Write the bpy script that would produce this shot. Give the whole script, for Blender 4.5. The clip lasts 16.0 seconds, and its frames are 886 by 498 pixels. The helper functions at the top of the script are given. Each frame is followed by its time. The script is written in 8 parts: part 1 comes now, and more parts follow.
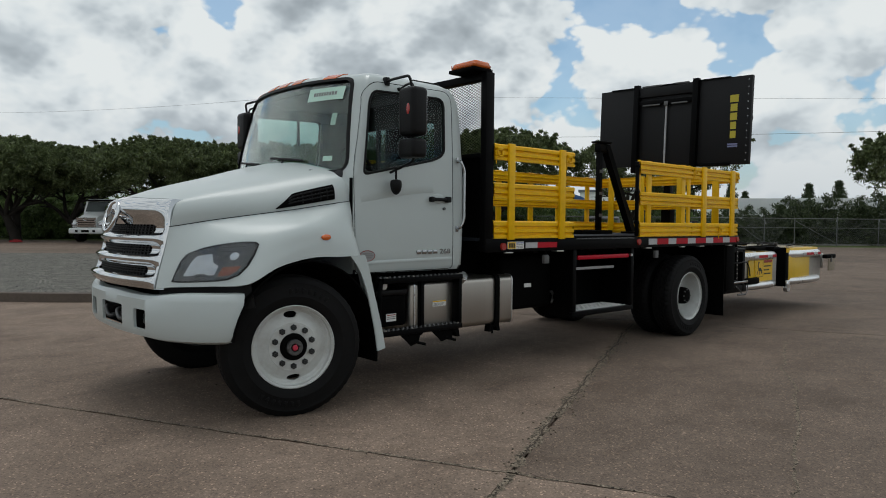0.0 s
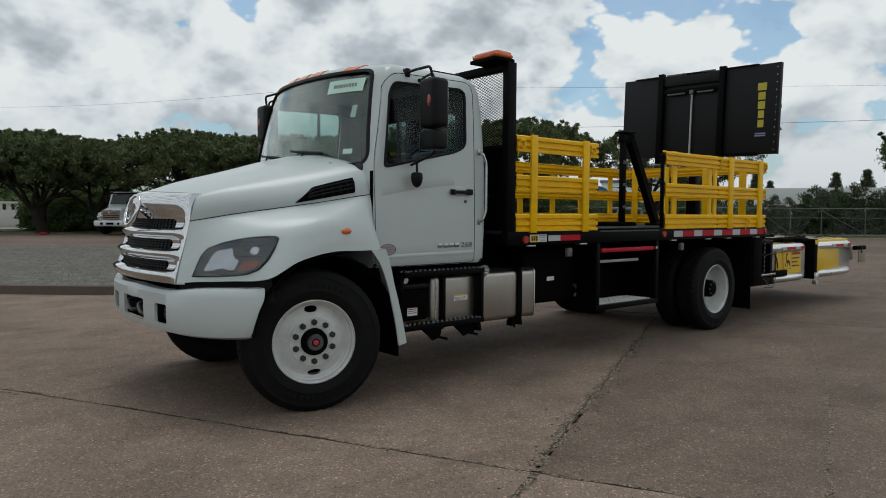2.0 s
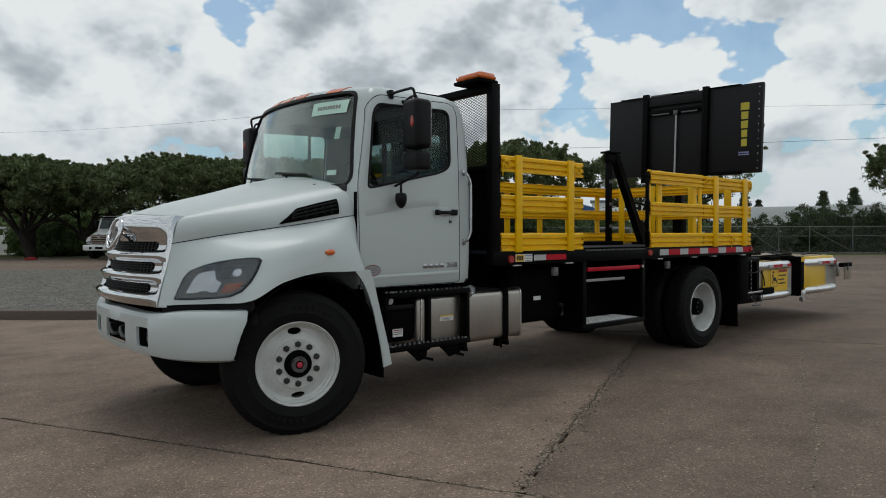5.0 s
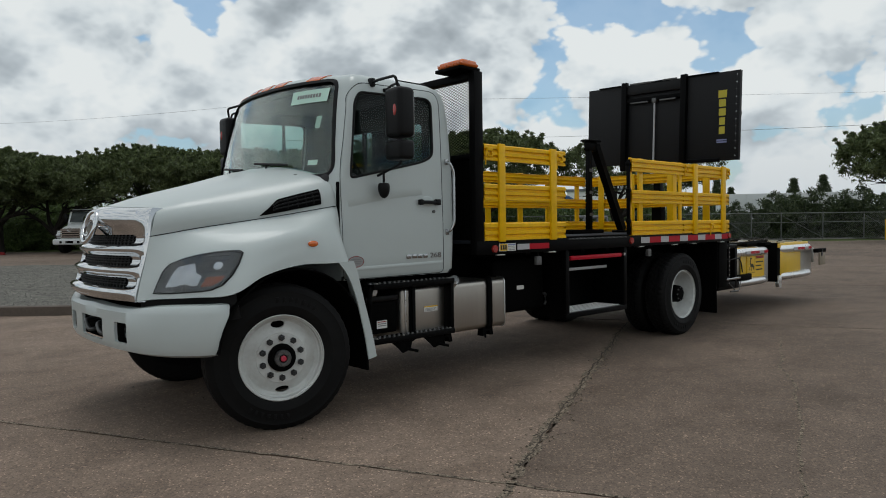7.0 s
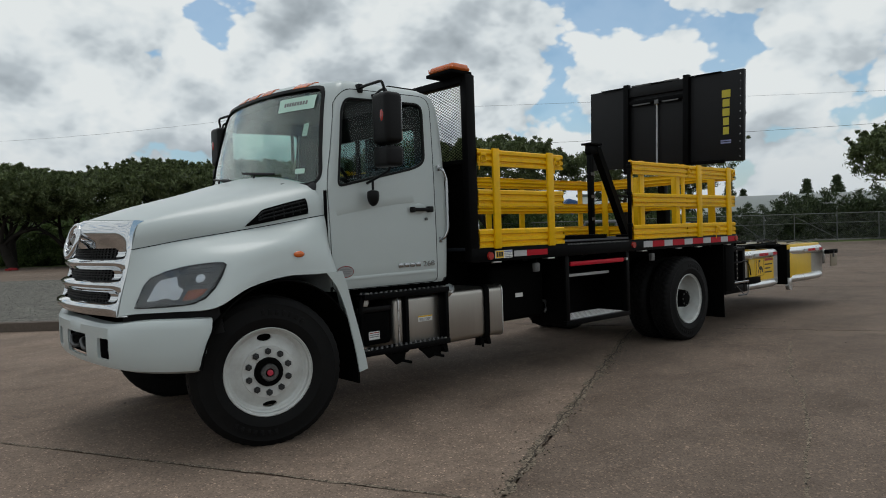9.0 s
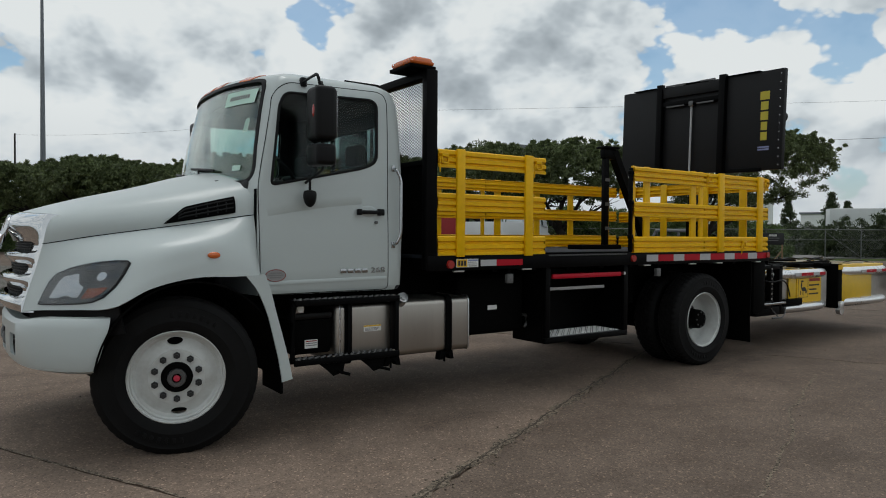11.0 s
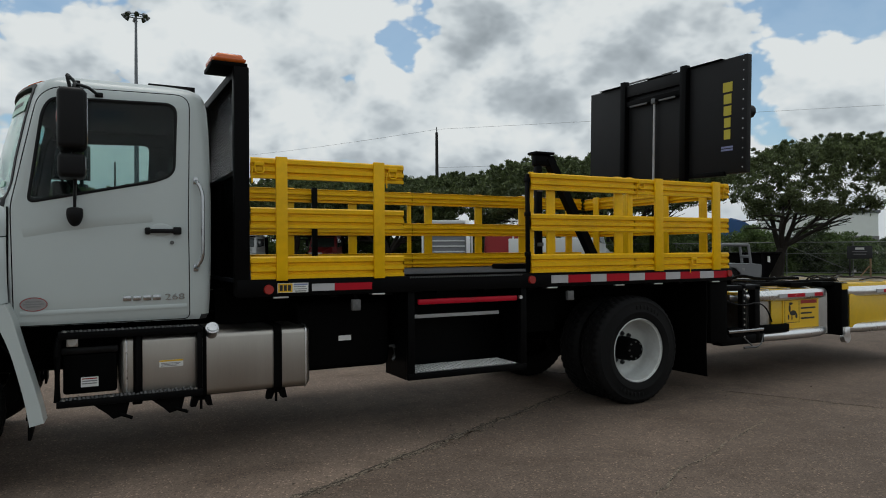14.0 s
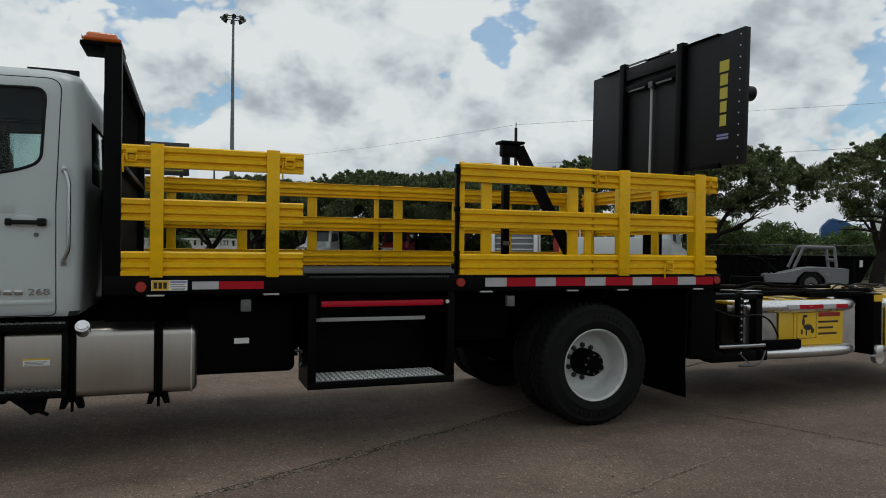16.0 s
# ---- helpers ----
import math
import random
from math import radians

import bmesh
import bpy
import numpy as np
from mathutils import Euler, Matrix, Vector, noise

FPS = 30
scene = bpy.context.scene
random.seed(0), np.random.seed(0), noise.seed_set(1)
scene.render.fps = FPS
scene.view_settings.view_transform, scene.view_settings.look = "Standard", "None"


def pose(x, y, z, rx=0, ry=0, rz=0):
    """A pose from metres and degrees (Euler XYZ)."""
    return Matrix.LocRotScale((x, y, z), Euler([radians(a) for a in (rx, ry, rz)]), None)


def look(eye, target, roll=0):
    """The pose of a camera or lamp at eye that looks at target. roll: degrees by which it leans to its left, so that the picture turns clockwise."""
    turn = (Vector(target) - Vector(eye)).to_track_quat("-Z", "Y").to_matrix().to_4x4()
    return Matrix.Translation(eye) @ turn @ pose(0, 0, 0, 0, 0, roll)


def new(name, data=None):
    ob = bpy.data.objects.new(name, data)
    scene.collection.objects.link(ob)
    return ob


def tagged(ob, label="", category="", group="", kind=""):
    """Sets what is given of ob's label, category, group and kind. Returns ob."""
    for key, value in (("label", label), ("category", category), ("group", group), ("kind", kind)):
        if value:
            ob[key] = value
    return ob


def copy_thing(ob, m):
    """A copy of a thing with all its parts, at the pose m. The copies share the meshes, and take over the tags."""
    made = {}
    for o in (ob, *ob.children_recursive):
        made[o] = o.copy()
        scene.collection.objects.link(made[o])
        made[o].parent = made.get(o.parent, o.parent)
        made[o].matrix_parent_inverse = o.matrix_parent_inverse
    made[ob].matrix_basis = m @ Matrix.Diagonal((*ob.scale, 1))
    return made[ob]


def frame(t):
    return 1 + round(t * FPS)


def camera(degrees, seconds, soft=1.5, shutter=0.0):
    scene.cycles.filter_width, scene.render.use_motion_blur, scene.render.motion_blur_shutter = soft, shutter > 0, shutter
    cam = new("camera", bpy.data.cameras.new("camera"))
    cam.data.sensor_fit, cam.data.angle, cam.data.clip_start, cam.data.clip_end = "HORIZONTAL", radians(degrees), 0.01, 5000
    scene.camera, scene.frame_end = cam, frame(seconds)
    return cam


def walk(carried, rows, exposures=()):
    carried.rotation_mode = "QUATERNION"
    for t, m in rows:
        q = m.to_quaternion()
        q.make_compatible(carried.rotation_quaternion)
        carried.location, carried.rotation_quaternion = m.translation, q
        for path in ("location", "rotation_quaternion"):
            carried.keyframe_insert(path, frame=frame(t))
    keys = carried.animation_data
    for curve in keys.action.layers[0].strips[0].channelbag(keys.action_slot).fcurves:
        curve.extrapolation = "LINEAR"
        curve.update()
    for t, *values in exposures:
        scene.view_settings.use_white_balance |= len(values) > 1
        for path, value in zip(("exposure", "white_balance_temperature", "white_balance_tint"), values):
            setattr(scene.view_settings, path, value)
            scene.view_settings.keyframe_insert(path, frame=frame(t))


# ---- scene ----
cam = camera(65.4, 16.0, soft=1.0)
PATH = [
    (0, (-2.542, -4.433, 1.436), (-1.205, -2.948, 1.358), 0.5),
    (0.5, (-2.499, -4.436, 1.439), (-1.243, -2.882, 1.35), 0.2),
    (1, (-2.48, -4.44, 1.445), (-1.267, -2.852, 1.361), -0.0),
    (1.5, (-2.505, -4.382, 1.445), (-1.219, -2.854, 1.342), 0.4),
    (2, (-2.497, -4.368, 1.452), (-1.205, -2.845, 1.348), 0.3),
    (2.5, (-2.468, -4.377, 1.436), (-1.179, -2.852, 1.332), 0.8),
    (3, (-2.472, -4.368, 1.448), (-1.181, -2.843, 1.373), 1.0),
    (3.5, (-2.472, -4.388, 1.448), (-1.168, -2.873, 1.402), 0.5),
    (4, (-2.459, -4.405, 1.443), (-1.152, -2.892, 1.405), -0.1),
    (6.5, (-2.449, -4.38, 1.442), (-1.124, -2.883, 1.386), -0.1),
    (7, (-2.458, -4.318, 1.441), (-1.097, -2.855, 1.37), -0.8),
    (7.5, (-2.462, -4.304, 1.448), (-1.098, -2.842, 1.377), -0.5),
    (8, (-2.456, -4.304, 1.434), (-1.078, -2.855, 1.378), -0.5),
    (10.5, (-1.463, -4.558, 1.443), (-0.245, -2.973, 1.407), -2.6),
    (11, (-1.141, -4.685, 1.461), (0.002, -3.044, 1.419), 0.3),
    (11.5, (-0.813, -4.7, 1.432), (0.307, -3.043, 1.422), -0.9),
    (12, (-0.463, -4.743, 1.492), (0.705, -3.12, 1.514), -1.7),
    (12.5, (-0.105, -4.87, 1.48), (1.018, -3.215, 1.484), 0.1),
    (13, (0.271, -4.876, 1.465), (1.371, -3.205, 1.482), -0.3),
    (13.5, (0.649, -4.957, 1.404), (1.688, -3.25, 1.456), -1.8),
    (14, (0.996, -5.009, 1.474), (1.921, -3.236, 1.483), -0.4),
    (14.5, (1.397, -5.005, 1.479), (2.254, -3.198, 1.493), -0.1),
    (15, (1.803, -5.105, 1.482), (2.583, -3.263, 1.517), 0.7),
    (15.5, (2.145, -5.082, 1.476), (2.877, -3.221, 1.425), 1.1),
    (16, (2.504, -5.04, 1.489), (3.185, -3.16, 1.488), 0.6),
]
walk(cam, [(t, look(eye, target, roll)) for t, eye, target, roll in PATH], [(0, -0.35), (8, -0.37), (11, -0.41), (16, -0.45)])

# ---- world, sun and exposure ----
def node(nt, kind, **inputs):
    n = nt.nodes.new(kind)
    for key, value in inputs.items():
        n.inputs[int(key[1:]) if key[0] == "i" and key[1:].isdigit() else key.replace("_", " ")].default_value = value
    return n


def math_node(nt, op, a, b=None, c=None, clamp=False):
    n = nt.nodes.new("ShaderNodeMath")
    n.operation, n.use_clamp = op, clamp
    for k, v in enumerate((a, b, c)):
        if v is None:
            continue
        if isinstance(v, (int, float)):
            n.inputs[k].default_value = v
        else:
            nt.links.new(v, n.inputs[k])
    return n.outputs[0]


def ramp(nt, fac, stops):
    n = nt.nodes.new("ShaderNodeValToRGB")
    while len(n.color_ramp.elements) < len(stops):
        n.color_ramp.elements.new(0.5)
    for e, (pos, col) in zip(n.color_ramp.elements, stops):
        e.position = pos
        e.color = (*col, 1) if len(col) == 3 else col
    nt.links.new(fac, n.inputs[0])
    return n.outputs[0]


SUN_ELEVATION, SUN_TURN = 77, 20      # degrees; the turn is from +y towards +x


def sky_direction(bearing, elevation):
    b, e = radians(bearing), radians(elevation)
    return Vector((math.sin(b) * math.cos(e), math.cos(b) * math.cos(e), math.sin(e)))


def build_world():
    world = bpy.data.worlds.new("cloudy_sky")
    scene.world = world
    world.use_nodes = True
    nt = world.node_tree
    nt.nodes.clear()
    link = nt.links.new
    out = nt.nodes.new("ShaderNodeOutputWorld")
    sky = nt.nodes.new("ShaderNodeTexSky")
    sky.sky_type, sky.sun_disc = "NISHITA", False
    sky.sun_elevation, sky.sun_rotation = radians(SUN_ELEVATION), radians(SUN_TURN)
    sky.air_density, sky.dust_density, sky.ozone_density = 1.0, 1.2, 1.0
    blue = node(nt, "ShaderNodeBackground", Strength=SKY_STRENGTH)
    tint = nt.nodes.new("ShaderNodeMix")
    tint.data_type, tint.blend_type = "RGBA", "MULTIPLY"
    tint.inputs[0].default_value, tint.inputs[7].default_value = 1.0, (0.76, 0.97, 1.0, 1)
    link(sky.outputs[0], tint.inputs[6])
    link(tint.outputs[2], blue.inputs[0])

    # cumulus: noise on a flat cloud deck seen from below
    tc = nt.nodes.new("ShaderNodeTexCoord")
    sep = nt.nodes.new("ShaderNodeSeparateXYZ")
    link(tc.outputs["Generated"], sep.inputs[0])
    x, y, z = sep.outputs
    up = math_node(nt, "MAXIMUM", z, 0.0)
    flat = nt.nodes.new("ShaderNodeCombineXYZ")
    link(x, flat.inputs[0]), link(y, flat.inputs[1])
    link(math_node(nt, "MULTIPLY", z, 1.45), flat.inputs[2])

    def density(rise, ragged=0.20):
        """Cloud mass in a direction, looked up a little higher by rise."""
        move = nt.nodes.new("ShaderNodeVectorMath")
        move.operation = "ADD"
        move.inputs[1].default_value = (CLOUD_SHIFT[0], CLOUD_SHIFT[1], CLOUD_SHIFT[2] + rise)
        link(flat.outputs[0], move.inputs[0])
        wn = node(nt, "ShaderNodeTexNoise", Scale=6.0, Detail=3.0, Roughness=0.5)
        link(move.outputs[0], wn.inputs["Vector"])
        small = nt.nodes.new("ShaderNodeVectorMath")
        small.operation = "SCALE"
        small.inputs["Scale"].default_value = 0.06
        link(wn.outputs[1], small.inputs[0])
        warp = nt.nodes.new("ShaderNodeVectorMath")
        warp.operation = "ADD"
        link(move.outputs[0], warp.inputs[0]), link(small.outputs[0], warp.inputs[1])
        big = node(nt, "ShaderNodeTexNoise", Scale=3.8, Detail=2.5, Roughness=0.5)
        link(move.outputs[0], big.inputs["Vector"])
        fine = node(nt, "ShaderNodeTexNoise", Scale=10.0, Detail=8.0, Roughness=0.60)
        link(warp.outputs[0], fine.inputs["Vector"])
        puff = nt.nodes.new("ShaderNodeTexVoronoi")
        puff.feature, puff.inputs["Scale"].default_value = "SMOOTH_F1", 7.0
        puff.inputs["Detail"].default_value, puff.inputs["Roughness"].default_value, puff.inputs["Lacunarity"].default_value = 3.0, 0.50, 2.3
        puff.inputs["Smoothness"].default_value = 0.25
        link(warp.outputs[0], puff.inputs["Vector"])
        d = math_node(nt, "ADD", math_node(nt, "MULTIPLY", big.outputs[0], 0.72), math_node(nt, "MULTIPLY", fine.outputs[0], ragged))
        return math_node(nt, "ADD", d, math_node(nt, "MULTIPLY", math_node(nt, "SUBTRACT", 0.62, puff.outputs["Distance"]), 0.62))

    # open blue gaps and heavy masses, each a soft round region of the sky
    total = None
    for bearing, elev, wide, weight in SKY_SHAPES:
        d = sky_direction(bearing, elev)
        dot = nt.nodes.new("ShaderNodeVectorMath")
        dot.operation = "DOT_PRODUCT"
        link(tc.outputs["Generated"], dot.inputs[0])
        dot.inputs[1].default_value = d
        mr = nt.nodes.new("ShaderNodeMapRange")
        mr.interpolation_type = "SMOOTHSTEP"
        mr.inputs["From Min"].default_value = math.cos(radians(wide))
        mr.inputs["From Max"].default_value = math.cos(radians(wide * 0.15))
        mr.inputs["To Max"].default_value = weight
        link(dot.outputs["Value"], mr.inputs[0])
        total = mr.outputs[0] if total is None else math_node(nt, "ADD", total, mr.outputs[0])

    here, above, edge_ = density(0.0, 0.07), density(0.065, 0.07), density(0.0, 0.28)
    dens = math_node(nt, "ADD", edge_, total)
    cover = nt.nodes.new("ShaderNodeMapRange")
    cover.interpolation_type = "SMOOTHSTEP"
    cover.inputs["From Min"].default_value, cover.inputs["From Max"].default_value = COVER
    cover.inputs["To Min"].default_value = 0.20
    link(dens, cover.inputs[0])
    # lit from above: tops are white, bases and thick middles grey
    relief = math_node(nt, "MULTIPLY", math_node(nt, "SUBTRACT", above, here), 1.65)
    tone = math_node(nt, "ADD", relief, math_node(nt, "MULTIPLY", math_node(nt, "SUBTRACT", dens, 0.31), 0.55))
    tone = math_node(nt, "ADD", tone, 0.21, clamp=True)
    colour = ramp(nt, tone, [(0.0, (0.945, 0.995, 1.0)), (0.24, (0.82, 0.89, 0.92)), (0.50, (0.585, 0.655, 0.70)), (0.78, (0.445, 0.505, 0.547)), (1.0, (0.355, 0.41, 0.447))])
    cloud = node(nt, "ShaderNodeBackground", Strength=CLOUD_STRENGTH)
    link(colour, cloud.inputs[0])
    # thin haze lowers the contrast near the horizon
    haze = node(nt, "ShaderNodeBackground", Color=(0.76, 0.845, 0.92, 1), Strength=CLOUD_STRENGTH * 0.72)
    hz = nt.nodes.new("ShaderNodeMapRange")
    hz.inputs["From Min"].default_value, hz.inputs["From Max"].default_value = 0.0, 0.16
    hz.inputs["To Min"].default_value, hz.inputs["To Max"].default_value = 0.62, 0.0
    link(up, hz.inputs[0])
    mix = nt.nodes.new("ShaderNodeMixShader")
    link(cover.outputs[0], mix.inputs[0]), link(blue.outputs[0], mix.inputs[1]), link(cloud.outputs[0], mix.inputs[2])
    mix2 = nt.nodes.new("ShaderNodeMixShader")
    link(hz.outputs[0], mix2.inputs[0]), link(mix.outputs[0], mix2.inputs[1]), link(haze.outputs[0], mix2.inputs[2])
    link(mix2.outputs[0], out.inputs[0])


SKY_STRENGTH, CLOUD_STRENGTH = 0.15, 1.03
COVER = (0.03, 0.11)
CLOUD_SHIFT = (3.1, 1.7, 0.4)
# bearing, elevation, half width in degrees, weight: open gaps below zero, heavy clouds above
SKY_SHAPES = [(22, 14.5, 5, -0.22), (-5, 18.5, 5, -0.20), (25.5, 18, 4.5, -0.22), (57.5, 17.5, 5, -0.22), (62, 13.5, 4.5, -0.16), (71, 10, 12, -0.17), (50, 20, 4, -0.16),
              (11, 17, 10, 0.12), (36, 15, 11, 0.12), (4, 9, 10, 0.10), (45, 10, 10, 0.08), (74, 15, 9, 0.08)]
build_world()
sun = new("sun", bpy.data.lights.new("sun", "SUN"))
sun.data.energy, sun.data.angle, sun.data.color = 0.95, radians(26), (1.0, 0.985, 0.96)
sun.matrix_basis = look(sky_direction(SUN_TURN, SUN_ELEVATION) * 50, (0, 0, 0))


# ---- materials ----
def material(name, base, rough=0.5, metal=0.0, vary=0.12, scale=6.0, bump=0.0, bump_scale=60.0, dirt=None, coat=0.0, spec=0.5, stretch=(1, 1, 1), per_piece=0.0):
    """A surface with grain and stains at two scales, in metres."""
    m = bpy.data.materials.new(name)
    m.use_nodes = True
    nt = m.node_tree
    b = nt.nodes["Principled BSDF"]
    b.inputs["Metallic"].default_value = metal
    b.inputs["Specular IOR Level"].default_value = spec
    b.inputs["Coat Weight"].default_value = coat
    b.inputs["Coat Roughness"].default_value = 0.08
    tc = nt.nodes.new("ShaderNodeTexCoord")
    mp = nt.nodes.new("ShaderNodeMapping")
    mp.inputs["Scale"].default_value = stretch
    nt.links.new(tc.outputs["Object"], mp.inputs[0])
    big = node(nt, "ShaderNodeTexNoise", Scale=scale * 0.25, Detail=4.0, Roughness=0.6)
    small = node(nt, "ShaderNodeTexNoise", Scale=scale * 4.0, Detail=5.0, Roughness=0.65)
    for n in (big, small):
        nt.links.new(mp.outputs[0], n.inputs["Vector"])
    mixed = math_node(nt, "ADD", math_node(nt, "MULTIPLY", big.outputs[0], 0.6), math_node(nt, "MULTIPLY", small.outputs[0], 0.4))
    if per_piece:
        info = nt.nodes.new("ShaderNodeObjectInfo")
        mixed = math_node(nt, "ADD", mixed, math_node(nt, "MULTIPLY", math_node(nt, "SUBTRACT", info.outputs["Random"], 0.5), per_piece))
    low = [max(0.0, c * (1 - vary)) for c in base]
    high = [min(1.0, c * (1 + vary)) for c in base]
    stops = [(0.32, low), (0.52, base), (0.70, high)]
    col = ramp(nt, mixed, stops)
    if dirt:
        amount, colour = dirt
        spots = node(nt, "ShaderNodeTexNoise", Scale=scale * 0.7, Detail=8.0, Roughness=0.7)
        nt.links.new(tc.outputs["Object"], spots.inputs["Vector"])
        mask = ramp(nt, spots.outputs[0], [(0.46, (0, 0, 0)), (0.72, (amount,) * 3)])
        mx = nt.nodes.new("ShaderNodeMix")
        mx.data_type = "RGBA"
        nt.links.new(mask, mx.inputs[0])
        nt.links.new(col, mx.inputs[6])
        mx.inputs[7].default_value = (*colour, 1)
        col = mx.outputs[2]
    nt.links.new(col, b.inputs["Base Color"])
    r = nt.nodes.new("ShaderNodeMapRange")
    r.inputs["From Min"].default_value, r.inputs["From Max"].default_value = 0.3, 0.7
    r.inputs["To Min"].default_value, r.inputs["To Max"].default_value = max(0.0, rough - 0.06), min(1.0, rough + 0.06)
    nt.links.new(mixed, r.inputs[0])
    nt.links.new(r.outputs[0], b.inputs["Roughness"])
    if bump:
        g = node(nt, "ShaderNodeTexNoise", Scale=bump_scale, Detail=4.0, Roughness=0.6)
        nt.links.new(mp.outputs[0], g.inputs["Vector"])
        bp = node(nt, "ShaderNodeBump", Strength=bump, Distance=0.004)
        nt.links.new(g.outputs[0], bp.inputs["Height"])
        nt.links.new(bp.outputs[0], b.inputs["Normal"])
    return m


def glass(name, tint, gloss=0.02, base=0.025, edge=0.75, power=4.0):
    m = bpy.data.materials.new(name)
    m.use_nodes = True
    nt = m.node_tree
    nt.nodes.clear()
    out = nt.nodes.new("ShaderNodeOutputMaterial")
    t = node(nt, "ShaderNodeBsdfTransparent", Color=(*tint, 1))
    g = node(nt, "ShaderNodeBsdfGlossy", Color=(1, 1, 1, 1), Roughness=gloss)
    f = nt.nodes.new("ShaderNodeLayerWeight")
    f.inputs[0].default_value = 0.5
    gain = math_node(nt, "MULTIPLY_ADD", math_node(nt, "POWER", f.outputs["Facing"], power), edge, base)
    mx = nt.nodes.new("ShaderNodeMixShader")
    nt.links.new(gain, mx.inputs[0])
    nt.links.new(t.outputs[0], mx.inputs[1]), nt.links.new(g.outputs[0], mx.inputs[2])
    nt.links.new(mx.outputs[0], out.inputs[0])
    return m


def leaf_material(name, dark, light):
    m = material(name, dark, 0.55, vary=0.35, scale=2.0)
    nt = m.node_tree
    b = nt.nodes["Principled BSDF"]
    geo = nt.nodes.new("ShaderNodeNewGeometry")
    col = ramp(nt, geo.outputs["Random Per Island"], [(0.0, [c * 0.6 for c in dark]), (0.5, dark), (1.0, light)])
    nt.links.new(col, b.inputs["Base Color"])
    tr = node(nt, "ShaderNodeBsdfTranslucent")
    nt.links.new(col, tr.inputs[0])
    mx = node(nt, "ShaderNodeMixShader", Fac=0.38)
    out = nt.nodes["Material Output"]
    nt.links.new(b.outputs[0], mx.inputs[1]), nt.links.new(tr.outputs[0], mx.inputs[2])
    nt.links.new(mx.outputs[0], out.inputs[0])
    return m


WHITE = material("white_truck_paint", (0.455, 0.502, 0.497), 0.36, vary=0.02, scale=1.2, coat=0.22)
WHITE_RIM = material("white_wheel_paint", (0.54, 0.555, 0.54), 0.42, vary=0.06, scale=8, dirt=(0.4, (0.26, 0.235, 0.205)))
YELLOW = material("yellow_safety_paint", (0.80, 0.455, 0.002), 0.40, vary=0.14, scale=5, dirt=(0.28, (0.36, 0.195, 0.008)), spec=0.22)
BLACK = material("black_frame_paint", (0.0022, 0.0022, 0.0025), 0.45, vary=0.3, scale=6, bump=0.1, spec=0.06)
MATT_BLACK = material("matt_black_steel", (0.002, 0.002, 0.002), 0.7, vary=0.3, scale=5, bump=0.2, spec=0.04)
PANEL_BLACK = material("black_powder_coat", (0.006, 0.006, 0.007), 0.55, vary=0.25, scale=3, bump=0.25, bump_scale=220, spec=0.25)
DECK = material("dark_grey_deck_coating", (0.011, 0.014, 0.020), 0.7, vary=0.25, scale=5, bump=0.5, bump_scale=120, dirt=(0.3, (0.035, 0.034, 0.033)), spec=0.2)
PLASTIC = material("black_plastic", (0.004, 0.004, 0.0045), 0.45, vary=0.15, scale=20, bump=0.15, bump_scale=400, spec=0.18)
RUBBER = material("tyre_rubber", (0.0048, 0.0048, 0.0050), 0.68, vary=0.3, scale=10, bump=0.3, bump_scale=150, dirt=(0.3, (0.012, 0.011, 0.010)), spec=0.14)
CHROME = material("chrome", (0.60, 0.61, 0.62), 0.07, metal=1.0, vary=0.03, scale=4)
DARK_CHROME = material("satin_chrome", (0.42, 0.43, 0.44), 0.16, metal=1.0, vary=0.08, scale=6)
ALUMINIUM = material("brushed_aluminium", (0.42, 0.395, 0.36), 0.33, metal=1.0, vary=0.06, scale=3, bump=0.04, bump_scale=40, stretch=(14, 1, 1))
GALVANISED = material("galvanised_tube", (0.78, 0.79, 0.80), 0.30, metal=1.0, vary=0.12, scale=8, bump=0.02)
ALLOY_SHEET = material("dull_alloy_sheet", (0.55, 0.54, 0.52), 0.34, metal=1.0, vary=0.15, scale=4, dirt=(0.4, (0.20, 0.17, 0.14)))
TREAD_PLATE = material("bare_tread_plate", (0.86, 0.86, 0.84), 0.45, metal=0.0, vary=0.15, scale=12)
TREAD_BASE = material("dark_tread_base", (0.24, 0.24, 0.235), 0.5, metal=0.1, vary=0.2, scale=12)
STEEL = material("dark_worn_steel", (0.12, 0.12, 0.12), 0.45, metal=0.8, vary=0.3, scale=20)
RED_PAINT = material("red_paint", (0.46, 0.004, 0.020), 0.45, vary=0.1, scale=8, spec=0.25)
RED_TAPE = material("red_reflective_tape", (0.40, 0.003, 0.014), 0.5, vary=0.12, scale=30, spec=0.2)
SILVER_TAPE = material("silver_reflective_tape", (0.42, 0.42, 0.43), 0.35, vary=0.08, scale=30)
AMBER = material("amber_lens", (0.62, 0.12, 0.012), 0.18, vary=0.08, scale=20, coat=0.6)
RED_LENS = material("red_lens", (0.32, 0.02, 0.015), 0.2, vary=0.08, scale=20, coat=0.6)
CLEAR_LENS = glass("headlamp_cover", (0.93, 0.94, 0.95))
WINDSCREEN = glass("green_tinted_windscreen", (0.80, 0.92, 0.875), 0.10, 0.045, 0.75, 3.2)
SIDE_GLASS = glass("tinted_side_glass", (0.72, 0.80, 0.79), 0.02, 0.012)
INTERIOR = material("grey_cab_trim", (0.020, 0.021, 0.023), 0.8, vary=0.2, scale=8)
LAMP_GREY = material("dark_lamp_housing", (0.026, 0.028, 0.030), 0.30, vary=0.25, scale=30)
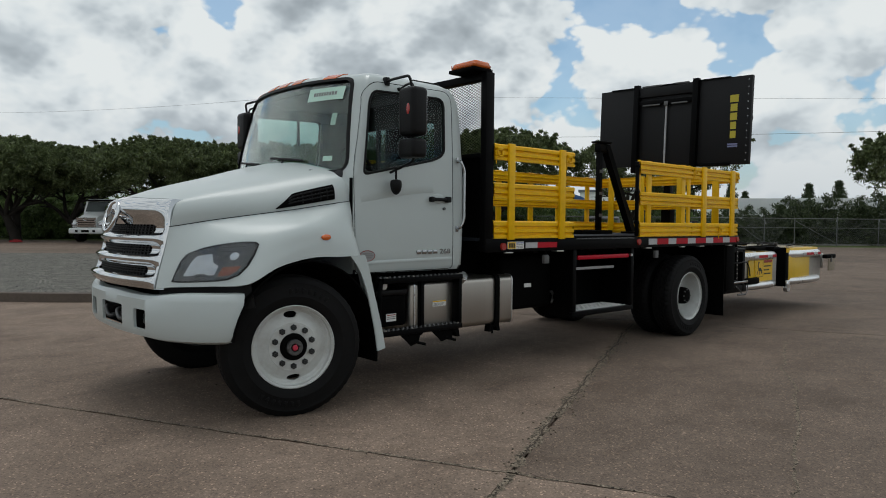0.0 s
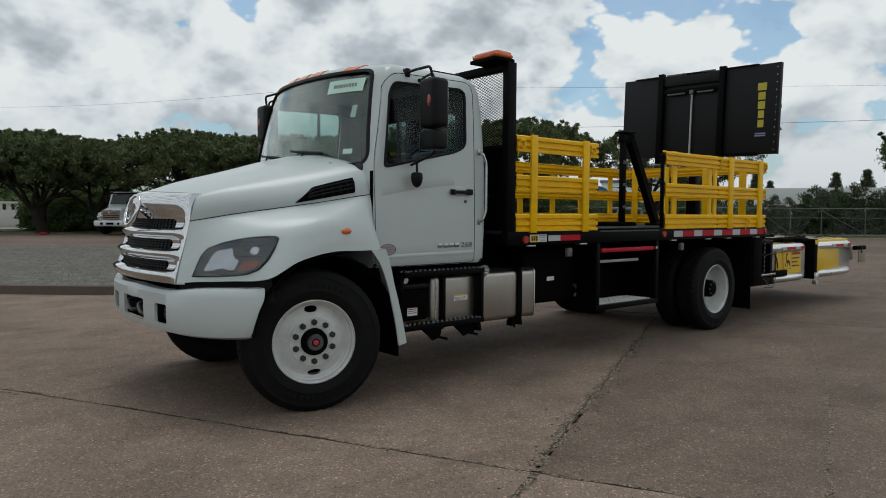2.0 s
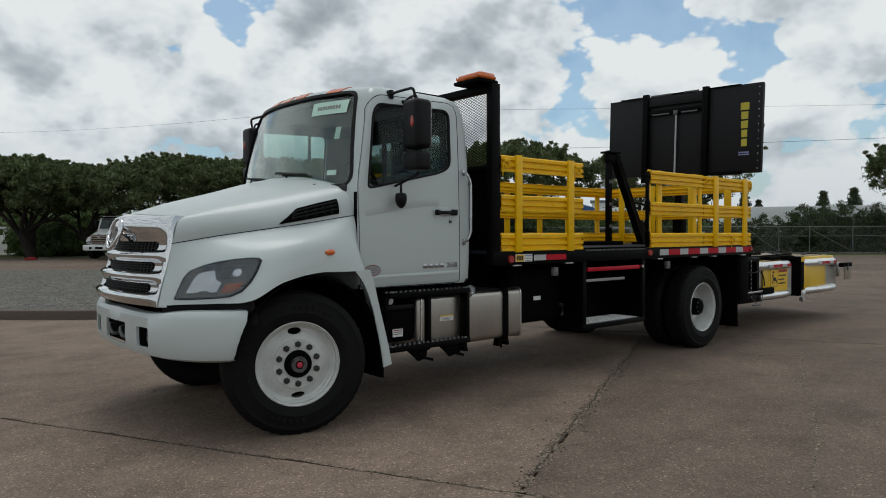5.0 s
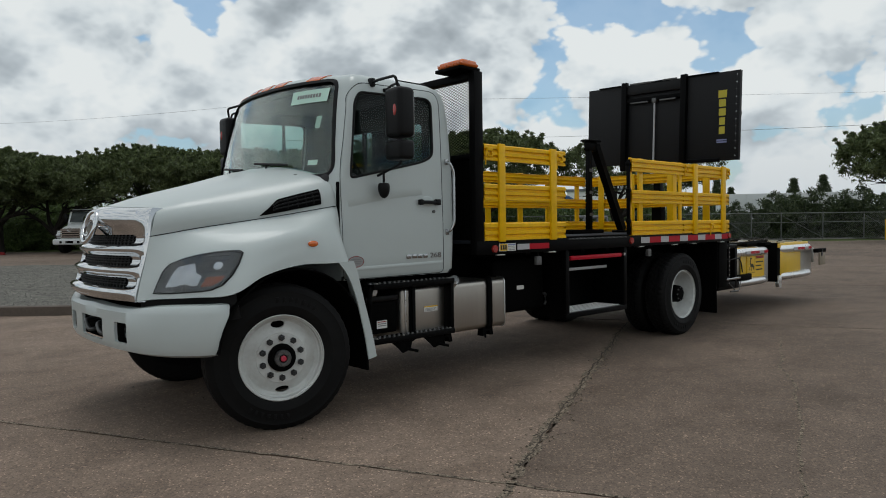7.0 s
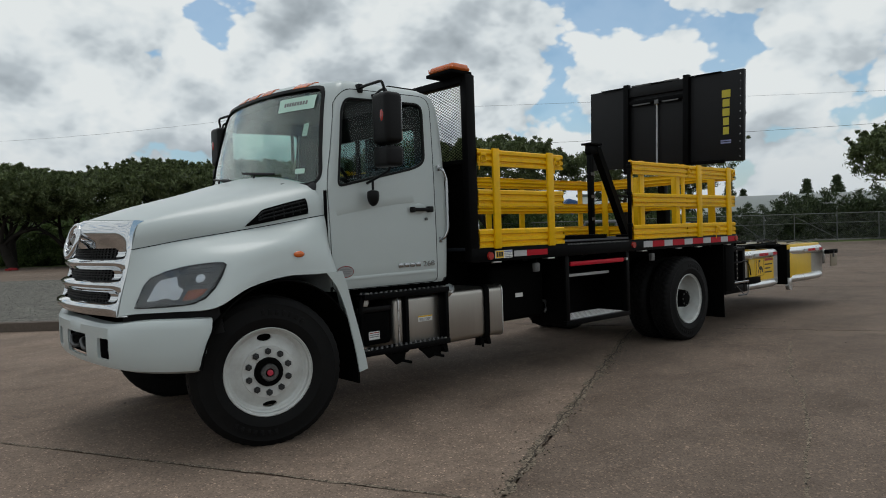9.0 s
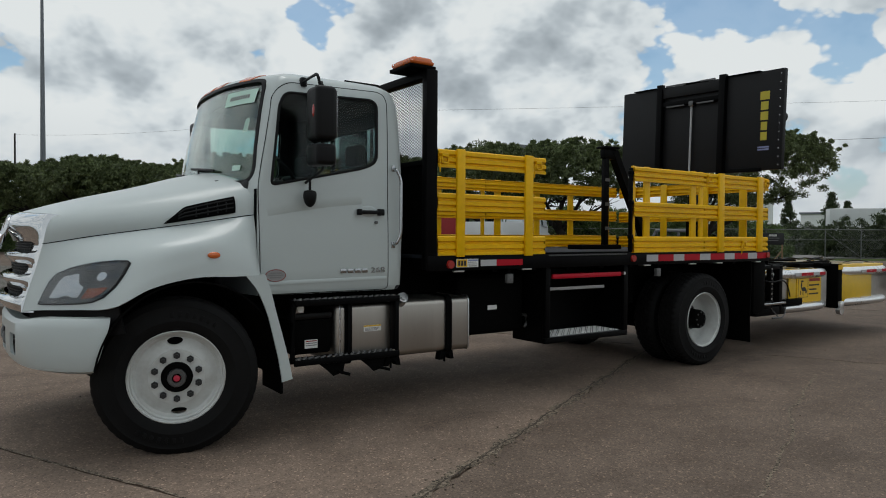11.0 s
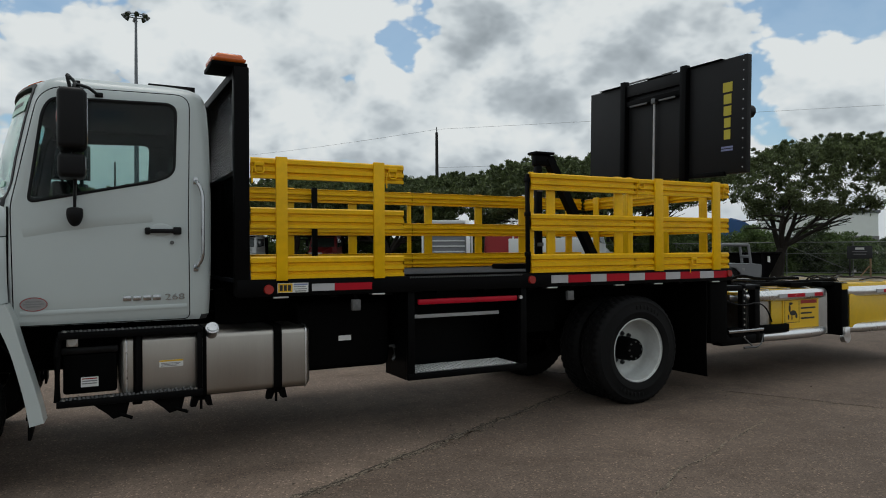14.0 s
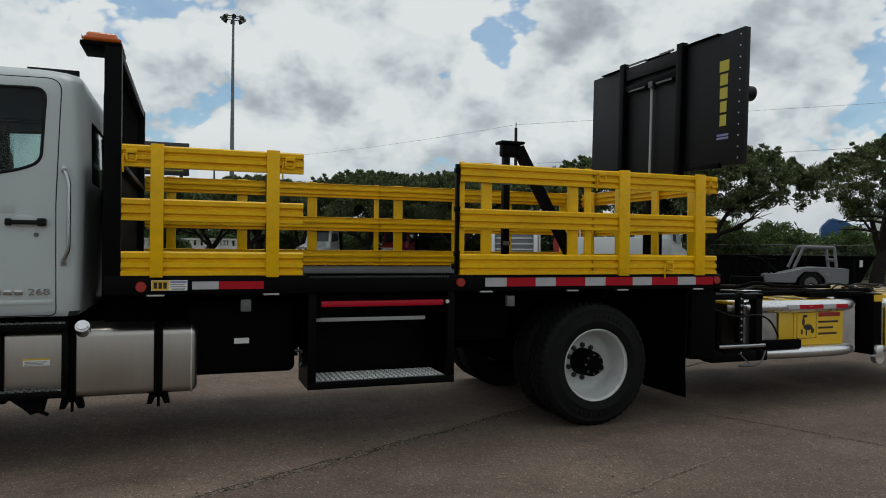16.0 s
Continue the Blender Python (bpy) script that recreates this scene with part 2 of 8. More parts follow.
BOWL = material("bright_lamp_bowl", (0.46, 0.47, 0.48), 0.12, metal=1.0, vary=0.35, scale=24, bump=1.0, bump_scale=34)
TURN_LENS = material("dark_amber_lens", (0.20, 0.040, 0.008), 0.2, vary=0.2, scale=30, coat=0.5)
LABEL_WHITE = material("white_label", (0.70, 0.70, 0.68), 0.5, vary=0.05, scale=20)
LABEL_GREY = material("grey_print", (0.20, 0.20, 0.20), 0.6, vary=0.1, scale=20)
LABEL_YELLOW = material("yellow_label", (0.72, 0.44, 0.01), 0.45, vary=0.06, scale=20)
LABEL_GREEN = material("pale_green_sticker", (0.50, 0.72, 0.62), 0.5, vary=0.06, scale=20)
INK = material("black_print", (0.012, 0.010, 0.010), 0.6, vary=0.1, scale=20)
BLUE_PRINT = material("blue_print", (0.22, 0.24, 0.42), 0.5, vary=0.1, scale=20)
LETTER_YELLOW = material("yellow_lettering", (0.50, 0.42, 0.03), 0.5, vary=0.06, scale=20)
RED_HUB = material("red_hub_cap", (0.45, 0.03, 0.06), 0.3, vary=0.1, scale=30)


# ---- mesh helpers ----
C = 1.175      # the truck's middle line


def thing(name, base=(0, 0, 0), label="", category="", group="", kind=""):
    ob = new(name)
    ob.empty_display_size = 0.2
    ob.location = base
    return tagged(ob, label, category, group, kind)


def part(name, bm, mat, parent=None, label="", smooth=35):
    """Links a bmesh, in the world's metres, as one mesh object under a thing or a part."""
    me = bpy.data.meshes.new(name)
    bm.to_mesh(me)
    bm.free()
    return mesh_part(name, me, mat, parent, label, smooth)


def mesh_part(name, me, mat, parent=None, label="", smooth=35):
    for m in mat if isinstance(mat, (list, tuple)) else [mat]:
        me.materials.append(m)
    if smooth:
        me.shade_smooth()
        me.set_sharp_from_angle(angle=radians(smooth))
    ob = new(name, me)
    if parent is not None:
        ob.parent = parent
        if parent.data is None:
            ob.matrix_parent_inverse = Matrix.Translation(-Vector(parent.location))
    if label:
        ob["label"] = label
    return ob


def box(bm, x0, x1, y0, y1, z0, z1, bevel=0.0, seg=2, turn=None):
    made = bmesh.ops.create_cube(bm, size=1)["verts"]
    m = Matrix.Translation(((x0 + x1) / 2, (y0 + y1) / 2, (z0 + z1) / 2)) @ Matrix.Diagonal((x1 - x0, y1 - y0, z1 - z0, 1))
    bmesh.ops.transform(bm, matrix=(turn @ m) if turn else m, verts=made)
    if bevel:
        edges = list({e for v in made for e in v.link_edges})
        bmesh.ops.bevel(bm, geom=edges, offset=bevel, segments=seg, profile=0.5, affect="EDGES", clamp_overlap=True)
    return made


def boxed(*args, **kw):
    bm = bmesh.new()
    box(bm, *args, **kw)
    return bm


def rod(bm, a, b, r, r2=None, seg=12):
    a, b = Vector(a), Vector(b)
    d = b - a
    made = bmesh.ops.create_cone(bm, cap_ends=True, segments=seg, radius1=r, radius2=r if r2 is None else r2, depth=d.length)["verts"]
    bmesh.ops.transform(bm, matrix=Matrix.Translation((a + b) / 2) @ d.to_track_quat("Z", "Y").to_matrix().to_4x4(), verts=made)
    return made


def sweep(bm, path, ring, closed=False, up=Vector((0, 0, 1)), caps=True):
    """Carries a closed ring of (side, up) points along a path."""
    path = [Vector(p) for p in path]
    n, rows = len(path), []
    for k, p in enumerate(path):
        a = path[(k - 1) % n] if closed or k else p
        b = path[(k + 1) % n] if closed or k < n - 1 else p
        d = (b - a).normalized()
        side = d.cross(up)
        side = side.normalized() if side.length > 1e-4 else Vector((1, 0, 0))
        top = side.cross(d)
        rows.append([bm.verts.new(p + side * s + top * u) for s, u in ring])
    m = len(ring)
    for k in range(n if closed else n - 1):
        r0, r1 = rows[k], rows[(k + 1) % n]
        for j in range(m):
            bm.faces.new((r0[j], r0[(j + 1) % m], r1[(j + 1) % m], r1[j]))
    if caps and not closed:
        bm.faces.new(rows[0][::-1]), bm.faces.new(rows[-1])
    return rows


def round_ring(r, seg=10):
    return [(r * math.cos(2 * math.pi * k / seg), r * math.sin(2 * math.pi * k / seg)) for k in range(seg)]


def rounded(points, r, n=5):
    """A path with its inner corners rounded."""
    points = [Vector(p) for p in points]
    out = [points[0]]
    for a, b, c in zip(points, points[1:], points[2:]):
        u, v = (a - b), (c - b)
        k = min(r, u.length * 0.49, v.length * 0.49)
        p, q = b + u.normalized() * k, b + v.normalized() * k
        for i in range(n + 1):
            t = i / n
            out.append(p * (1 - t) ** 2 + b * 2 * t * (1 - t) + q * t ** 2)
    return out + [points[-1]]


def tube(bm, points, r, bend=0.0, seg=10):
    sweep(bm, rounded(points, bend) if bend else points, round_ring(r, seg))
    return bm


def piped(points, r, bend=0.0, seg=10):
    return tube(bmesh.new(), points, r, bend, seg)


def revolve(bm, profile, seg=48, closed=False):
    """Turns (radius, y) points round the y axis."""
    rows = []
    for k in range(seg):
        a = 2 * math.pi * k / seg
        rows.append([bm.verts.new((r * math.cos(a), y, r * math.sin(a))) for r, y in profile])
    m = len(profile)
    for k in range(seg):
        r0, r1 = rows[k], rows[(k + 1) % seg]
        for j in range(m if closed else m - 1):
            bm.faces.new((r0[j], r1[j], r1[(j + 1) % m], r0[(j + 1) % m]))
    bmesh.ops.recalc_face_normals(bm, faces=bm.faces)
    return bm


def prism(bm, outline, axis, lo, hi):
    """A flat outline in the two other axes (in order), carried from lo to hi along an axis."""
    def at(p, h):
        q = list(p)
        q.insert(axis, h)
        return q
    a, b = [bm.verts.new(at(p, lo)) for p in outline], [bm.verts.new(at(p, hi)) for p in outline]
    n = len(outline)
    bm.faces.new(a), bm.faces.new(b[::-1])
    for k in range(n):
        bm.faces.new((a[k], b[k], b[(k + 1) % n], a[(k + 1) % n]))
    bmesh.ops.recalc_face_normals(bm, faces=bm.faces)
    return bm


def round_outline(points, r, n=4):
    """A closed 2D outline with rounded corners; r is one radius or one a corner."""
    out, m = [], len(points)
    for k in range(m):
        a, b, c = Vector(points[k - 1]), Vector(points[k]), Vector(points[(k + 1) % m])
        u, v = a - b, c - b
        rad = r[k] if isinstance(r, (list, tuple)) else r
        d = min(rad, u.length * 0.48, v.length * 0.48)
        p, q = b + u.normalized() * d, b + v.normalized() * d
        for i in range(n + 1):
            t = i / n
            out.append(tuple(p * (1 - t) ** 2 + b * 2 * t * (1 - t) + q * t ** 2))
    return out


def grown(outline, d):
    """A closed 2D outline moved outward by d."""
    n, out = len(outline), []
    area = sum(outline[k - 1][0] * outline[k][1] - outline[k][0] * outline[k - 1][1] for k in range(n))
    s = 1 if area > 0 else -1
    for k in range(n):
        a, b, c = Vector(outline[k - 1]), Vector(outline[k]), Vector(outline[(k + 1) % n])
        t = (c - a).normalized()
        out.append((b.x + s * t.y * d, b.y - s * t.x * d))
    return out


def meshed(bm, name="solid"):
    me = bpy.data.meshes.new(name)
    bm.to_mesh(me)
    bm.free()
    return me


def carve(base, cutter, operation="DIFFERENCE"):
    """The mesh of one solid cut by, or kept within, another. Both are meshes in world metres."""
    a, b = bpy.data.objects.new("solid", base), bpy.data.objects.new("cutter", cutter)
    scene.collection.objects.link(a), scene.collection.objects.link(b)
    mod = a.modifiers.new("carve", "BOOLEAN")
    mod.operation, mod.object, mod.solver = operation, b, "EXACT"
    bpy.context.view_layer.update()
    done = bpy.data.meshes.new_from_object(a.evaluated_get(bpy.context.evaluated_depsgraph_get()))
    bpy.data.objects.remove(a), bpy.data.objects.remove(b)
    return done


def spline(values, t):
    """A smooth curve through points; t runs from 0 to the last one's number."""
    n = len(values) - 1
    k = min(int(t), n - 1)
    f = t - k
    p = [Vector(values[min(max(k + i, 0), n)]) for i in (-1, 0, 1, 2)]
    return 0.5 * (2 * p[1] + (p[2] - p[0]) * f + (2 * p[0] - 5 * p[1] + 4 * p[2] - p[3]) * f * f + (3 * p[1] - p[0] - 3 * p[2] + p[3]) * f ** 3)


def grid_faces(bm, rows, flip=False):
    for r0, r1 in zip(rows, rows[1:]):
        for j in range(len(r0) - 1):
            f = (r0[j], r0[j + 1], r1[j + 1], r1[j])
            bm.faces.new(f[::-1] if flip else f)


def thicken(bm, depth):
    """Gives a sheet a thickness behind its faces."""
    bm.normal_update()
    sheet_faces, edges = list(bm.faces), [e for e in bm.edges if e.is_boundary]
    below = {v: bm.verts.new(v.co - v.normal * depth) for v in list(bm.verts)}
    for f in sheet_faces:
        bm.faces.new([below[v] for v in reversed(f.verts)])
    for e in edges:
        loop_ = e.link_loops[0]
        a, b = loop_.vert, loop_.link_loop_next.vert
        bm.faces.new((b, a, below[a], below[b]))
    return bm


def mirrored(bm):
    """The same shape on the truck's other side."""
    other = bm.copy()
    bmesh.ops.transform(other, matrix=Matrix.Translation((0, 2 * C, 0)) @ Matrix.Diagonal((1, -1, 1, 1)), verts=other.verts)
    bmesh.ops.reverse_faces(other, faces=other.faces)
    return other


def both(name, bm, mat, parent, label="", smooth=35):
    other = mirrored(bm)
    a = part(name, bm, mat, parent, label, smooth)
    return a, part(name, other, mat, parent, label, smooth)


def lettering(name, text, size, m, mat, parent, depth=0.003, wide=1.0, label=""):
    """Raised letters in the built-in font, centred on the pose m."""
    cu = bpy.data.curves.new("letters", "FONT")
    cu.body, cu.size, cu.extrude = text, size, depth
    cu.align_x, cu.align_y = "CENTER", "CENTER"
    tmp = bpy.data.objects.new("letters", cu)
    scene.collection.objects.link(tmp)
    bpy.context.view_layer.update()
    me = bpy.data.meshes.new_from_object(tmp.evaluated_get(bpy.context.evaluated_depsgraph_get()))
    bpy.data.objects.remove(tmp)
    me.transform(m @ Matrix.Diagonal((wide, 1, 1, 1)))
    me.materials.clear()
    return mesh_part(name, me, mat, parent, label, 0)


def side_pose(x, y, z, tilt=0):
    """A pose for letters that face the near side and read from front to rear."""
    return pose(x, y, z, 90 + tilt, 0, 0)


# ---- the truck ----
truck = thing("flatbed_truck", (2.9, C, 0), "white flatbed work truck with chrome grille and black bed", "truck")


def patch(corners_fn, nu, nv, lift=0.0):
    """A sheet sampled from a surface f(u, v), moved out along its own normal."""
    bm = bmesh.new()
    rows = [[bm.verts.new(corners_fn(i / nu, j / nv)) for j in range(nv + 1)] for i in range(nu + 1)]
    grid_faces(bm, rows)
    bm.normal_update()
    if lift:
        for v in bm.verts:
            v.co += v.normal * lift
    return bm


# -- bonnet and front wings: stations from the grille back to the door, points from the joint outwards --
WING = [
    [(-0.712, 0.495, 1.385), (-0.755, 0.474, 1.22), (-0.802, 0.452, 1.07), (-0.832, 0.436, 0.955)],
    [(-0.600, 0.450, 1.405), (-0.640, 0.375, 1.26), (-0.712, 0.358, 1.10), (-0.752, 0.345, 0.970)],
    [(-0.440, 0.385, 1.435), (-0.470, 0.215, 1.30), (-0.545, 0.140, 1.12), (-0.585, 0.125, 0.982)],
    [(-0.250, 0.310, 1.465), (-0.255, 0.065, 1.33), (-0.335, -0.020, 1.13), (-0.385, -0.052, 1.000)],
    [(-0.050, 0.245, 1.495), (-0.050, 0.000, 1.375), (-0.105, -0.065, 1.22), (-0.160, -0.080, 1.112)],
    [(0.150, 0.200, 1.525), (0.150, -0.010, 1.41), (0.140, -0.065, 1.29), (0.110, -0.080, 1.170)],
    [(0.330, 0.165, 1.555), (0.335, 0.010, 1.44), (0.350, -0.055, 1.30), (0.360, -0.078, 1.170)],
    [(0.480, 0.140, 1.580), (0.480, 0.060, 1.49), (0.500, -0.020, 1.33), (0.530, -0.060, 1.175)],
    [(0.565, 0.128, 1.592), (0.568, 0.105, 1.50), (0.572, 0.085, 1.33), (0.582, 0.050, 1.178)],
]


def wing(s, r):
    """Place on the wing: s along the truck (0 to 8), r from the joint (0) to the lower edge (3)."""
    return spline([spline(row, r) for row in WING], s)


BONNET = [
    [(-0.710, 0.497, 1.388), (-0.685, 0.490, 1.500), (-0.655, 0.560, 1.580), (-0.735, 0.88, 1.598), (-0.78, C, 1.612)],
    [(-0.440, 0.390, 1.438), (-0.432, 0.386, 1.545), (-0.442, 0.505, 1.640), (-0.47, 0.82, 1.690), (-0.48, C, 1.705)],
    [(-0.050, 0.250, 1.498), (-0.045, 0.262, 1.60), (-0.050, 0.42, 1.725), (-0.05, 0.78, 1.800), (-0.05, C, 1.815)],
    [(0.280, 0.180, 1.550), (0.280, 0.205, 1.67), (0.270, 0.37, 1.795), (0.24, 0.76, 1.880), (0.22, C, 1.895)],
    [(0.480, 0.145, 1.583), (0.485, 0.172, 1.71), (0.470, 0.31, 1.825), (0.40, 0.74, 1.915), (0.36, C, 1.930)],
    [(0.565, 0.133, 1.595), (0.568, 0.165, 1.73), (0.555, 0.29, 1.835), (0.46, 0.73, 1.925), (0.40, C, 1.940)],
]


def bonnet(s, r):
    return spline([spline(row, r) for row in BONNET], s)


hood = bmesh.new()
cols = [k * 0.25 for k in range(17)]
rows = []
for i in range(31):
    s = i / 6
    near = [bonnet(s, r) for r in cols]
    far = [Vector((p.x, 2 * C - p.y, p.z)) for p in near[-2::-1]]
    rows.append([hood.verts.new(p) for p in near + far])
grid_faces(hood, rows, flip=True)
hood = part("hood", thicken(hood, 0.012), WHITE, truck, smooth=50)

w = patch(lambda u, v: wing(u * 8, v * 3), 48, 18)
wings = both("wing", thicken(w, 0.012), WHITE, truck, smooth=50)
both("joint_seal", piped([wing(k / 4, 0.0) + Vector((0, -0.001, 0.002)) for k in range(33)], 0.003, seg=6), MATT_BLACK, truck)

# black filler below the wing, over the bumper
fill = bmesh.new()
sweep(fill, [wing(k / 4, 3) + Vector((0.055, 0.05, -0.05)) for k in range(0, 13)], [(-0.015, -0.12), (0.015, -0.12), (0.015, 0.060), (-0.015, 0.060)])
both("filler_strip", fill, PLASTIC, truck)

# wheel arch: liner and rear half of the wing
arch = bmesh.new()
liner = []
for k in range(25):
    a = radians(-8 + 181 * k / 24)
    liner.append((0.10 + 0.585 * math.cos(a), 0.535 + 0.60 * math.sin(a)))
rows = [[arch.verts.new((x, y, z)) for x, z in liner] for y in (-0.045, 0.05, 0.62)]
grid_faces(arch, rows)
both("arch_liner", thicken(arch, 0.01), MATT_BLACK, truck)
tail = bmesh.new()
outer = [(0.590, 1.176), (0.628, 1.07), (0.672, 0.90), (0.722, 0.72), (0.763, 0.56), (0.790, 0.43)]
inner = [(0.440, 1.172), (0.525, 1.06), (0.592, 0.90), (0.640, 0.72), (0.676, 0.56), (0.700, 0.415)]
rows = [[], [], []]
for k in range(26):
    t = k / 25 * 5
    o, i = spline([(*p, 0) for p in outer], t), spline([(*p, 0) for p in inner], t)
    rows[0].append(tail.verts.new((i.x, -0.075, i.y)))
    rows[1].append(tail.verts.new((o.x - 0.012, -0.07, o.y)))
    rows[2].append(tail.verts.new((o.x, 0.10, o.y)))
grid_faces(tail, rows)
both("wing_rear", thicken(tail, 0.012), WHITE, truck, smooth=50)
both("mud_guard", boxed(0.69, 0.71, -0.06, 0.30, 0.33, 0.62, bevel=0.004), MATT_BLACK, truck)

# -- grille --
def grille(y, z):
    return -0.645 + (z - 1.58) * 0.30 - (0.165 - (1.58 - z) * 0.12) * (1 - min(1.0, abs((y - C) / 0.735)) ** 2.2)


def bar(bm, y0, y1, zmid, height, depth, push=0.0, n=36):
    path = [(grille(y0 + (y1 - y0) * k / n, zmid) - push + 0.024 * abs(2 * k / n - 1) ** 10, y0 + (y1 - y0) * k / n, zmid) for k in range(n + 1)]
    h, d = height / 2, depth
    sweep(bm, path, [(-o, u) for o, u in ((-d * 0.4, -h), (d * 0.15, -h), (d * 0.50, -h * 0.55), (d * 0.72, 0), (d * 0.92, h * 0.45), (d, h * 0.68), (d * 0.9, h * 0.9), (d * 0.6, h), (-d * 0.4, h))])
    bmesh.ops.recalc_face_normals(bm, faces=bm.faces)
    return bm


YG0, YG1 = 0.455, 2 * C - 0.455
back = bmesh.new()
rows = []
for i in range(13):
    z = 0.95 + 0.60 * i / 12
    rows.append([back.verts.new((grille(YG0 + 0.09 + (YG1 - YG0 - 0.18) * k / 24, z) + 0.07, YG0 + 0.09 + (YG1 - YG0 - 0.18) * k / 24, z)) for k in range(25)])
grid_faces(back, rows)
part("grille_back", thicken(back, 0.02), MATT_BLACK, truck)
mesh = bmesh.new()
for k in range(26):
    y = YG0 + 0.10 + (YG1 - YG0 - 0.2) * k / 25
    rod(mesh, (grille(y, 0.97) + 0.045, y, 0.97), (grille(y, 1.45) + 0.045, y, 1.45), 0.005, seg=6)
part("grille_mesh", mesh, LAMP_GREY, truck)
# one pressed chrome surround: cap, three bars and recessed cheeks, with open slots between them
BARS = [(0.950, 1.040, 0.050), (1.105, 1.185, 0.048), (1.255, 1.332, 0.046), (1.400, 1.585, 0.062)]
CHEEK = 0.165


def surround(y, z):
    """How far the chrome stands out of the grille's plane."""
    inset = min(y - YG0, YG1 - y)
    e = min(1.0, max(0.0, (inset - 0.012) / 0.075))
    e = e * e * (3 - 2 * e)
    for z0, z1, deep in BARS:
        if z0 - 1e-6 <= z <= z1 + 1e-6:
            f = (z - z0) / (z1 - z0)
            crest = 0.66
            shape = math.sin(0.5 * math.pi * f / crest) ** 1.3 if f < crest else math.cos(0.5 * math.pi * (f - crest) / (1 - crest)) ** 0.6
            return -0.012 + 0.012 * (1 - e) + deep * shape * (0.25 + 0.75 * e)
    return -0.030 * e


sheet_ = bmesh.new()
zs = sorted({round(z0 + (z1 - z0) * k / 10, 4) for z0, z1, d in BARS for k in range(11)} | {1.06, 1.0725, 1.085, 1.205, 1.22, 1.235, 1.35, 1.366, 1.383})
half_ys = [YG0 + q for q in (0.0, 0.004, 0.012, 0.022, 0.034, 0.048, 0.062, 0.076, 0.09, 0.11, 0.135, CHEEK)]
inner_ys = [half_ys[-1] + (2 * C - 2 * half_ys[-1]) * k / 26 for k in range(1, 26)]
ys = half_ys + inner_ys + [2 * C - y for y in half_ys[::-1]]


def drawn_in(y, z):
    """The surround is narrower at its top than over the bumper."""
    return C + (y - C) * (1 - 0.085 * (z - 0.955) / 0.63)


cells = [[sheet_.verts.new((grille(drawn_in(y, z), z) - surround(y, z) - 0.010 * math.exp(-((y - C) / 0.22) ** 2) * (z > 1.39), drawn_in(y, z), z + 0.020 * math.exp(-((y - C) / 0.36) ** 2) * max(0.0, (z - 1.40) / 0.185))) for y in ys] for z in zs]
for zi in range(len(zs) - 1):
    mid = (zs[zi] + zs[zi + 1]) / 2
    solid_ = any(z0 < mid < z1 for z0, z1, d in BARS)
    for yi in range(len(ys) - 1):
        my = (ys[yi] + ys[yi + 1]) / 2
        if solid_ or min(my - YG0, YG1 - my) < CHEEK:
            sheet_.faces.new((cells[zi][yi], cells[zi + 1][yi], cells[zi + 1][yi + 1], cells[zi][yi + 1]))
# the outer edges turn back towards the wings and the hood
rim_ = [r[0] for r in cells] + cells[-1][1:-1] + [r[-1] for r in cells[::-1]]
turned = [sheet_.verts.new(v.co + Vector((0.085, 0, -0.006))) for v in rim_]
for k in range(len(rim_) - 1):
    sheet_.faces.new((rim_[k], turned[k], turned[k + 1], rim_[k + 1]))
bmesh.ops.recalc_face_normals(sheet_, faces=sheet_.faces)
if sum(f.normal.x for f in sheet_.faces) > 0:
    bmesh.ops.reverse_faces(sheet_, faces=sheet_.faces)
sheet_.normal_update()
part("grille_surround", thicken(sheet_, 0.006), CHROME, truck, "polished chrome grille surround", smooth=60)
for z in (1.073, 1.22, 1.366):
    fins = bmesh.new()
    for dz in (-0.018, 0.0, 0.018):
        sweep(fins, [(grille(y, z) + 0.035, y, z + dz) for y in [YG0 + CHEEK + 0.035 + (YG1 - YG0 - 2 * CHEEK - 0.07) * k / 20 for k in range(21)]], [(-0.010, -0.003), (0.010, -0.003), (0.010, 0.003), (-0.010, 0.003)])
    part("grille_fin", fins, PLASTIC, truck)
badge = bmesh.new()
path = [(grille(C, 1.47) - 0.068 + 0.28 * 0.135 * math.sin(a), C + 0.125 * math.cos(a), 1.460 + 0.112 * math.sin(a)) for a in [2 * math.pi * k / 40 for k in range(40)]]
sweep(badge, path, round_ring(0.017, 8), closed=True)
for sgn in (-1, 1):
    sweep(badge, [(grille(C, 1.47) - 0.070 + 0.28 * sgn * (0.03 + 0.05 * (1 - (t / 6) ** 2)), C + 0.105 * t / 6, 1.455 + sgn * (0.015 + 0.045 * (1 - (t / 6) ** 2))) for t in range(-6, 7)], round_ring(0.010, 6))
part("round_badge", badge, CHROME, truck, smooth=60)


# -- bumper --
BUMP = [(-0.385, -0.035), (-0.50, -0.020), (-0.66, 0.09), (-0.78, 0.26), (-0.852, 0.47), (-0.893, 0.78), (-0.912, C)]
SECTION = [(0.085, 0.938), (0.026, 0.932), (0.014, 0.918), (0.0, 0.872), (0.0, 0.72), (0.004, 0.645), (0.022, 0.605), (0.085, 0.582)]


def bumper_line(t):
    p = spline([(*q, 0) for q in BUMP], t)
    q = spline([(*q, 0) for q in BUMP], min(6, t + 0.02))
    o = spline([(*q, 0) for q in BUMP], max(0, t - 0.02))
    d = (q - o).normalized()
    return p, Vector((-d.y, d.x, 0)) * -1


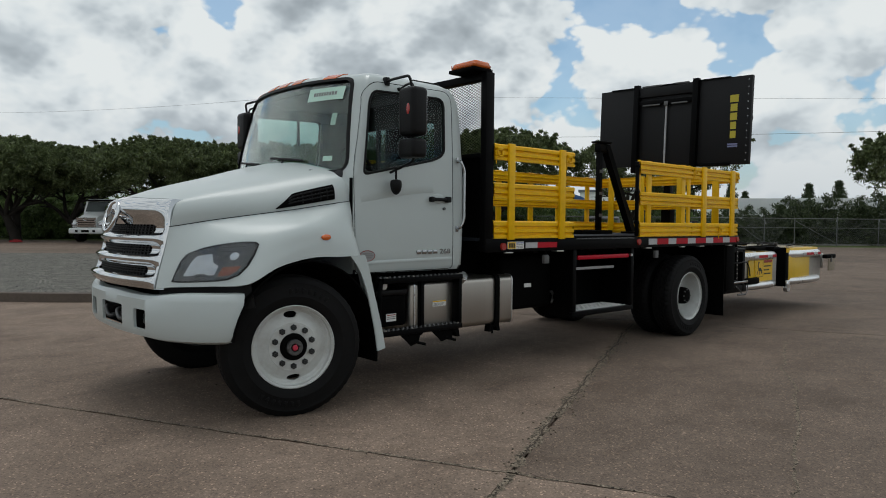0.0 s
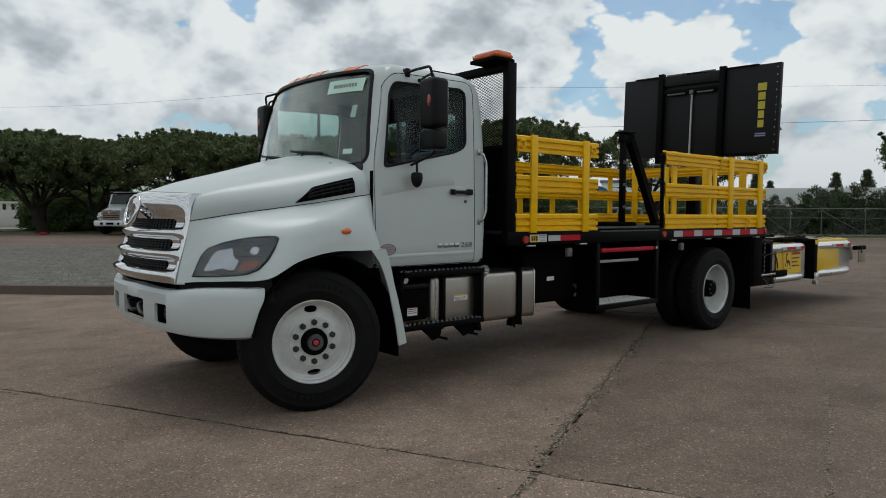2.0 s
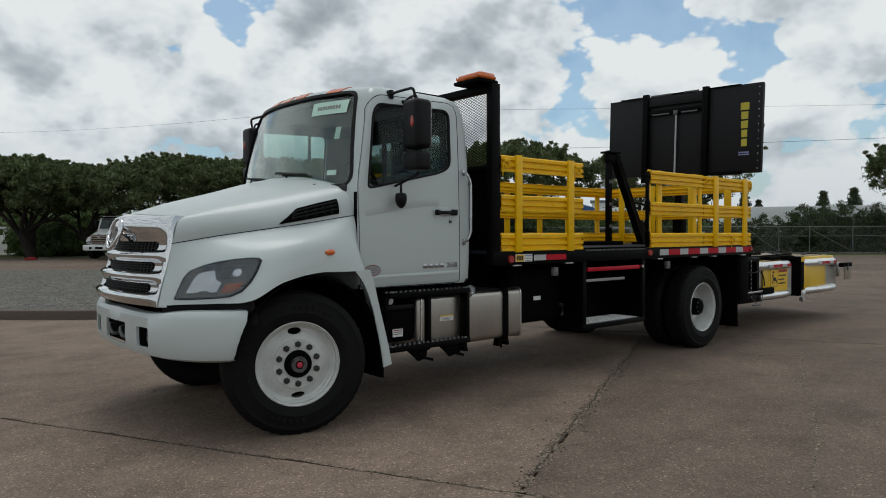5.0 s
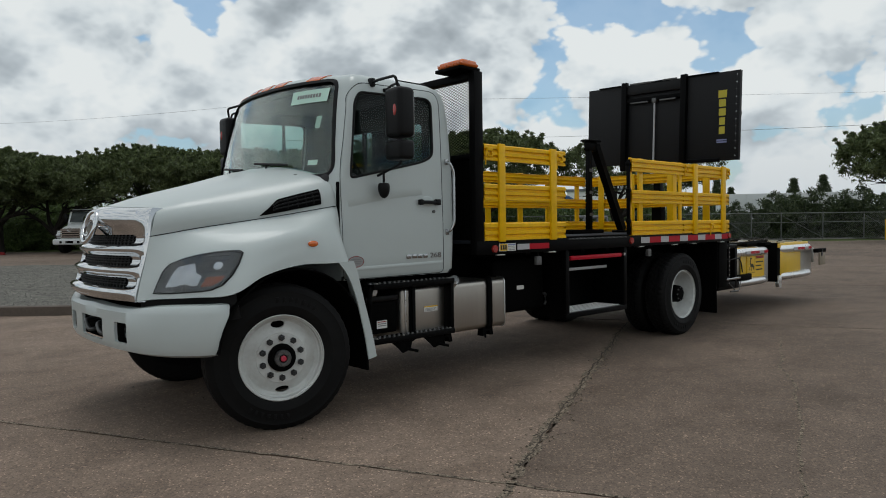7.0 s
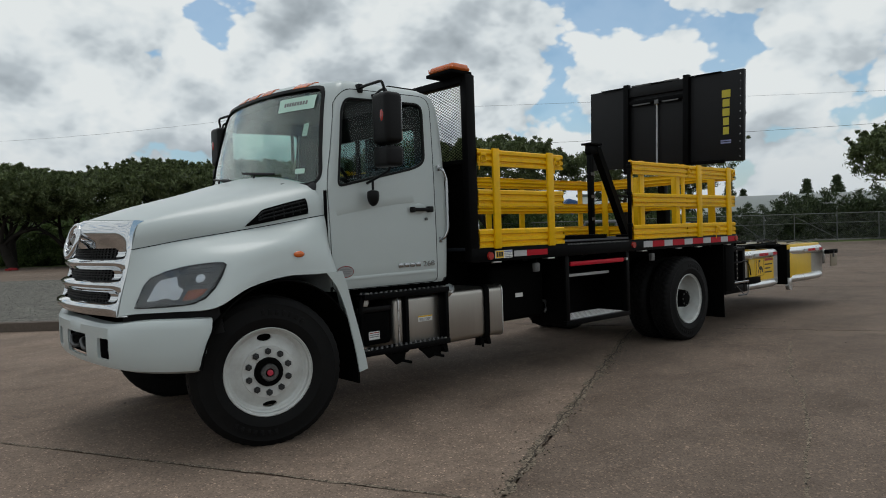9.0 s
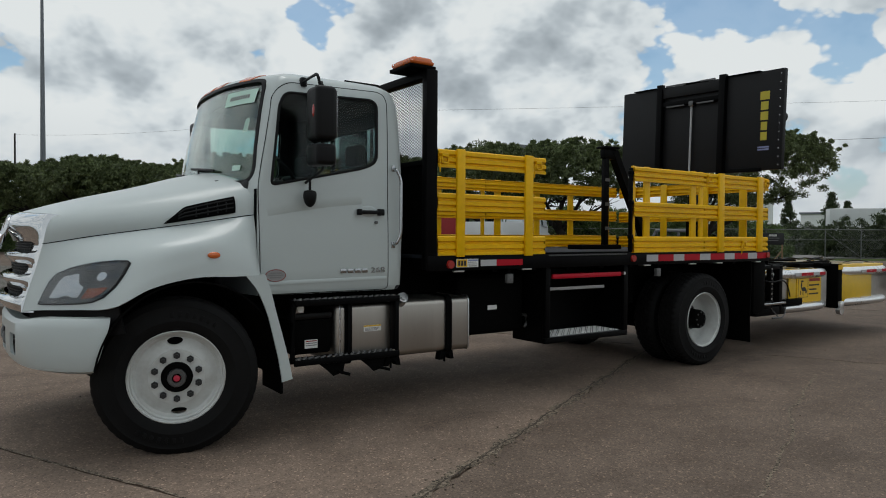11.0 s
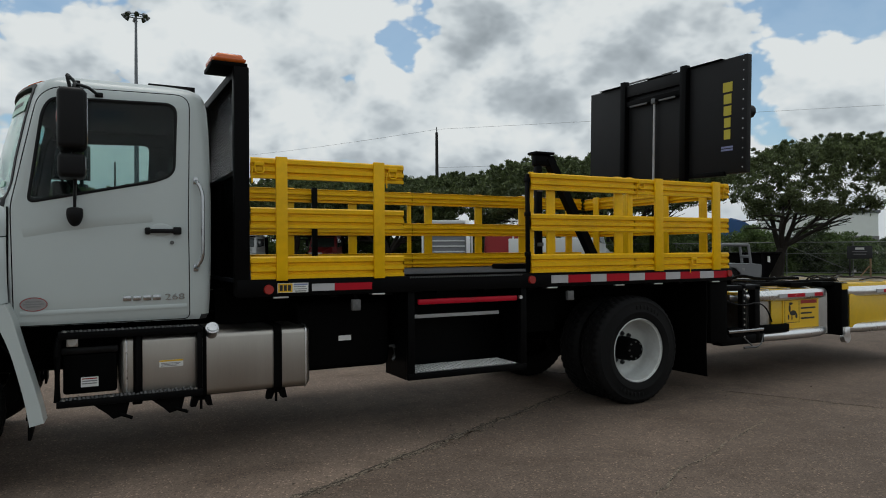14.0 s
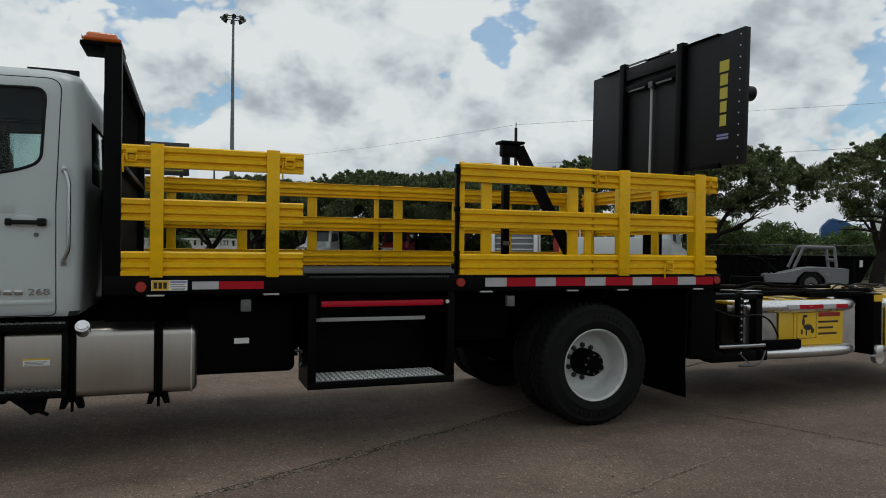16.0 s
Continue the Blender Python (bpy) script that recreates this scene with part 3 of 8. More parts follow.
bump = bmesh.new()
rows = []
ts = [k / 8 for k in range(49)]
for side_ in (0, 1):
    for t in ts if side_ == 0 else ts[-2::-1]:
        row = []
        for d, z in SECTION:
            # the ends slope forward towards the ground
            p, n = bumper_line(t + (1 - t / 6) * (0.10 + 0.82 * (0.938 - z) / 0.34 + (0.25 if z < 0.59 else 0.0)))
            q = p + n * d
            lift = -0.034 * math.exp(-((t - 4.6) / 1.3) ** 2) - 0.012 * math.exp(-((t - 6) / 1) ** 2)
            row.append(Vector((q.x, q.y if side_ == 0 else 2 * C - q.y, z + (lift if z > 0.9 else 0))))
        rows.append(row)
grid_faces(bump, [[bump.verts.new(p) for p in r] for r in rows])
bmesh.ops.recalc_face_normals(bump, faces=bump.faces)
bmesh.ops.solidify(bump, geom=list(bump.faces), thickness=0.02)
holes = bmesh.new()
for y0, y1, z0, z1 in ((0.552, 0.729, 0.660, 0.800), (C - 0.2355, C + 0.2355, 0.652, 0.808)):
    for f in (lambda y: y, lambda y: 2 * C - y) if y1 < C else (lambda y: y,):
        a, b = sorted((f(y0), f(y1)))
        prism(holes, round_outline([(a, z0), (b, z0), (b, z1), (a, z1)], 0.018), 0, -1.2, -0.75)
bumper = mesh_part("bumper", carve(meshed(bump), meshed(holes)), WHITE, truck, smooth=40)
for y in (1.04, 2 * C - 1.04):
    hooks = bmesh.new()
    tube(hooks, [(-0.80, y - 0.05, 0.70), (-0.90, y - 0.04, 0.69), (-0.90, y + 0.03, 0.76), (-0.80, y + 0.04, 0.77)], 0.016, 0.03)
    part("tow_hook", hooks, STEEL, bumper)
part("bumper_back", boxed(-0.80, -0.77, 0.48, 2 * C - 0.48, 0.62, 0.90), MATT_BLACK, bumper)
for y in (0.64, 2 * C - 0.64):
    part("bumper_lamp", boxed(-0.835, -0.825, y - 0.05, y + 0.05, 0.69, 0.76, bevel=0.01), DARK_CHROME, bumper)

# -- headlamps on the wings: outlines in the wing's own (along, down) terms --
LAMP_TOP = [(0.92, 2.64), (0.98, 2.25), (1.03, 1.70), (1.16, 1.42), (1.54, 1.28), (1.94, 1.22), (2.33, 1.19), (2.70, 1.19), (2.95, 1.23), (3.05, 1.33)]
LAMP_LOW = [(0.92, 2.64), (1.15, 2.69), (1.50, 2.70), (1.85, 2.69), (2.17, 2.67), (2.44, 2.60), (2.70, 2.39), (2.89, 2.03), (3.00, 1.65), (3.05, 1.33)]


def wing_normal(s, r):
    a, b_ = wing(s + 0.05, r) - wing(s - 0.05, r), wing(s, r + 0.05) - wing(s, r - 0.05)
    n = b_.cross(a).normalized()
    return n if n.y < 0 else -n


def lamp_outline(shrink):
    rim_ = LAMP_TOP + LAMP_LOW[-2:0:-1]
    mid = (2.0, 2.0)
    return [(mid[0] + (s - mid[0]) * shrink, mid[1] + (r - mid[1]) * shrink) for s, r in rim_]


def on_wing(outline, lift, depth):
    """A plate that follows the wing inside an outline, filled in rings round its middle."""
    bm = bmesh.new()
    ms, mr = sum(p[0] for p in outline) / len(outline), sum(p[1] for p in outline) / len(outline)
    rings = []
    for k in (1.0, 0.75, 0.5, 0.25):
        rings.append([bm.verts.new(wing(ms + (s - ms) * k, mr + (r - mr) * k) + wing_normal(ms + (s - ms) * k, mr + (r - mr) * k) * lift) for s, r in outline])
    n = len(outline)
    for a, b_ in zip(rings, rings[1:]):
        for k in range(n):
            bm.faces.new((a[k], b_[k], b_[(k + 1) % n], a[(k + 1) % n]))
    bm.faces.new(rings[-1])
    bm.normal_update()
    if sum((f.normal.y for f in bm.faces), 0.0) > 0:
        bmesh.ops.reverse_faces(bm, faces=bm.faces)
        bm.normal_update()
    bmesh.ops.recalc_face_normals(bm, faces=bm.faces)
    if sum((f.normal.y for f in bm.faces), 0.0) > 0:
        bmesh.ops.reverse_faces(bm, faces=bm.faces)
    bm.normal_update()
    return thicken(bm, depth)


def lamps():
    for far in (False, True):
        def put(name, bm, mat, parent, label="", smooth=60):
            return part(name, mirrored(bm) if far else bm, mat, parent, label, smooth)
        head = put("headlight", on_wing(lamp_outline(1.0), 0.005, 0.012), PLASTIC, truck)
        put("housing", on_wing(lamp_outline(0.90), 0.009, 0.006), LAMP_GREY, head, "dark grey lamp housing")
        put("reflector", on_wing(round_outline([(1.30, 2.40), (1.42, 1.78), (1.51, 1.60), (1.90, 1.55), (2.00, 1.90), (2.15, 2.03), (2.08, 2.40)], 0.04, 3), 0.012, 0.004), BOWL, head, "bright chrome bowl")
        put("side_reflector", on_wing([(2.48 + 0.11 * math.cos(a), 1.67 + 0.13 * math.sin(a)) for a in [2 * math.pi * k / 18 for k in range(18)]], 0.012, 0.004), BOWL, head)
        put("turn_lens", on_wing(round_outline([(2.16, 2.46), (2.26, 2.07), (2.71, 2.02), (2.61, 2.24), (2.44, 2.40)], 0.03, 3), 0.012, 0.004), TURN_LENS, head, "dull amber-red lens")
        for r in (1.36, 1.50, 1.86):
            put("housing_line", piped([wing(2.08 + 0.62 * k / 6, r) + wing_normal(2.08 + 0.62 * k / 6, r) * 0.011 for k in range(7)], 0.002, seg=5), STEEL, head)
        cover = put("cover", on_wing(lamp_outline(0.97), 0.020, 0.003), CLEAR_LENS, head)
        cover.visible_shadow = False


lamps()
mark = bmesh.new()
bmesh.ops.create_uvsphere(mark, u_segments=20, v_segments=10, radius=1)
bmesh.ops.transform(mark, matrix=Matrix.Translation((0.227, -0.068, 1.316)) @ Matrix.Diagonal((0.042, 0.016, 0.022, 1)), verts=mark.verts)
both("side_marker", mark, AMBER, truck, "small orange marker lamp")

# -- air intake in the bonnet's side --
def vent_surface(u, v):
    s = 2.08 + 1.66 * u
    lo, hi = 0.27 + 0.04 * u, 0.30 + (0.70 + 0.14 * u) * min(1.0, u * 4.5) ** 0.8
    return bonnet(s, lo + (hi - lo) * v)


vent = patch(vent_surface, 24, 10, -0.010)
bmesh.ops.reverse_faces(vent, faces=vent.faces)
vents = both("air_intake", thicken(vent, 0.010), MATT_BLACK, truck)
slats = bmesh.new()
for v in (0.3, 0.55, 0.8):
    tube(slats, [vent_surface(0.15 + 0.8 * k / 12, v) + Vector((0, -0.012, 0.006)) for k in range(13)], 0.007, seg=6)
for u in (0.35, 0.5, 0.65, 0.8):
    tube(slats, [vent_surface(u, 0.1 + 0.8 * k / 5) + Vector((0, -0.011, 0.005)) for k in range(6)], 0.005, seg=6)
fin = mirrored(slats)
part("intake_slats", slats, PLASTIC, vents[0])
part("intake_slats", fin, PLASTIC, vents[1])

# -- cab: plan outlines stacked by height --
#        z     side   corner x  middle x  rear x  corner roundness
CAB = [(1.015, 0.125, 0.590, 0.500, 1.775, 0.05), (1.05, 0.106, 0.580, 0.480, 1.795, 0.06), (1.20, 0.100, 0.575, 0.460, 1.805, 0.07),
       (1.45, 0.098, 0.572, 0.440, 1.812, 0.07), (1.78, 0.104, 0.572, 0.420, 1.815, 0.07), (1.86, 0.108, 0.586, 0.390, 1.815, 0.07),
       (2.10, 0.122, 0.632, 0.430, 1.812, 0.08), (2.35, 0.140, 0.690, 0.490, 1.808, 0.09), (2.50, 0.156, 0.728, 0.530, 1.800, 0.10),
       (2.58, 0.178, 0.752, 0.545, 1.790, 0.12), (2.63, 0.212, 0.780, 0.560, 1.775, 0.14), (2.665, 0.27, 0.83, 0.60, 1.745, 0.16),
       (2.69, 0.36, 0.92, 0.70, 1.69, 0.18), (2.708, 0.52, 1.03, 0.84, 1.62, 0.18), (2.716, 0.80, 1.12, 1.0, 1.52, 0.12)]


def cab_level(z, inset=0.0):
    zs = [row[0] for row in CAB]
    side_, cx, mx, rx, rr = (float(np.interp(z, zs, [row[k] for row in CAB])) for k in range(1, 6))
    side_, cx, mx, rx = side_ + inset, cx + inset, mx + inset, rx - inset
    kx = float(np.interp(z, [1.78, 1.92], [0.028, 0.07]))
    ky = kx * 0.86
    half = []
    for k in range(13):                        # the curved front, from the middle to the corner
        f = k / 12
        y = C + (side_ + ky - C) * f
        half.append((mx + (cx - mx) * f ** 2.4, y))
    for k in range(1, 5):                      # the front corner
        a = k / 4 * math.pi / 2
        half.append((cx + kx * (1 - math.cos(a)), side_ + ky * (1 - math.sin(a))))
    for k in range(1, 6):
        half.append((cx + kx + (rx - rr - cx - kx) * k / 6, side_))
    for k in range(0, 6):
        a = k / 5 * math.pi / 2
        half.append((rx - rr + rr * math.sin(a), side_ + rr * (1 - math.cos(a))))
    for k in range(1, 7):
        half.append((rx, side_ + rr + (C - side_ - rr) * k / 6))
    return half


def cab_solid(inset=0.0, z0=1.015, z1=2.716, levels=None):
    bm = bmesh.new()
    zs = levels or sorted({row[0] for row in CAB if z0 < row[0] < z1} | {z0, z1} | {1.95, 2.02, 2.2, 2.28, 2.42, 2.54, 2.606, 2.648, 2.68, 2.70})
    rings = []
    for z in zs:
        half = cab_level(z, inset)
        ring = [(x, y, z - inset * (1 if z > 2.5 else 0)) for x, y in half] + [(x, 2 * C - y, z - inset * (1 if z > 2.5 else 0)) for x, y in half[-2:0:-1]]
        rings.append([bm.verts.new(p) for p in ring])
    n = len(rings[0])
    for a, b in zip(rings, rings[1:]):
        for k in range(n):
            bm.faces.new((a[k], a[(k + 1) % n], b[(k + 1) % n], b[k]))
    bm.faces.new(rings[0][::-1]), bm.faces.new(rings[-1])
    bmesh.ops.recalc_face_normals(bm, faces=bm.faces)
    return meshed(bm)


DOOR = round_outline([(0.610, 1.022), (1.655, 1.024), (1.648, 1.75), (1.668, 2.600), (0.835, 2.578), (0.735, 2.500), (0.592, 1.79)], [0.05, 0.04, 0.01, 0.10, 0.12, 0.12, 0.05], 5)
WINDOW = round_outline([(0.686, 1.812), (1.440, 1.975), (1.560, 2.030), (1.580, 2.525), (0.815, 2.500), (0.765, 2.41)], [0.04, 0.15, 0.12, 0.08, 0.06, 0.05], 5)


def cab_side(z):
    return float(np.interp(z, [row[0] for row in CAB], [row[1] for row in CAB]))


def through_sides(outline):
    return meshed(prism(bmesh.new(), outline, 1, -0.5, 3.0))


def near_side(outline, lo=-0.5, hi=0.45):
    return meshed(prism(bmesh.new(), outline, 1, lo, hi))


shell = carve(cab_solid(), cab_solid(0.035, 1.0, 2.716))
# windscreen opening: an outline seen from ahead
SCREEN = round_outline([(0.176, 1.835), (2 * C - 0.176, 1.835), (2 * C - 0.308, 2.615), (0.308, 2.615)], [0.10, 0.10, 0.09, 0.09], 5)
REAR_PANE = round_outline([(0.50, 1.93), (2 * C - 0.50, 1.93), (2 * C - 0.50, 2.38), (0.50, 2.38)], 0.06)
front_block = meshed(prism(bmesh.new(), SCREEN, 0, 0.0, 0.86))
rear_block = meshed(prism(bmesh.new(), REAR_PANE, 0, 1.6, 2.0))
body = carve(carve(shell.copy(), front_block.copy()), rear_block.copy())
body = carve(body, through_sides(grown(DOOR, 0.007)))


def line_inside(me):
    """Faces that look into the cab get the grey trim."""
    for f in me.polygons:
        n, c = f.normal, f.center
        inner = n.y * (C - c.y) > 0.35 and abs(c.y - C) > 0.3
        if inner or n.z < -0.5 or (n.x > 0.5 and c.x < 1.0) or (n.x < -0.5 and c.x > 1.6):
            f.material_index = 1


cab = mesh_part("cab", body, [WHITE, INTERIOR], truck, smooth=40)
line_inside(body)

for side_ in (0, 1):
    leaf = carve(carve(shell.copy(), near_side(DOOR), "INTERSECT"), near_side(WINDOW))
    rim = bmesh.new()
    sweep(rim, [(x, cab_side(z), z) for x, z in WINDOW], [(-0.010, -0.020), (0.010, -0.020), (0.010, 0.003), (0.004, 0.006), (-0.004, 0.006), (-0.010, 0.003)], closed=True, up=Vector((0, -1, 0)))
    bmesh.ops.recalc_face_normals(rim, faces=rim.faces)
    rim = meshed(rim)
    pane = bmesh.new()
    shape = grown(WINDOW, -0.004)
    mx_, mz_ = sum(p[0] for p in shape) / len(shape), sum(p[1] for p in shape) / len(shape)
    rings = [[pane.verts.new((mx_ + (x - mx_) * k, cab_side(mz_ + (z - mz_) * k) + 0.010, mz_ + (z - mz_) * k)) for x, z in shape] for k in (1.0, 0.7, 0.4)]
    for a, b_ in zip(rings, rings[1:]):
        for k in range(len(shape)):
            pane.faces.new((a[k], a[(k + 1) % len(shape)], b_[(k + 1) % len(shape)], b_[k]))
    pane.faces.new(rings[-1])
    bmesh.ops.recalc_face_normals(pane, faces=pane.faces)
    pane = meshed(thicken(pane, 0.004))
    for me in (leaf, rim, pane):
        if side_:
            me.transform(Matrix.Translation((0, 2 * C, 0)) @ Matrix.Diagonal((1, -1, 1, 1)))
            me.flip_normals()
    door = mesh_part("door", leaf, [WHITE, INTERIOR], truck, smooth=40)
    line_inside(leaf)
    gap = carve(carve(carve(cab_solid(0.006), cab_solid(0.03, 1.0, 2.716)), near_side(grown(DOOR, 0.012)), "INTERSECT"), near_side(grown(DOOR, -0.006)))
    if side_:
        gap.transform(Matrix.Translation((0, 2 * C, 0)) @ Matrix.Diagonal((1, -1, 1, 1)))
        gap.flip_normals()
    mesh_part("door_seal", gap, MATT_BLACK, truck, smooth=40)
    mesh_part("window_seal", rim, PLASTIC, door, smooth=40)
    g = mesh_part("window_pane", pane, SIDE_GLASS, door, "tinted glass", smooth=40)
    g.visible_shadow = False

    def on_side(name, bm, mat, parent, label="", smooth=35):
        return part(name, mirrored(bm) if side_ else bm, mat, parent, label, smooth)

    # pressed crease, handle, lock and keyhole
    crease = bmesh.new()
    sweep(crease, [(0.66 + 0.76 * k / 10, 0.101, 1.590 + 0.11 * k / 10 + 0.012 * math.sin(k / 10 * math.pi)) for k in range(11)], [(0.0, -0.006), (0.0012, -0.003), (0.0, 0.060), (-0.01, 0.0)])
    on_side("crease", crease, WHITE, door, smooth=80)
    low = bmesh.new()
    sweep(low, [(0.64 + 1.0 * k / 8, 0.100, 1.105 + 0.012 * k / 8) for k in range(9)], [(0.0, -0.02), (0.006, -0.004), (0.0, 0.012), (-0.01, 0.0)])
    on_side("crease", low, WHITE, door, smooth=80)
    cup = bmesh.new()
    bmesh.ops.create_uvsphere(cup, u_segments=20, v_segments=10, radius=1)
    bmesh.ops.transform(cup, matrix=Matrix.Translation((1.475, 0.102, 1.640)) @ Matrix.Diagonal((0.075, 0.008, 0.045, 1)), verts=cup.verts)
    on_side("handle_cup", cup, WHITE, door, smooth=60)
    pull = boxed(1.385, 1.585, 0.060, 0.082, 1.617, 1.647, bevel=0.009)
    box(pull, 1.368, 1.405, 0.056, 0.100, 1.608, 1.656, bevel=0.010)
    box(pull, 1.548, 1.602, 0.056, 0.100, 1.608, 1.660, bevel=0.010)
    on_side("door_handle", pull, PLASTIC, door, "black pull handle")
    lock = bmesh.new()
    rod(lock, (1.542, 0.085, 1.553), (1.542, 0.102, 1.553), 0.013, seg=14)
    on_side("lock", lock, STEEL, door)
    # upright grab handle on the pillar
    grab = bmesh.new()
    sweep(grab, rounded([(1.700, 0.100, 1.375), (1.705, 0.055, 1.385), (1.738, 0.040, 1.45), (1.738, 0.040, 1.90), (1.708, 0.055, 1.975), (1.700, 0.100, 1.985)], 0.05), round_ring(0.013, 10), up=Vector((1, 0, 0)))
    box(grab, 1.684, 1.716, 0.088, 0.102, 1.350, 1.400, bevel=0.004)
    box(grab, 1.684, 1.716, 0.088, 0.102, 1.962, 2.012, bevel=0.004)
    on_side("grab_handle", grab, DARK_CHROME, truck)

rim = carve(carve(carve(cab_solid(-0.004), cab_solid(0.03, 1.0, 2.716)), meshed(prism(bmesh.new(), grown(SCREEN, 0.013), 0, 0.0, 0.9)), "INTERSECT"), meshed(prism(bmesh.new(), grown(SCREEN, -0.013), 0, -0.1, 0.95)))
mesh_part("windscreen_seal", rim, PLASTIC, truck, smooth=40)
pane = carve(carve(cab_solid(0.010), cab_solid(0.015, 1.0, 2.716)), meshed(prism(bmesh.new(), grown(SCREEN, -0.01), 0, 0.0, 0.88)), "INTERSECT")
screen = mesh_part("windscreen", pane, WINDSCREEN, truck, "greenish laminated glass", smooth=40)
screen.visible_shadow = False
pane = carve(carve(cab_solid(0.012), cab_solid(0.017, 1.0, 2.716)), meshed(prism(bmesh.new(), REAR_PANE, 0, 1.6, 2.0)), "INTERSECT")
pane = mesh_part("rear_window", pane, SIDE_GLASS, truck, smooth=40)
pane.visible_shadow = False
part("rear_window_divider", boxed(1.785, 1.82, C + 0.22, C + 0.26, 1.93, 2.38), PLASTIC, truck)


both("body_gap", boxed(0.568, 0.577, 0.102, 0.135, 1.18, 1.78), MATT_BLACK, truck)


# stickers on the windscreen
def screen_x(y, z):
    zs = [row[0] for row in CAB]
    side_, cx, mx = (float(np.interp(z, zs, [row[k] for row in CAB])) for k in (1, 2, 3))
    f = min(1.0, abs(y - C) / (C - side_ - 0.06))
    return mx + (cx - mx) * f ** 2.4


def sticker(name, y0, y1, z0, z1, mat, off, parent):
    return part(name, thicken(patch(lambda u, v: Vector((screen_x(y0 + (y1 - y0) * u, z0 + (z1 - z0) * v) + off, y0 + (y1 - y0) * u, z0 + (z1 - z0) * v)), 8, 4), 0.001), mat, parent)


card = sticker("windscreen_sticker", 0.36, 0.74, 2.44, 2.55, LABEL_GREEN, 0.006, screen)
for k in range(9):
    sticker("print_bar", 0.43 + k * 0.028, 0.45 + k * 0.028, 2.482, 2.512, LABEL_GREY, 0.004, card)
sticker("windscreen_sticker", 0.34, 0.43, 1.925, 1.965, LABEL_GREEN, 0.006, screen)
sticker("hanging_tag", 0.42, 0.47, 2.23, 2.33, LABEL_WHITE, 0.05, screen)
for y in (0.62, 1.30):
    wiper = bmesh.new()
    tube(wiper, [(screen_x(y + t * 0.09, 1.940 + 0.004 * t) - 0.022, y + t * 0.09, 1.938 + 0.008 * t) for t in range(6)], 0.011, seg=6)
    tube(wiper, [(screen_x(y + 0.25, 1.90) - 0.03, y + 0.25, 1.900), (screen_x(y + 0.25, 1.95) - 0.022, y + 0.27, 1.955)], 0.009, seg=6)
    part("wiper", wiper, PLASTIC, truck)
part("cowl", boxed(0.38, 0.55, 0.42, 2 * C - 0.42, 1.80, 1.85, bevel=0.01), PLASTIC, truck)

# roof: five marker lamps along the front edge, rear strip
def roof_front(y, z):
    return Vector((screen_x(y, z), y, z))


for y in (0.55, 0.95, C, 2 * C - 0.95, 2 * C - 0.55):
    lens = patch(lambda u, v: roof_front(y - 0.065 + 0.13 * u, 2.622 + 0.052 * v), 8, 6)
    if sum(f.normal.x for f in lens.faces) > 0:
        bmesh.ops.reverse_faces(lens, faces=lens.faces)
        lens.normal_update()
    for v in lens.verts:
        v.co += v.normal * 0.007
    part("roof_marker", thicken(lens, 0.014), AMBER, truck, "orange marker lamp")
part("roof_strip", boxed(1.42, 1.74, 0.395, 0.425, 2.675, 2.712, bevel=0.004), PLASTIC, truck)

# -- inside the cab --
part("cab_floor", boxed(0.60, 1.78, 0.14, 2 * C - 0.14, 1.03, 1.06), INTERIOR, truck)
part("rear_lining", boxed(1.755, 1.772, 0.17, 2 * C - 0.17, 1.06, 1.92), INTERIOR, truck)
part("headliner", boxed(0.82, 1.74, 0.26, 2 * C - 0.26, 2.612, 2.630, bevel=0.004), INTERIOR, truck)
part("dashboard", boxed(0.52, 0.86, 0.20, 2 * C - 0.20, 1.55, 1.86, bevel=0.05, seg=3), INTERIOR, truck)
for y in (0.62, 2 * C - 0.62):
    seat = part("seat", boxed(1.10, 1.58, y - 0.25, y + 0.25, 1.30, 1.45, bevel=0.05, seg=3), INTERIOR, truck)
    part("seat_back", boxed(1.52, 1.66, y - 0.24, y + 0.24, 1.42, 2.02, bevel=0.05, seg=3, turn=None), INTERIOR, seat)
    part("headrest", boxed(1.58, 1.68, y - 0.12, y + 0.12, 2.04, 2.22, bevel=0.04, seg=3), INTERIOR, seat)
wheel_ring = bmesh.new()
sweep(wheel_ring, [Vector((0.98, 0.62, 1.90)) + pose(0, 0, 0, 0, 58, 0) @ Vector((0.0 + 0.21 * math.cos(a), 0.21 * math.sin(a), 0)) for a in [2 * math.pi * k / 32 for k in range(32)]], round_ring(0.015, 8), closed=True)
rod(wheel_ring, (0.80, 0.62, 1.79), (0.98, 0.62, 1.90), 0.03)
rod(wheel_ring, (0.98, 0.41, 1.90), (0.98, 0.83, 1.90), 0.018)
part("steering_wheel", wheel_ring, PLASTIC, truck)

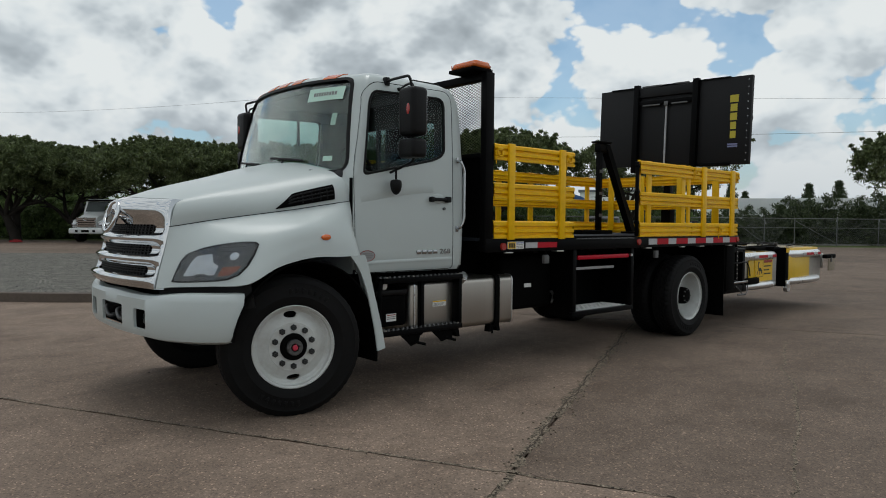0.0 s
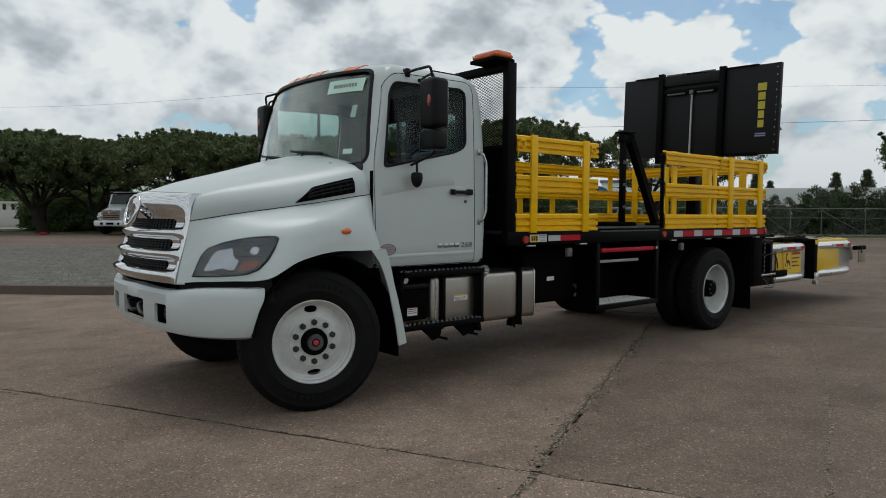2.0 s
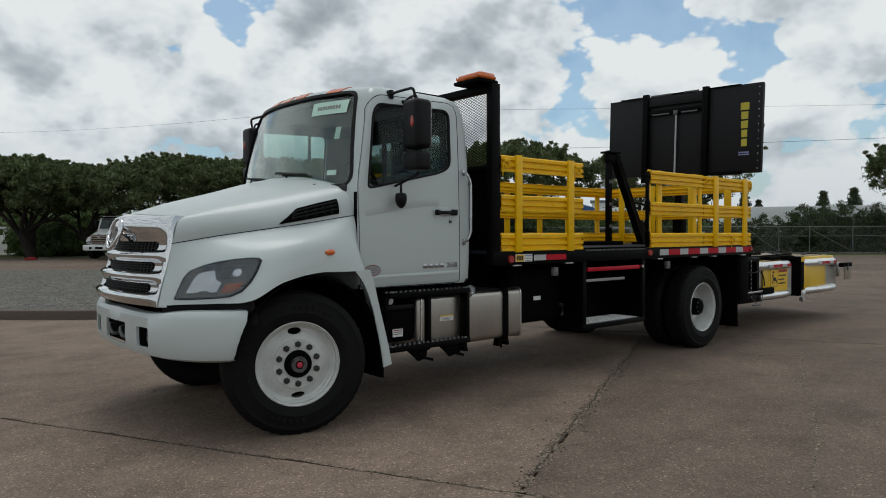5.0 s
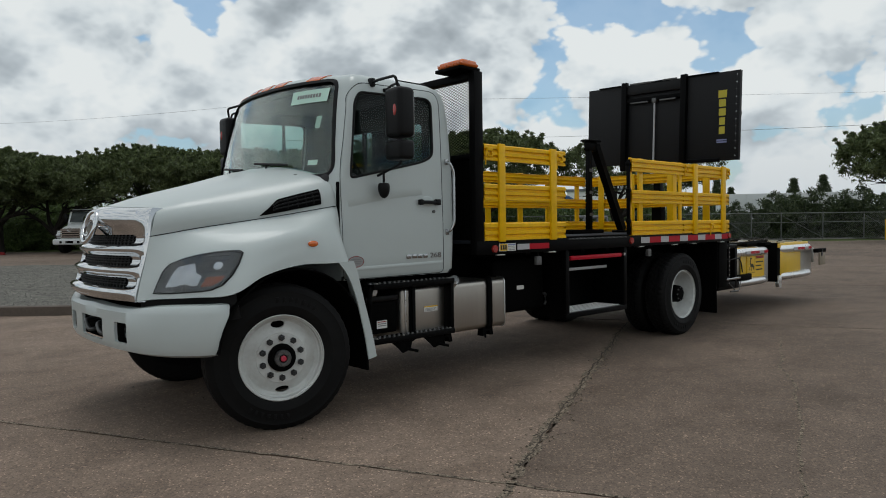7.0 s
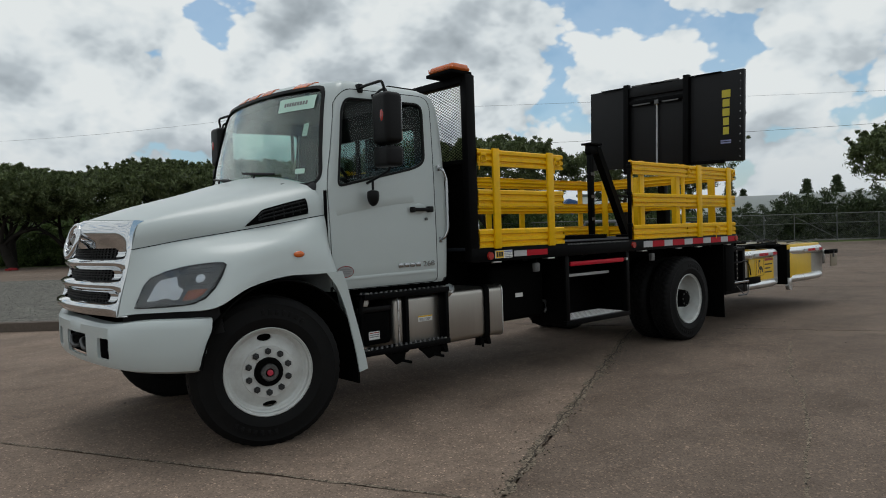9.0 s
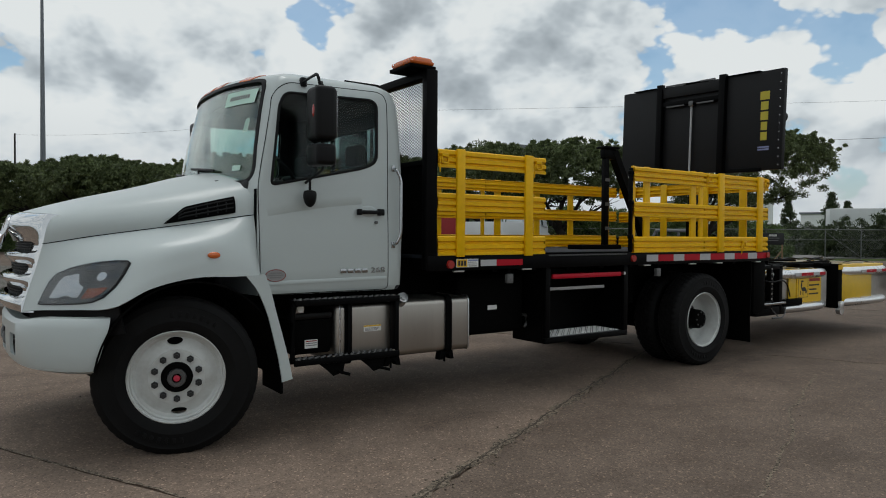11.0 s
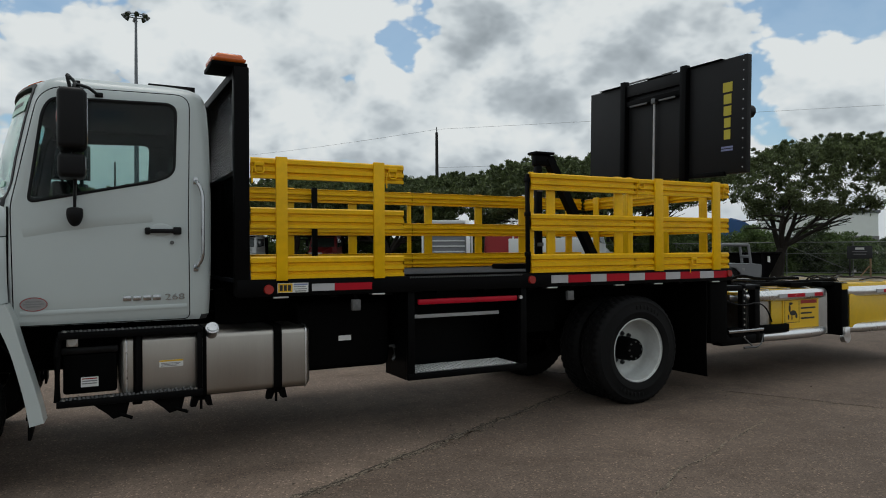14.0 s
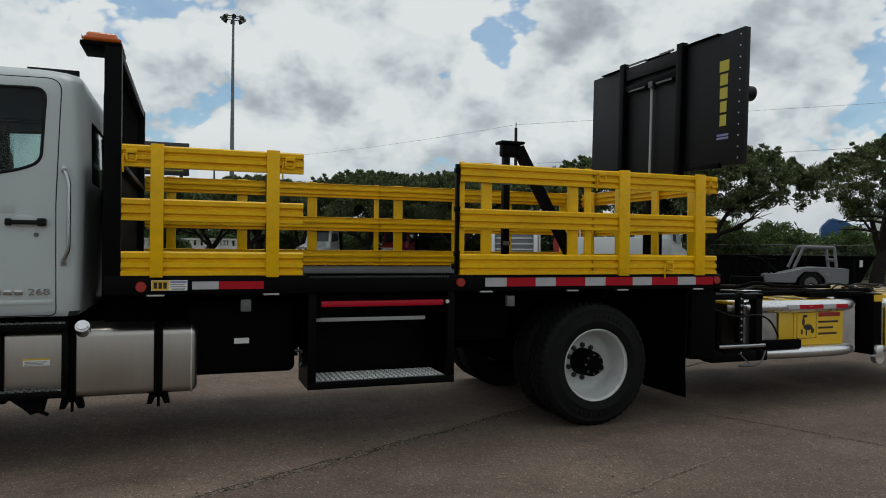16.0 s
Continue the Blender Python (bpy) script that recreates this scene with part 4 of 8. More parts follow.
# -- mirrors --
for side_ in (0, 1):
    def on(name, bm, mat, parent, label=""):
        if side_:
            bmesh.ops.translate(bm, verts=bm.verts, vec=(-0.12, 0.15, 0.07))
        return part(name, mirrored(bm) if side_ else bm, mat, parent, label, 50)
    head = on("mirror", boxed(0.858, 1.020, -0.300, -0.100, 2.110, 2.492, bevel=0.04, seg=4), PLASTIC, truck, "black towing mirror")
    on("wide_mirror", boxed(0.862, 1.012, -0.298, -0.098, 1.940, 2.090, bevel=0.03, seg=4), PLASTIC, head)
    on("mirror_glass", boxed(1.018, 1.024, -0.275, -0.125, 2.135, 2.465, bevel=0.003), CHROME, head)
    on("mirror_glass", boxed(1.010, 1.016, -0.270, -0.125, 1.960, 2.070, bevel=0.003), CHROME, head)
    arm = piped([(0.96, 0.185, 2.590), (0.955, 0.09, 2.600), (0.91, -0.19, 2.585), (0.93, -0.195, 2.50), (0.955, -0.195, 1.92), (0.950, -0.02, 1.87), (0.950, 0.10, 1.84)], 0.011, 0.04)
    tube(arm, [(1.09, 0.165, 2.545), (1.03, 0.0, 2.555), (0.95, -0.17, 2.535), (0.95, -0.195, 2.49)], 0.010, 0.03)
    box(arm, 0.940, 0.985, 0.155, 0.205, 2.560, 2.630, bevel=0.008)
    box(arm, 1.070, 1.12, 0.145, 0.175, 2.530, 2.560, bevel=0.005)
    on("mirror_arm", arm, PLASTIC, head)
    drop = bmesh.new()
    bmesh.ops.create_uvsphere(drop, u_segments=18, v_segments=12, radius=1)
    bmesh.ops.transform(drop, matrix=Matrix.Translation((0.950, 0.025, 1.740)) @ Matrix.Diagonal((0.050, 0.045, 0.085, 1)), verts=drop.verts)
    for v in drop.verts:
        if v.co.z > 1.77:
            v.co.z = 1.77 + (v.co.z - 1.77) * 0.20
    rod(drop, (0.950, 0.025, 1.78), (0.950, 0.025, 1.87), 0.010)
    on("spot_mirror", drop, PLASTIC, head)
    mark = bmesh.new()
    bmesh.ops.create_uvsphere(mark, u_segments=14, v_segments=8, radius=1)
    bmesh.ops.transform(mark, matrix=Matrix.Translation((0.862, -0.235, 2.315)) @ Matrix.Diagonal((0.010, 0.024, 0.048, 1)), verts=mark.verts)
    on("mirror_marker", mark, RED_LENS, head)

# -- badges on the near door: bars for the maker's name, digits, oval sticker --
near_door = next(o for o in truck.children if o.name == "door")
plate = bmesh.new()
for k in range(4):
    x = 1.233 + k * 0.062
    box(plate, x, x + 0.050, 0.092, 0.099, 1.160, 1.194, bevel=0.003)
part("chrome_name_bars", plate, DARK_CHROME, near_door)
lettering("model_number", "268", 0.060, side_pose(1.560, 0.096, 1.177), DARK_CHROME, near_door, 0.003, 1.45)
oval = bmesh.new()
prism(oval, [(0.716 + 0.080 * math.cos(2 * math.pi * k / 32), 1.158 + 0.047 * math.sin(2 * math.pi * k / 32)) for k in range(32)], 1, 0.094, 0.0975)
oval = part("oval_sticker", oval, material("grey_oval_sticker", (0.26, 0.25, 0.25), 0.4, vary=0.1, scale=20), near_door, "grey oval sticker with small red print")
ring = bmesh.new()
sweep(ring, [(0.716 + 0.074 * math.cos(2 * math.pi * k / 32), 0.094, 1.158 + 0.042 * math.sin(2 * math.pi * k / 32)) for k in range(32)], [(0, -0.002), (0.002, 0), (0, 0.002), (-0.002, 0)], closed=True, up=Vector((0, 1, 0)))
part("print_ring", ring, RED_LENS, oval)
for dz, half in ((0.016, 0.045), (0.0, 0.058), (-0.016, 0.04)):
    part("print_bar", boxed(0.716 - half, 0.716 + half, 0.092, 0.0945, 1.155 + dz, 1.164 + dz), LABEL_GREY, oval)


# -- wheels --
def tyre_mesh(deep):
    """(radius, y, block row); tread rows are cut into blocks round the tyre."""
    prof = [(0.296, 0.045, 0), (0.305, 0.022, 0), (0.330, 0.006, 0), (0.362, 0.000, 0), (0.372, -0.003, 0), (0.380, 0.000, 0), (0.432, 0.003, 0), (0.464, 0.012, 0), (0.470, 0.010, 0),
            (0.486, 0.022, 0), (0.504, 0.032, 1), (0.514, 0.042, 1), (0.520, 0.055, 1)]
    for n, g in enumerate((0.085, 0.125, 0.165, 0.205)):
        prof += [(0.523, g - 0.007, 1 + n), (0.508, g - 0.004, 0), (0.508, g + 0.004, 0), (0.523, g + 0.007, 2 + n)]
    prof += [(0.520, 0.235, 5), (0.504, 0.258, 5), (0.470, 0.280, 0), (0.362, 0.290, 0), (0.296, 0.245, 0)]
    seg = 144
    bm = bmesh.new()
    rows = []
    for k in range(seg):
        a = 2 * math.pi * k / seg
        row = []
        for r, y, block in prof:
            if block and (deep or block in (1, 5)) and (k + block) % 3 == 0:
                r -= 0.011 if deep else 0.004
            row.append(bm.verts.new((r * math.cos(a), y, r * math.sin(a))))
        rows.append(row)
    m = len(prof)
    for k in range(seg):
        r0, r1 = rows[k], rows[(k + 1) % seg]
        for j in range(m):
            bm.faces.new((r0[j], r1[j], r1[(j + 1) % m], r0[(j + 1) % m]))
    bmesh.ops.recalc_face_normals(bm, faces=bm.faces)
    return meshed(bm)


def hole_cutter(radius, count, start, rx, ry, lo, hi):
    bm = bmesh.new()
    for k in range(count):
        a = start + 2 * math.pi * k / count
        c = Vector((radius * math.cos(a), radius * math.sin(a)))
        t = Vector((-math.sin(a), math.cos(a)))
        n = Vector((math.cos(a), math.sin(a)))
        prism(bm, [tuple(c + t * rx * math.cos(q) + n * ry * math.sin(q)) for q in [2 * math.pi * j / 18 for j in range(18)]], 1, lo, hi)
    return meshed(bm)


TYRE_STEER, TYRE_DRIVE = tyre_mesh(False), tyre_mesh(True)
front_profile = [(0.302, 0.012), (0.308, 0.018), (0.300, 0.030), (0.290, 0.033), (0.287, 0.066), (0.276, 0.070), (0.268, 0.084), (0.256, 0.090), (0.232, 0.082), (0.196, 0.052), (0.182, 0.046), (0.178, 0.038), (0.100, 0.036),
                 (0.100, 0.060), (0.180, 0.066), (0.230, 0.100), (0.262, 0.115), (0.300, 0.10), (0.310, 0.045)]
RIM_FRONT = carve(meshed(revolve(bmesh.new(), front_profile, 72, closed=True)), hole_cutter(0.234, 2, math.pi / 2 + 0.05, 0.050, 0.025, 0.0, 0.2))
rear_profile = [(0.302, 0.010), (0.308, 0.018), (0.300, 0.030), (0.288, 0.034), (0.284, 0.060), (0.278, 0.190), (0.266, 0.222), (0.244, 0.244), (0.200, 0.254), (0.110, 0.256),
                (0.110, 0.275), (0.205, 0.275), (0.254, 0.265), (0.300, 0.225), (0.310, 0.045)]
RIM_REAR = carve(meshed(revolve(bmesh.new(), rear_profile, 72, closed=True)), hole_cutter(0.205, 2, -0.35, 0.036, 0.036, 0.1, 0.4))


DARK_NUT = material("oiled_dark_nut", (0.040, 0.042, 0.044), 0.4, metal=0.5, vary=0.3, scale=40)


def wheel(place, face, steer, kind):
    """face: -1 for the near side, 1 for the far side; place is the middle of the outer rim."""
    turn = Matrix.Translation(place) @ Matrix.Rotation(radians(steer), 4, "Z") @ (Matrix.Rotation(math.pi, 4, "Z") if face > 0 else Matrix.Identity(4))

    def put(name, me, mat, parent, label="", smooth=35):
        me = me.copy()
        me.transform(turn)
        if name == "tyre":
            for v in me.vertices:
                v.co.z = max(v.co.z, 0.0)
        me.materials.clear()
        return mesh_part(name, me, mat, parent, label, smooth)
    front = kind == "front"
    rim = put("wheel", RIM_FRONT if front else RIM_REAR, WHITE_RIM, truck, "white steel disc wheel")
    put("tyre", TYRE_STEER if front else TYRE_DRIVE, RUBBER, rim, "black rubber tyre")
    for start in (55, 235):
        for k in range(7):
            a = radians(start + k * 6.5)
            mark_ = bmesh.new()
            box(mark_, -0.011, 0.011, -0.0025, 0.004, -0.019, 0.019, bevel=0.002, turn=Matrix.Translation((0.415 * math.cos(a), 0.0005, 0.415 * math.sin(a))) @ Matrix.Rotation(math.pi / 2 - a, 4, "Y"))
            put("sidewall_mark", meshed(mark_), RUBBER, rim)
    if not front:
        inner = TYRE_DRIVE.copy()
        inner.transform(Matrix.Translation((0, 0.33, 0)))
        put("tyre", inner, RUBBER, rim)
    drum = bmesh.new()
    rod(drum, (0, 0.125 if front else 0.285, 0), (0, 0.30 if front else 0.50, 0), 0.25, seg=32)
    put("brake_drum", meshed(drum), MATT_BLACK, rim)
    hub = bmesh.new()
    if front:
        revolve(hub, [(0.097, 0.040), (0.097, 0.014), (0.086, 0.004), (0.064, 0.004), (0.060, 0.03)], 36)
        put("hub_ring", meshed(hub), MATT_BLACK, rim)
        hub = bmesh.new()
        revolve(hub, [(0.060, 0.030), (0.060, -0.008), (0.054, -0.016), (0.030, -0.016), (0.028, 0.0)], 24)
        put("hub_cap", meshed(hub), STEEL, rim)
        for k in range(6):
            stud = bmesh.new()
            a = 2 * math.pi * (k + 0.3) / 6
            rod(stud, (0.043 * math.cos(a), -0.012, 0.043 * math.sin(a)), (0.043 * math.cos(a), -0.024, 0.043 * math.sin(a)), 0.007, seg=6)
            put("hub_bolt", meshed(stud), STEEL, rim)
        hub = bmesh.new()
        revolve(hub, [(0.021, -0.005), (0.021, -0.020), (0.016, -0.025), (0.001, -0.026)], 24)
        put("hub_centre", meshed(hub), RED_HUB, rim, "red oil cap")
        r, y0, y1 = 0.1425, 0.040, 0.005
    else:
        revolve(hub, [(0.118, 0.262), (0.116, 0.200), (0.110, 0.150), (0.106, 0.085), (0.096, 0.064), (0.060, 0.058), (0.001, 0.056)], 36)
        put("hub", meshed(hub), MATT_BLACK, rim, "black axle hub")
        for k in range(8):
            bolts = bmesh.new()
            a = 2 * math.pi * k / 8
            rod(bolts, (0.080 * math.cos(a), 0.070, 0.080 * math.sin(a)), (0.080 * math.cos(a), 0.050, 0.080 * math.sin(a)), 0.009, seg=6)
            put("hub_bolt", meshed(bolts), STEEL, rim)
        r, y0, y1 = 0.1425, 0.258, 0.222
    for k in range(10):
        nut = bmesh.new()
        a = 2 * math.pi * (k + 0.5) / 10
        c, s = r * math.cos(a), r * math.sin(a)
        rod(nut, (c, y0, s), (c, y0 - (y0 - y1) * 0.55, s), 0.0235, seg=6)
        rod(nut, (c, y0, s), (c, y1, s), 0.011, seg=10)
        put("lug_nut", meshed(nut), DARK_NUT, rim)


wheel((0.004, 0.002, 0.513), -1, -15, "front")
wheel((0.22, 2 * C - 0.02, 0.513), 1, -15, "front")
wheel((5.725, -0.012, 0.516), -1, 0, "rear")
wheel((5.725, 2 * C + 0.012, 0.516), 1, 0, "rear")

# -- chassis --
for y in (0.72, 2 * C - 0.72):
    rail = bmesh.new()
    prism(rail, [(y - 0.04, 0.76), (y + 0.04, 0.76), (y + 0.04, 0.775), (y - 0.025, 0.775), (y - 0.025, 1.005), (y + 0.04, 1.005), (y + 0.04, 1.02), (y - 0.04, 1.02)], 0, -0.72, 6.9)
    part("frame_rail", rail, MATT_BLACK, truck)
axles = bmesh.new()
rod(axles, (0.05, 0.30, 0.46), (0.05, 2 * C - 0.30, 0.46), 0.06)
part("front_axle", axles, MATT_BLACK, truck)
axles = bmesh.new()
rod(axles, (5.725, 0.3, 0.516), (5.725, 2 * C - 0.3, 0.516), 0.075)
bmesh.ops.create_uvsphere(axles, u_segments=20, v_segments=12, radius=0.21, matrix=Matrix.Translation((5.725, C, 0.53)))
part("rear_axle", axles, MATT_BLACK, truck)
shaft = bmesh.new()
rod(shaft, (1.6, C, 0.72), (5.5, C, 0.56), 0.05)
part("drive_shaft", shaft, MATT_BLACK, truck)
part("engine_block", boxed(-0.55, 1.55, 0.80, 2 * C - 0.80, 0.62, 1.35, bevel=0.06), MATT_BLACK, truck)
for y in (0.60, 2 * C - 0.60):
    spring = bmesh.new()
    for k in range(5):
        h = 0.72 - k * 0.022
        sweep(spring, [(5.725 + (1 - k * 0.13) * 0.70 * t / 8, y, h - 0.10 * (1 - (t / 8) ** 2)) for t in range(-8, 9)], [(-0.04, -0.009), (0.04, -0.009), (0.04, 0.009), (-0.04, 0.009)])
    part("leaf_spring", spring, MATT_BLACK, truck)
part("rear_crossmember", boxed(6.70, 6.95, 0.0, 2 * C, 0.52, 1.18, bevel=0.01), MATT_BLACK, truck)

# -- near side: step, battery box and fuel tank --
tank = boxed(1.215, 2.540, 0.150, 0.760, 0.455, 0.925, bevel=0.055, seg=5)
tank = part("fuel_tank", tank, ALUMINIUM, truck, "brushed aluminium fuel tank", 40)
for x in (1.255, 2.500):
    seam = bmesh.new()
    sweep(seam, [(x, p[0], p[1]) for p in round_outline([(0.147, 0.452), (0.763, 0.452), (0.763, 0.928), (0.147, 0.928)], 0.058, 5)], round_ring(0.006, 6), closed=True, up=Vector((1, 0, 0)))
    part("seam", seam, GALVANISED, tank)
for x in (1.325, 1.745, 2.285):
    band = bmesh.new()
    sweep(band, [(x, p[0], p[1]) for p in round_outline([(0.142, 0.447), (0.768, 0.447), (0.768, 0.933), (0.142, 0.933)], 0.06, 5)], [(-0.004, -0.029), (0.008, -0.029), (0.008, 0.029), (-0.004, 0.029)], closed=True, up=Vector((1, 0, 0)))
    part("tank_band", band, MATT_BLACK, tank)
for x in (1.745, 2.285):
    foot = bmesh.new()
    prism(foot, [(x - 0.075, 0.385), (x - 0.04, 0.385), (x - 0.02, 0.43), (x + 0.02, 0.43), (x + 0.04, 0.385), (x + 0.075, 0.385), (x + 0.06, 0.46), (x - 0.06, 0.46)], 1, 0.17, 0.24)
    rod(foot, (x, 0.205, 0.36), (x, 0.205, 0.46), 0.010, seg=8)
    part("tank_bracket", foot, MATT_BLACK, tank)
cap = bmesh.new()
rod(cap, (1.812, 0.180, 0.900), (1.812, 0.125, 0.945), 0.046, seg=24)
rod(cap, (1.812, 0.127, 0.943), (1.812, 0.108, 0.958), 0.036, seg=24)
part("filler_cap", cap, GALVANISED, tank)
label = part("tank_label", boxed(1.462, 1.618, 0.1445, 0.1485, 0.688, 0.736), LABEL_WHITE, tank, "white warning label")
part("print_band", boxed(1.462, 1.618, 0.1425, 0.1445, 0.726, 0.736), LABEL_YELLOW, label)
for k in range(3):
    part("print_bar", boxed(1.472, 1.600 - 0.01 * k, 0.1425, 0.1445, 0.712 - k * 0.009, 0.716 - k * 0.009), LABEL_GREY, label)


def step_tread(bm, x0, x1, y0, y1, z):
    """A serrated open tread: rails and raised round teeth."""
    box(bm, x0, x1, y0, y0 + 0.02, z - 0.045, z, bevel=0.004)
    box(bm, x0, x1, y1 - 0.02, y1, z - 0.045, z, bevel=0.004)
    box(bm, x0, x1, y0 + 0.01, y1 - 0.01, z - 0.016, z - 0.006)
    return bm


def step_grip(bm, x0, x1, y0, y1, z):
    for row in range(3):
        for k in range(int((x1 - x0) / 0.05)):
            x, y = x0 + 0.03 + k * 0.05 + (row % 2) * 0.025, y0 + 0.035 + row * (y1 - y0 - 0.07) / 2
            rod(bm, (x, y, z - 0.01), (x, y, z + 0.006), 0.015, 0.010, seg=8)
    return bm


for x0, z in ((0.850, 0.972), (0.840, 0.532)):
    tread = part("step", step_tread(bmesh.new(), x0, 1.735, 0.045, 0.175, z), BLACK, truck, "black serrated step")
    # teeth get a lighter grey than the black tread, to paint in highlights
    grip = part("grip_teeth", step_grip(bmesh.new(), x0, 1.735, 0.045, 0.175, z), STEEL, tread, "raised teeth in lighter grey for their highlights")
    for x in (x0 + 0.04, x0 + 0.32, 1.69):
        bolt_ = bmesh.new()
        rod(bolt_, (x, 0.062, z - 0.002), (x, 0.062, z + 0.008), 0.011, seg=8)
        part("bolt", bolt_, ALLOY_SHEET, tread)
part("step_hanger", boxed(1.700, 1.735, 0.055, 0.150, 0.485, 0.93, bevel=0.004), BLACK, truck)
part("step_hanger", boxed(1.310, 1.345, 0.120, 0.150, 0.485, 0.93, bevel=0.003), BLACK, truck)
part("step_hanger", piped([(0.95, 0.10, 0.955), (0.86, 0.10, 0.95), (0.845, 0.10, 0.86), (0.845, 0.10, 0.52)], 0.022, 0.05), BLACK, truck)
for x in (1.15, 1.50):
    br = bmesh.new()
    prism(br, [(x - 0.10, 0.485), (x + 0.12, 0.485), (x + 0.10, 0.40), (x + 0.02, 0.38), (x - 0.02, 0.42)], 1, 0.08, 0.10)
    rod(br, (x + 0.06, 0.07, 0.41), (x + 0.13, 0.02, 0.39), 0.012, seg=8)
    part("step_bracket", br, MATT_BLACK, truck)
battery = part("battery_box", boxed(0.875, 1.200, 0.190, 0.700, 0.545, 0.810, bevel=0.02), MATT_BLACK, truck)
part("battery_lid", boxed(0.865, 1.210, 0.180, 0.700, 0.810, 0.860, bevel=0.015), PLASTIC, battery)
part("battery_label", boxed(0.980, 1.085, 0.1855, 0.1895, 0.590, 0.655), LABEL_WHITE, battery)
for k, mat in enumerate((RED_LENS, LABEL_GREY, LABEL_GREY)):
    part("print_bar", boxed(0.988, 1.077, 0.1835, 0.1855, 0.641 - k * 0.016, 0.648 - k * 0.016), mat, battery)
small = bmesh.new()
rod(small, (0.930, 0.145, 0.900), (0.930, 0.20, 0.900), 0.028, seg=14)
part("step_lamp", small, LABEL_WHITE, truck)
part("lamp_base", boxed(0.895, 0.965, 0.165, 0.19, 0.865, 0.935, bevel=0.004), ALLOY_SHEET, truck)
for y0, y1 in ((0.20, 0.70), (2 * C - 0.70, 2 * C - 0.20)):
    part("side_box", boxed(2.46, 3.24, y0 + 0.05, y1 + 0.1, 0.548, 1.10, bevel=0.05, seg=3), MATT_BLACK, truck)
part("data_label", boxed(2.795, 2.900, 0.244, 0.2485, 0.775, 0.815), LABEL_WHITE, truck)
fit_ = bmesh.new()
tube(fit_, [(3.24, 0.28, 0.70), (3.29, 0.28, 0.70), (3.29, 0.28, 0.60), (3.27, 0.28, 0.58)], 0.014, 0.02)
part("air_fitting", fit_, STEEL, truck)
part("splash_plate", boxed(1.90, 3.30, 0.55, 0.60, 0.62, 1.20), MATT_BLACK, truck)
part("splash_plate", boxed(4.45, 5.10, 0.50, 0.55, 0.70, 1.20), MATT_BLACK, truck)

# -- far side tank --
part("far_tank", boxed(1.30, 2.60, 2 * C - 0.76, 2 * C - 0.15, 0.455, 0.925, bevel=0.075, seg=4), ALUMINIUM, truck)

# -- flatbed --
bed = part("flatbed", boxed(1.955, 7.000, -0.005, 2 * C + 0.005, 1.262, 1.292, bevel=0.004), DECK, truck, "dark grey coated deck")
for y0, y1 in ((-0.022, -0.006), (2 * C + 0.006, 2 * C + 0.022)):
    part("side_rail", boxed(1.955, 7.000, y0, y1, 1.160, 1.284, bevel=0.003), BLACK, bed)
for x in [2.2 + 0.45 * k for k in range(11)]:
    part("cross_beam", boxed(x, x + 0.06, 0.0, 2 * C, 1.14, 1.26), MATT_BLACK, bed)
for y in (0.62, 2 * C - 0.70):
    part("long_beam", boxed(1.96, 6.98, y, y + 0.08, 1.02, 1.14), MATT_BLACK, bed)
part("tail_rail", boxed(7.001, 7.02, 0.0, 2 * C, 1.12, 1.285, bevel=0.003), BLACK, bed)
# reflective tape: red and silver lengths
tapes = [(2.500, 2.674, 0), (2.676, 2.977, 1)]
x = 4.680
for k, (length, red) in enumerate([(0.188, 0), (0.257, 1), (0.186, 0), (0.278, 1), (0.198, 0), (0.270, 1), (0.198, 0), (0.273, 1), (0.196, 0), (0.19, 1)]):
    tapes.append((x, x + length - 0.002, red))
    x += length
for x0, x1, red in tapes:
    part("reflective_tape", boxed(x0, x1, -0.0245, -0.0225, 1.192, 1.246 if x0 < 4 else 1.262), RED_TAPE if red else SILVER_TAPE, bed)
for x, z, mat in ((2.180, 1.212, RED_LENS), (4.470, 1.228, RED_LENS), (6.945, 1.232, RED_LENS)):
    lamp = bmesh.new()
    rod(lamp, (x, -0.022, z), (x, -0.040, z), 0.037, 0.033, seg=24)
    part("side_lamp", lamp, mat, bed, "round red marker lamp")
plate = part("dealer_plate", boxed(2.243, 2.471, -0.027, -0.0225, 1.186, 1.256), LABEL_WHITE, bed, "yellow and white dealer plate")
part("plate_panel", boxed(2.247, 2.352, -0.029, -0.0275, 1.189, 1.253), LABEL_YELLOW, plate)
for k in range(3):
    part("plate_mark", boxed(2.258 + 0.030 * k, 2.280 + 0.030 * k, -0.0305, -0.0292, 1.200, 1.242), INK, plate)
for k, (a, b, h) in enumerate(((2.362, 2.466, 0.012), (2.362, 2.450, 0.005), (2.362, 2.460, 0.005), (2.370, 2.455, 0.007))):
    z = 1.244 - k * 0.016
    part("print_bar", boxed(a, b, -0.029, -0.0275, z - h / 2, z + h / 2), LABEL_GREY if k else BLUE_PRINT, plate)
for x in (2.86, 4.92):
    lampb = part("hanging_tag", boxed(x - 0.035, x + 0.035, 0.005, 0.045, 1.030, 1.115, bevel=0.006), material("speckled_grey_tag", (0.12, 0.12, 0.12), 0.6, vary=0.6, scale=60), bed, "small square grey tag")
    part("tag_bracket", boxed(x - 0.012, x + 0.012, 0.02, 0.04, 1.115, 1.162), MATT_BLACK, lampb)
for x in (2.27, 3.03, 4.69, 5.47, 5.96, 6.75):
    part("stake_pocket", boxed(x - 0.055, x + 0.055, -0.026, 0.05, 1.146, 1.158, bevel=0.002), ALLOY_SHEET, bed)

